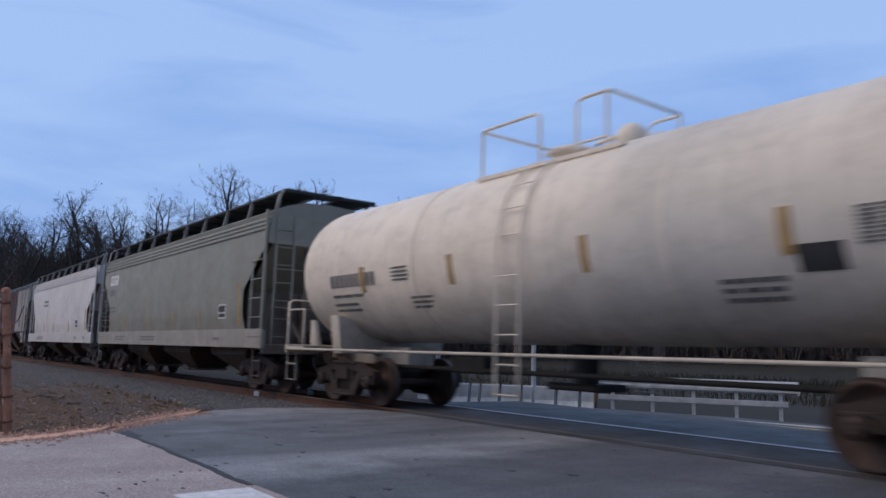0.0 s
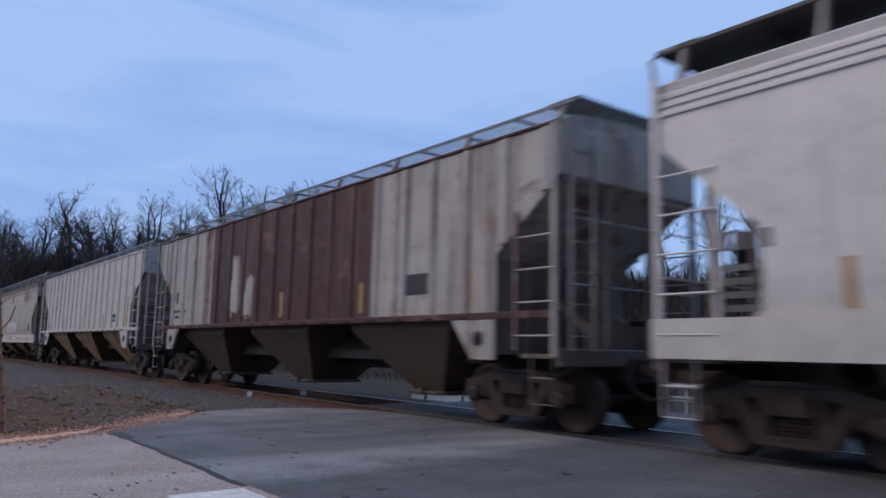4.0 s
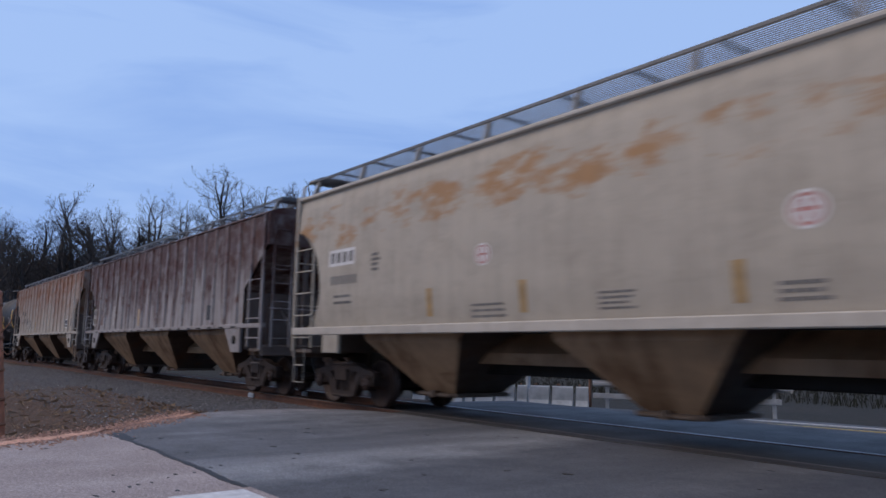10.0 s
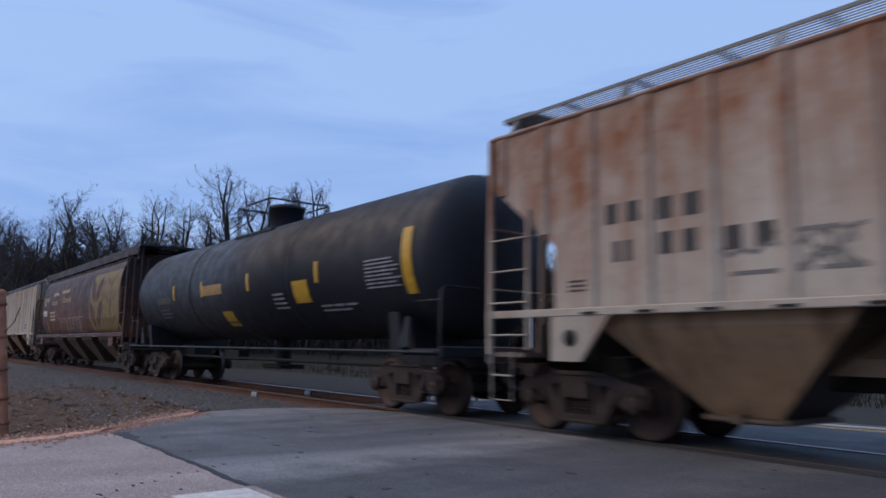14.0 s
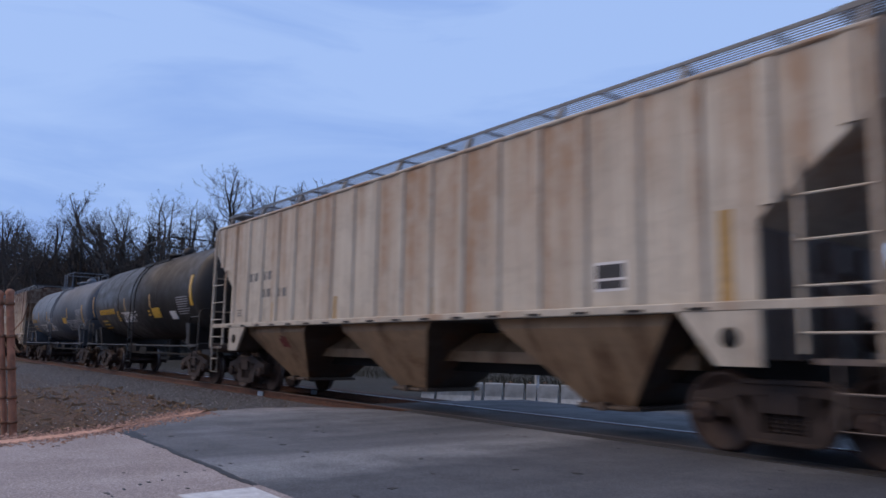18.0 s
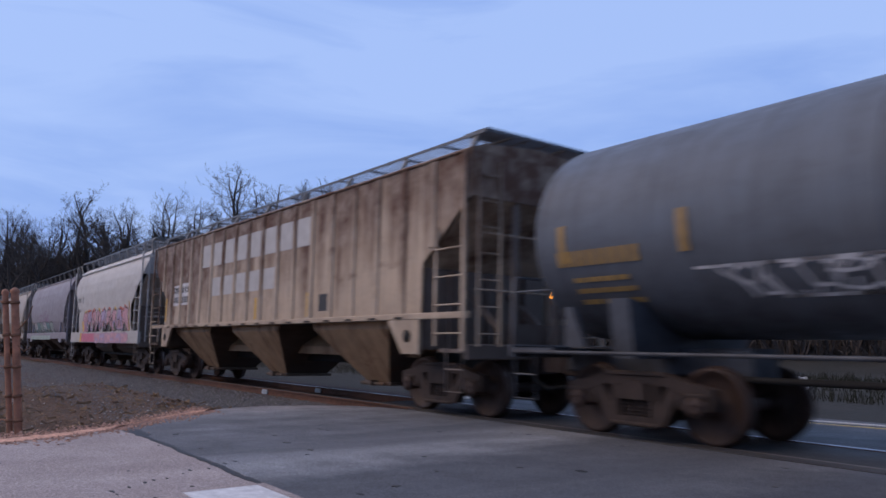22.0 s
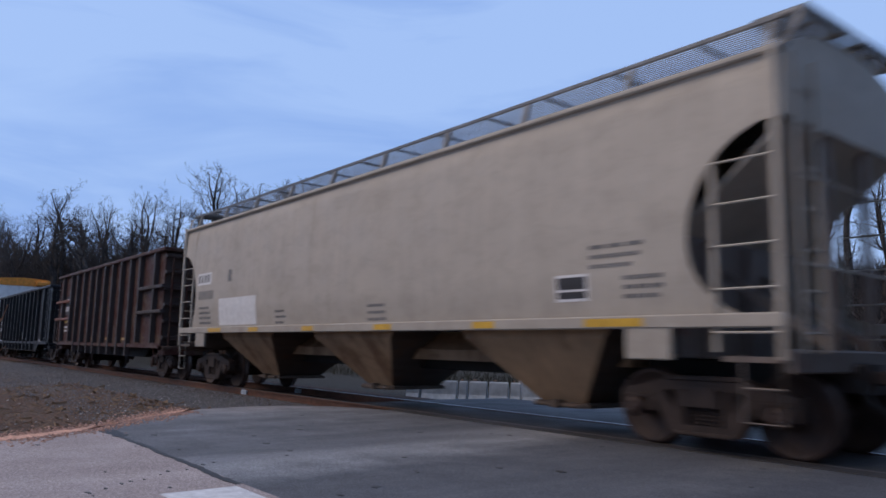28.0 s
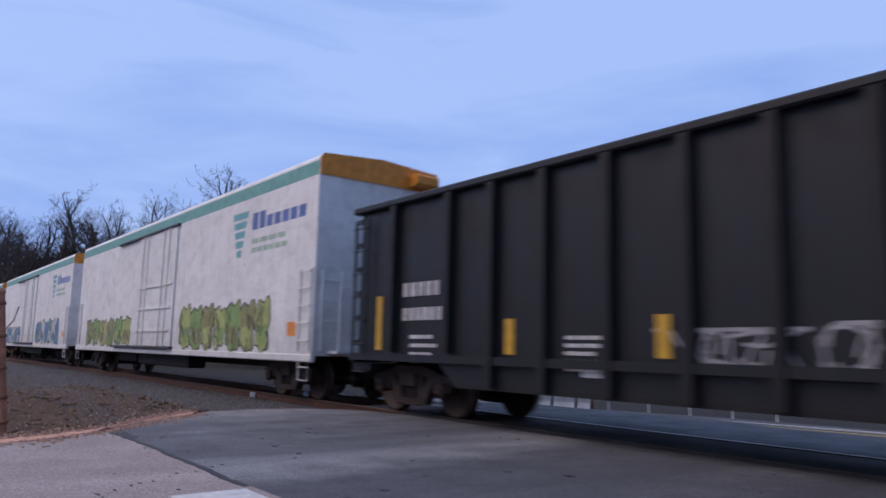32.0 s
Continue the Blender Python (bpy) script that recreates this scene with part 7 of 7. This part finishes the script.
    reflectors(car, (at(4.3), at(7.8), at(10.95), at(13.3)), 2.43, .43, sec, M["yellow"], .13)
    decal(car, "placard", M["yellow"], [(at(5.43), at(4.75), 2.05, 2.52)], sec, "yellow placard")
    decal(car, "placard", M["yellow"], [(at(9.85), at(9.2), 1.40, 2.0)], sec, "yellow placard")
    decal(car, "placard", M["dullyellow"], [(at(10.9), at(9.5), 2.45, 2.72)], sec, "dull yellow placard")
    lettering(car, M["g_fog"], bars(at(2.4), 2.72, 8, 1.2, .03, .04, 1) + bars(at(4.4), 1.98, 2, 1.5, .04, .05, 2) + bars(at(6.5), 2.3, 4, .7, .04, .06, 3), sec, "white small lettering drawn as bars")
    lettering(car, M["grey_ink"], glyphs(at(14.9), 2.35, 8, .13, .2, 7) + bars(at(14.9), 2.2, 3, 1.2, .05, .06, 4), sec)


def word(car, text, x, z, size, mat, sec, width):
    """Painted lettering on the near side."""
    cu = bpy.data.curves.new("lettering", "FONT")
    cu.body, cu.size, cu.extrude = text, size, .002
    ob = new("lettering", cu)
    bpy.context.view_layer.update()
    me = bpy.data.meshes.new_from_object(ob.evaluated_get(bpy.context.evaluated_depsgraph_get()))
    bpy.data.objects.remove(ob)
    me.materials.clear()
    me.materials.append(mat)
    span = max(v.co.x for v in me.vertices)
    for v in me.vertices:
        up = z + v.co.y
        v.co = (x + v.co.x * width / span, -(sec(up) + .016), up)
    return part("lettering", me, None, car, "painted word " + text)


def brown_hopper():
    """Brown cylindrical hopper with a golden sheaf."""
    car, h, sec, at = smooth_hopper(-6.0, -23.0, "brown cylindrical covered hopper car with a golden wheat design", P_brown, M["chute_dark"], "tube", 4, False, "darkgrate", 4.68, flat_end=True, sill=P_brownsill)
    slices = []
    for i in range(28):
        z = 1.60 + 2.28 * i / 28
        bow = abs((z + .04 - 2.74) / 1.14)
        slices.append((at(5.72) + .62 * bow ** 3.2, at(.98 + .1), z, z + 2.28 / 28))
    decal(car, "design_panel", M["gold"], slices, sec, "golden panel of the wheat design")
    g = Geo()

    def leaf(x, z, dx, dz, w, key):
        n, m, v = 14, 5, []
        d, o = Vector((dx, dz)), Vector((-dz, dx)).normalized()
        for i in range(n + 1):
            k = i / n
            c, full = Vector((x, z)) + d * k, math.sin(math.pi * min(1, k * 1.04)) ** .75 if 0 < k < .97 else 0.02
            for j in range(m + 1):
                p = c + o * w * full * (-.75 + 1.75 * j / m)
                v.append((p.x, -(sec(p.y) + .010), p.y))
        key.add(v, [(i * (m + 1) + j, i * (m + 1) + j + 1, (i + 1) * (m + 1) + j + 1, (i + 1) * (m + 1) + j) for i in range(n) for j in range(m)])

    for s in (1, -1):
        leaf(at(4.49) + s * .08, 2.76, s * .86, 1.02, .30 * s, g)
        leaf(at(4.49) + s * .14, 1.74, s * .84, 1.06, .31 * s, g)
    for z in (1.75, 2.55, 3.3):
        for s in (1, -1):
            leaf(at(2.25), z, s * 1.0, .55, .035, g)
    leaf(at(2.25), 1.65, .04, 2.1, .05, g)
    for x in (5.62, 3.42):
        leaf(at(x), 1.7, .02, 2.1, .05, g)
    part("design_leaf", g, P_brown, car, "brown wheat leaf shapes")
    lettering(car, M["darkgold"], glyphs(at(15.4), 2.95, 1, .3, .42, 5) + glyphs(at(14.9), 3.16, 2, .2, .2, 2) + glyphs(at(13.4), 3.38, 5, .2, .16, 3) + glyphs(at(11.4), 3.42, 6, .22, .16, 7) + bars(at(13.9), 2.62, 3, 1.3, .08, .09, 5), sec, "faded gold lettering drawn as bars")
    word(car, "Canada", at(11.0), 2.98, .34, M["darkgold"], sec, 1.9)
    word(car, "of Canada", at(13.6), 2.95, .30, M["darkgold"], sec, 1.5)
    decal(car, "patch", M["g_white"], [(at(15.7), at(14.7), 2.45, 2.72)], sec, "white stencil patch")
    lettering(car, M["grey_ink"], glyphs(at(15.62), 2.5, 5, .13, .16, 4), sec, "dark stencils drawn as bars")
    scrawl(car, at(11.6), at(7.2), 1.60, 2.25, 70, sec, M["g_haze"], 12, .022)
    scrawl(car, at(12.0), at(3.0), 1.38, 1.50, 45, lambda z: 1.617, M["g_haze"], 13, .02)
    reflectors(car, (at(14.6), at(10.1), at(7.5)), 1.6, .55, sec, M["dullyellow"])
    for y in (-1.27, 1.27):
        g = Geo()
        g.box(-h - .05, h + .05, y - .012, y + .012, 4.36, 4.66)
        part("walkway_fascia", g, P_gonpost, car, "dark brown side plate of the roof walkway")
    for s in (1, -1):
        for y in (-1.5, 1.5):
            g = Geo()
            g.tube([(s * (h + .02), y * .75, 1.1), (s * (h + .02), y * .75, 4.66)], .04, 6)
            part("end_stanchion", g, P_brown, car)


def cars_third():
    car, h, sec, at = ribbed_hopper(-24.2, -41.05, "tan ribbed covered hopper car with light rust runs", P_tanrust, M["chute"])
    data_panel(car, at(3.5), 1.85, sec)
    lettering(car, M["grey_ink"], glyphs(at(14.54), 2.65, 2, .24, .2, 1) + glyphs(at(13.76), 2.65, 2, .23, .2, 2) + glyphs(at(13.79), 2.24, 2, .24, .2, 3) + glyphs(at(12.97), 2.22, 2, .25, .2, 4)
              + bars(at(15.23), 1.99, 3, .32, .03, .035, 5), sec)
    reflectors(car, (at(13.12), at(10.2), at(7.0)), 1.66, .45, sec, M["dullyellow"], .13)
    decal(car, "reflector_strip", M["dullyellow"], [(at(1.75), at(1.58), 1.66, 2.65)], sec, lift=.006)
    decal(car, "patch", M["dull_red"], ragged(at(13.35), at(12.98), 1.08, 1.36, 3, 5), lambda z: 1.30 if z > 1.42 else 1.30 - (1.42 - z) * .716, "dull red paint smear")
    # sooty tank car
    car, h, sec, at = tank_car(-42.2, -55.95, "sooty black tank car with yellow lettering and placards", P_blacktank2, ((-1.25, .20), (.88, 1.47)), R=1.47, zc=2.76, over=1.45)
    reflectors(car, (at(1.0),), 2.25, .9, sec, M["yellow"], .2)
    reflectors(car, (at(5.15), at(8.37)), 2.32, .45, sec, M["dullyellow"], .13)
    reflectors(car, (at(13.4),), 2.2, .85, sec, M["dullyellow"], .14)
    lettering(car, M["yellow"], glyphs(at(12.26), 2.24, 10, .19, .2, 2) + bars(at(12.3), 2.02, 3, 1.1, .05, .08, 3) + bars(at(9.66), 2.32, 5, .5, .045, .035, 8, (1, 1)) + bars(at(5.56), 2.25, 2, .34, .07, .05, 9, (1, 1)), sec, "yellow lettering drawn as bars")
    decal(car, "placard", M["yellow"], [(at(5.10), at(4.24), 1.98, 2.30)], sec, "yellow placard")
    decal(car, "placard", M["white"], [(at(3.26), at(2.7), 1.9, 2.15)], sec, "white placard")
    lettering(car, M["g_fog"], bars(at(2.37), 2.55, 8, 1.15, .03, .04, 5), sec, "white small lettering drawn as bars")
    scrawl(car, at(8.8), at(7.65), 1.92, 2.24, 22, sec, M["g_white"], 5, .045)
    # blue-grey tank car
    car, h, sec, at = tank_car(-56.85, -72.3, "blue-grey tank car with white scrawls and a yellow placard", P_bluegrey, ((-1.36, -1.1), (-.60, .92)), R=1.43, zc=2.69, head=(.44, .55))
    reflectors(car, (at(1.25),), 1.9, .9, sec, M["dullyellow"], .2)
    reflectors(car, (at(4.6), at(10.0), at(12.6), at(14.5)), 2.25, .5, sec, M["dullyellow"], .11)
    decal(car, "placard", M["yellow"], [(at(5.75), at(4.9), 2.02, 2.32)], sec, "yellow placard")
    lettering(car, M["g_fog"], bars(at(2.55), 2.62, 9, 1.1, .03, .035, 5), sec, "white small lettering drawn as bars")
    lettering(car, M["dullyellow"], glyphs(at(14.6), 2.2, 8, .14, .2, 2) + bars(at(14.4), 2.05, 3, 1.2, .06, .08, 3) + bars(at(9.6), 2.3, 4, .9, .07, .08, 4), sec, "dull yellow lettering drawn as bars")
    scrawl(car, at(4.6), at(1.3), 1.72, 2.16, 62, sec, M["g_fog"], 6, .03)
    scrawl(car, at(12.0), at(10.0), 1.7, 2.05, 16, sec, M["g_white"], 7, .035)
    scrawl(car, at(9.2), at(8.7), 1.75, 2.35, 12, sec, M["g_white"], 8, .045)
    # brown ribbed hopper with painted-out panels
    car, h, sec, at = ribbed_hopper(-73.2, -90.05, "brown rusted ribbed covered hopper car with pale grey painted-out panels", P_brownrust, M["chute"], .872, .132)
    for i in range(8):
        x = at(12.24 - .872 * i)
        decal(car, "painted_panel", M["paint_out"], [(x, x + .65, 3.24, 3.87)], sec, "pale grey painted-out panel", .006)
        if 1 <= i <= 5:
            decal(car, "painted_panel", M["paint_out"], [(x, x + .65, 2.40, 2.90)], sec, "pale grey painted-out panel", .006)
    decal(car, "patch", M["g_white"], [(at(14.72), at(14.19), 2.24, 2.86), (at(13.96), at(13.34), 2.24, 2.90)], sec, "white stencil patch", .006)
    lettering(car, M["ink"], [(a, b, c, d) for x, w in ((14.68, .14), (13.92, .17)) for z in (2.31, 2.61) for a, b, c, d in glyphs(at(x), z, 3, w, .19, int(z * 10))], lambda z: 1.506, "black stencils drawn as bars")
    reflectors(car, (at(13.33), at(10.68), at(8.29), at(5.5), at(2.8)), 1.70, .52, sec, M["yellow"], .13)
    reflectors(car, (at(15.46),), 1.76, .75, sec, M["yellow"], .11)
    decal(car, "data_panel", M["ink"], [(at(5.0), at(4.5), 1.8, 2.15)], sec, "black data panel")


def cars_fourth():
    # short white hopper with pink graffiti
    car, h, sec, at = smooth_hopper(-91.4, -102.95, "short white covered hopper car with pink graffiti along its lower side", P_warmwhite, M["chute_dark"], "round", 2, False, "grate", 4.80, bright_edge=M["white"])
    low = lambda z: 1.615 if z < 1.47 else sec(z)
    graffiti(car, at(9.25), at(1.65), 1.48, 2.36, 9, low, ("g_pink", "g_lilac", "g_pink"), "g_black", 5, ("g_yellow", "g_flame", "g_flame"))
    decal(car, "graffiti", M["g_yellow"], [(at(9.5), at(9.2), 1.08, 2.0)], low, "yellow sprayed edge")
    decal(car, "graffiti", M["g_hotpink"], [(at(9.2), at(6.7), 1.08, 1.44)], lambda z: 1.612, "hot pink sprayed band")
    decal(car, "graffiti", M["g_pink"], [(at(6.7), at(1.5), 1.08, 1.44)], lambda z: 1.612, "pink sprayed band")
    graffiti(car, at(6.6), at(1.3), 1.08, 1.42, 6, lambda z: 1.616, ("g_pink", "g_lilac", "g_pink"), "g_mauve", 12)
    lettering(car, M["grey_ink"], glyphs(at(10.6), 2.85, 4, .14, .2, 1) + glyphs(at(10.6), 2.4, 5, .13, .16, 2) + glyphs(at(9.6), 2.8, 1, .2, .3, 3), sec)
    decal(car, "reflector_strip", M["dullyellow"], [(at(1.6), at(1.46), 1.5, 2.6)], sec, lift=.006)
    # violet-grey cylindrical hopper
    car, h, sec, at = smooth_hopper(-104.1, -116.5, "violet-grey cylindrical covered hopper car with green graffiti", P_violet, M["chute_dark"], "tube", 3, False, "darkgrate", 4.74, low_chute=.6)
    graffiti(car, at(11.6), at(4.6), 1.42, 2.15, 7, sec, ("g_sage", "g_white", "g_teal"), "g_black", 9)
    decal(car, "graffiti", M["g_sage"], [(at(10.6), at(4.4), 1.16, 1.38)], lambda z: 1.617, "pale green sprayed band")
    scrawl(car, at(9.6), at(4.8), 2.0, 2.7, 12, sec, M["g_purple"], 4, .06)
    # beige cylindrical hopper
    car, h, sec, at = smooth_hopper(-118.0, -130.7, "dusty beige cylindrical covered hopper car with a low weld seam", P_tube, M["chute_dark"], "tube", 4, False, "grate", 4.74, bright_edge=P_tube, low_chute=.52)
    g = Geo()
    g.box(-h + 1.9, h - 1.9, -1.575, -1.54, 2.28, 2.33, 0, .01)
    part("weld_seam", g, P_tube, car)
    g = Geo()
    g.tube([(-h + 3.2, -1.25, 1.0), (h - 3.2, -1.25, 1.0)], .06, 8)
    part("pneumatic_pipe", g, P_tube, car, "long pale pipe below the sill")
    g = Geo()
    g.tube([(-h + 3.0, -1.05, .58), (h - 3.4, -1.05, .58)], .06, 8)
    for x in (-2.2, 0, 2.2):
        g.lathe([(.11, -.12), (.11, .12)], 0, (x, -1.05, .58), 10)
    part("pneumatic_pipe", g, M["iron"], car, "thick flanged unloading pipe")
    lettering(car, M["grey_ink"], glyphs(at(11.2), 2.85, 5, .18, .22, 1) + glyphs(at(11.2), 2.5, 6, .16, .22, 2), sec)
    reflectors(car, (at(11.75), at(3.4)), 2.4, .5, sec, M["dullyellow"])
    # smooth beige hopper with yellow sill marks
    car, h, sec, at = smooth_hopper(-132.3, -149.5, "smooth beige covered hopper car with yellow marks along the sill", P_beige, M["chute"], "slim", 3, False, "grate", 4.72, round_cut=True, bright_edge=P_beige)
    data_panel(car, at(3.08), 1.72, sec, .54, .34)
    sill = lambda z: 1.618
    for x, w in ((14.95, .8), (12.5, .48), (9.92, .46), (7.28, .51), (4.67, .46)):
        decal(car, "sill_mark", M["yellow"], [(at(x), at(x) + w, 1.395, 1.49)], sill, "yellow sill mark")
    decal(car, "sill_mark", M["yellow"], [(at(2.56), at(1.70), 1.395, 1.49)], sill, "yellow sill mark")
    decal(car, "patch", M["white"], [(at(14.45), at(12.28), 1.56, 2.22)], sec, "large white painted-out patch")
    decal(car, "patch", M["white"], [(at(15.95), at(15.0), 2.62, 2.93)], sec, "white stencil patch", .003)
    lettering(car, M["grey_ink"], glyphs(at(15.88), 2.68, 4, .17, .2, 1) + glyphs(at(15.84), 2.24, 6, .14, .22, 2) + bars(at(15.8), 2.05, 4, .9, .06, .07, 3) + glyphs(at(13.9), 2.62, 1, .26, .3, 4) + bars(at(11.3), 1.85, 3, .55, .05, .07, 4)
              + bars(at(7.6), 1.85, 3, .6, .05, .07, 5) + bars(at(2.5), 2.4, 3, .9, .05, .07, 6) + bars(at(2.0), 2.0, 3, .7, .05, .06, 7), sec)
    # gondolas
    car, h, sec, at = gondola(-151.0, -165.3, "dark brown rusty high-sided gondola car", P_gonbrown, 3.86, 1.0, 1.03, True, tub_in=.45, post=P_gonpost, over=.12, rear_over=.26, red=P_gonred,
                              posts=(.88, 2.39, 3.42, 4.53, 5.62, 6.66, 7.71, 8.66, 9.77, 10.88, 11.91, 13.42))
    out = lambda z: 1.53
    decal(car, "patch", M["ink"], [(at(13.25), at(12.08), 2.22, 3.0)], out, "black stencil patch")
    lettering(car, M["g_white"], [(x - .012, y + .012, a, b) for x, y, a, b in glyphs(at(13.15), 2.68, 4, .17, .2, 2) + glyphs(at(13.17), 2.36, 6, .12, .2, 3)], lambda z: 1.536, "white lettering drawn as bars")
    lettering(car, M["g_white"], bars(at(13.2), 1.72, 2, 1.0, .07, .08, 4, (2, 2)), out, "white lettering drawn as bars")
    decal(car, "reflector_strip", M["yellow"], [(at(13.2), at(12.1), 1.86, 1.97)], out, lift=.006)
    for x in (10.33, 8.35, 6.4, 4.33):
        decal(car, "reflector_strip", M["dullyellow"], [(at(x), at(x) + .56, 1.16, 1.25)], out, lift=.006)
    for e in (1, -1):
        g = Geo()
        for z in (2.03, 2.78):
            g.box(*sorted((e * (h - .02 if e > 0 else h + .30), e * (h - 2.35))), -1.67, -1.535, z - .055, z + .055, 0, .02)
        part("corner_brace", g, P_gonred if e < 0 else P_gonpost, car)
    g = Geo()
    g.box(-h - .30, -h - .20, -1.66, -1.56, 1.02, 2.0, 0, .015)
    g.box(-h - .30, -h + .5, -1.66, -1.56, 1.0, 1.06, 0, .015)
    g.tube([(-h - .25, -1.6, 1.5), (-h, -1.6, 1.5)], .015)
    part("corner_step", g, P_gonpost, car)
    car, h, sec, at = gondola(-167.2, -183.7, "black high-sided gondola car with yellow reflectors and white scrawls", P_gonblack, 3.62, .98, 1.09, True, tub_z=.56, post=P_gonblack_shade,
                              posts=(1.44, 2.97, 3.98, 5.03, 6.12, 7.26, 8.25, 9.27, 10.38, 11.47, 12.52, 13.53, 15.06))
    lettering(car, M["g_white"], glyphs(at(14.83), 2.0, 5, .17, .23, 2) + glyphs(at(14.83), 1.6, 6, .15, .21, 3) + bars(at(14.6), 1.36, 3, .8, .06, .08, 4) + bars(at(11.13), 1.34, 5, .68, .05, .05, 6), out, "white lettering drawn as bars")
    for x, z, hh in ((15.65, 1.1, .94), (12.28, 1.08, .5), (9.73, 1.08, .5), (1.75, 1.1, 1.2)):
        decal(car, "reflector_strip", M["yellow"], [(at(x), at(x) + .18, z, z + hh)], out, lift=.006)
    for q in ((at(6.4), at(6.0), 1.05, 1.18), (at(4.6), at(4.2), 1.05, 1.11), (at(2.4), at(2.0), 1.05, 1.15), (at(10.85), at(10.45), .82, .96)):
        decal(car, "patch", M["g_white"], [q], out, "small white sticker")
    scrawl(car, at(9.0), at(8.3), .95, 1.4, 14, out, M["g_fog"], 7, .04)
    scrawl(car, at(7.95), at(7.1), .95, 1.45, 13, out, M["g_fog"], 9, .04)


def cars_last():
    spots = ((-185.2, -206.5, ("g_lime", "g_green", "g_olive"), 5), (-208.5, -229.3, ("g_blue", "g_teal", "g_white"), 8), (-231.3, -252.4, ("g_lime", "g_teal"), 11))
    for front, rear, fills, seed in spots:
        car, h, sec, at = reefer(front, rear, "white refrigerator car with teal stripe, orange end and graffiti")
        graffiti(car, at(8.1), at(2.0), 1.02, 2.2, 7, sec, fills, "g_black", seed)
        graffiti(car, at(19.6), at(13.2), 1.02, 2.0, 6, sec, fills[::-1], "g_black", seed + 1)
        decal(car, "patch", M["orange"], [(at(1.15), at(.75), 1.35, 1.65)], sec, "small orange sticker")


M["peach"] = plain("faded_peach_reflector", (0.50, 0.36, 0.22), 0.6)
M["paint_out"] = plain("pale_grey_paint_patch", (0.50, 0.49, 0.48), 0.6, 0, 0.15, 4, 0.1)
cars_first()
cars_second()
brown_hopper()
cars_third()
cars_fourth()
cars_last()


# ---- motion of the train and its wheels ----
def motions():
    for car, u in CARS:
        walk(car, [(t, pose(u + SPEED * (t - 16.0), TRACK, 0)) for t in (0.0, 8.0, 16.0, 24.0, 32.0)])
    for s, sets in SPINNING.items():
        turn = math.degrees(SPEED / FPS / WHEEL_R)
        first = sets[0]
        walk(first, [(i / FPS, pose(s * AXLE, 0, WHEEL_R, 0, turn * i % 360, 0)) for i in range(int(32 * FPS) + 1)])
        for other in sets[1:]:
            other.rotation_mode = "QUATERNION"
            keys = other.animation_data_create()
            keys.action = first.animation_data.action
            keys.action_slot = first.animation_data.action_slot


motions()
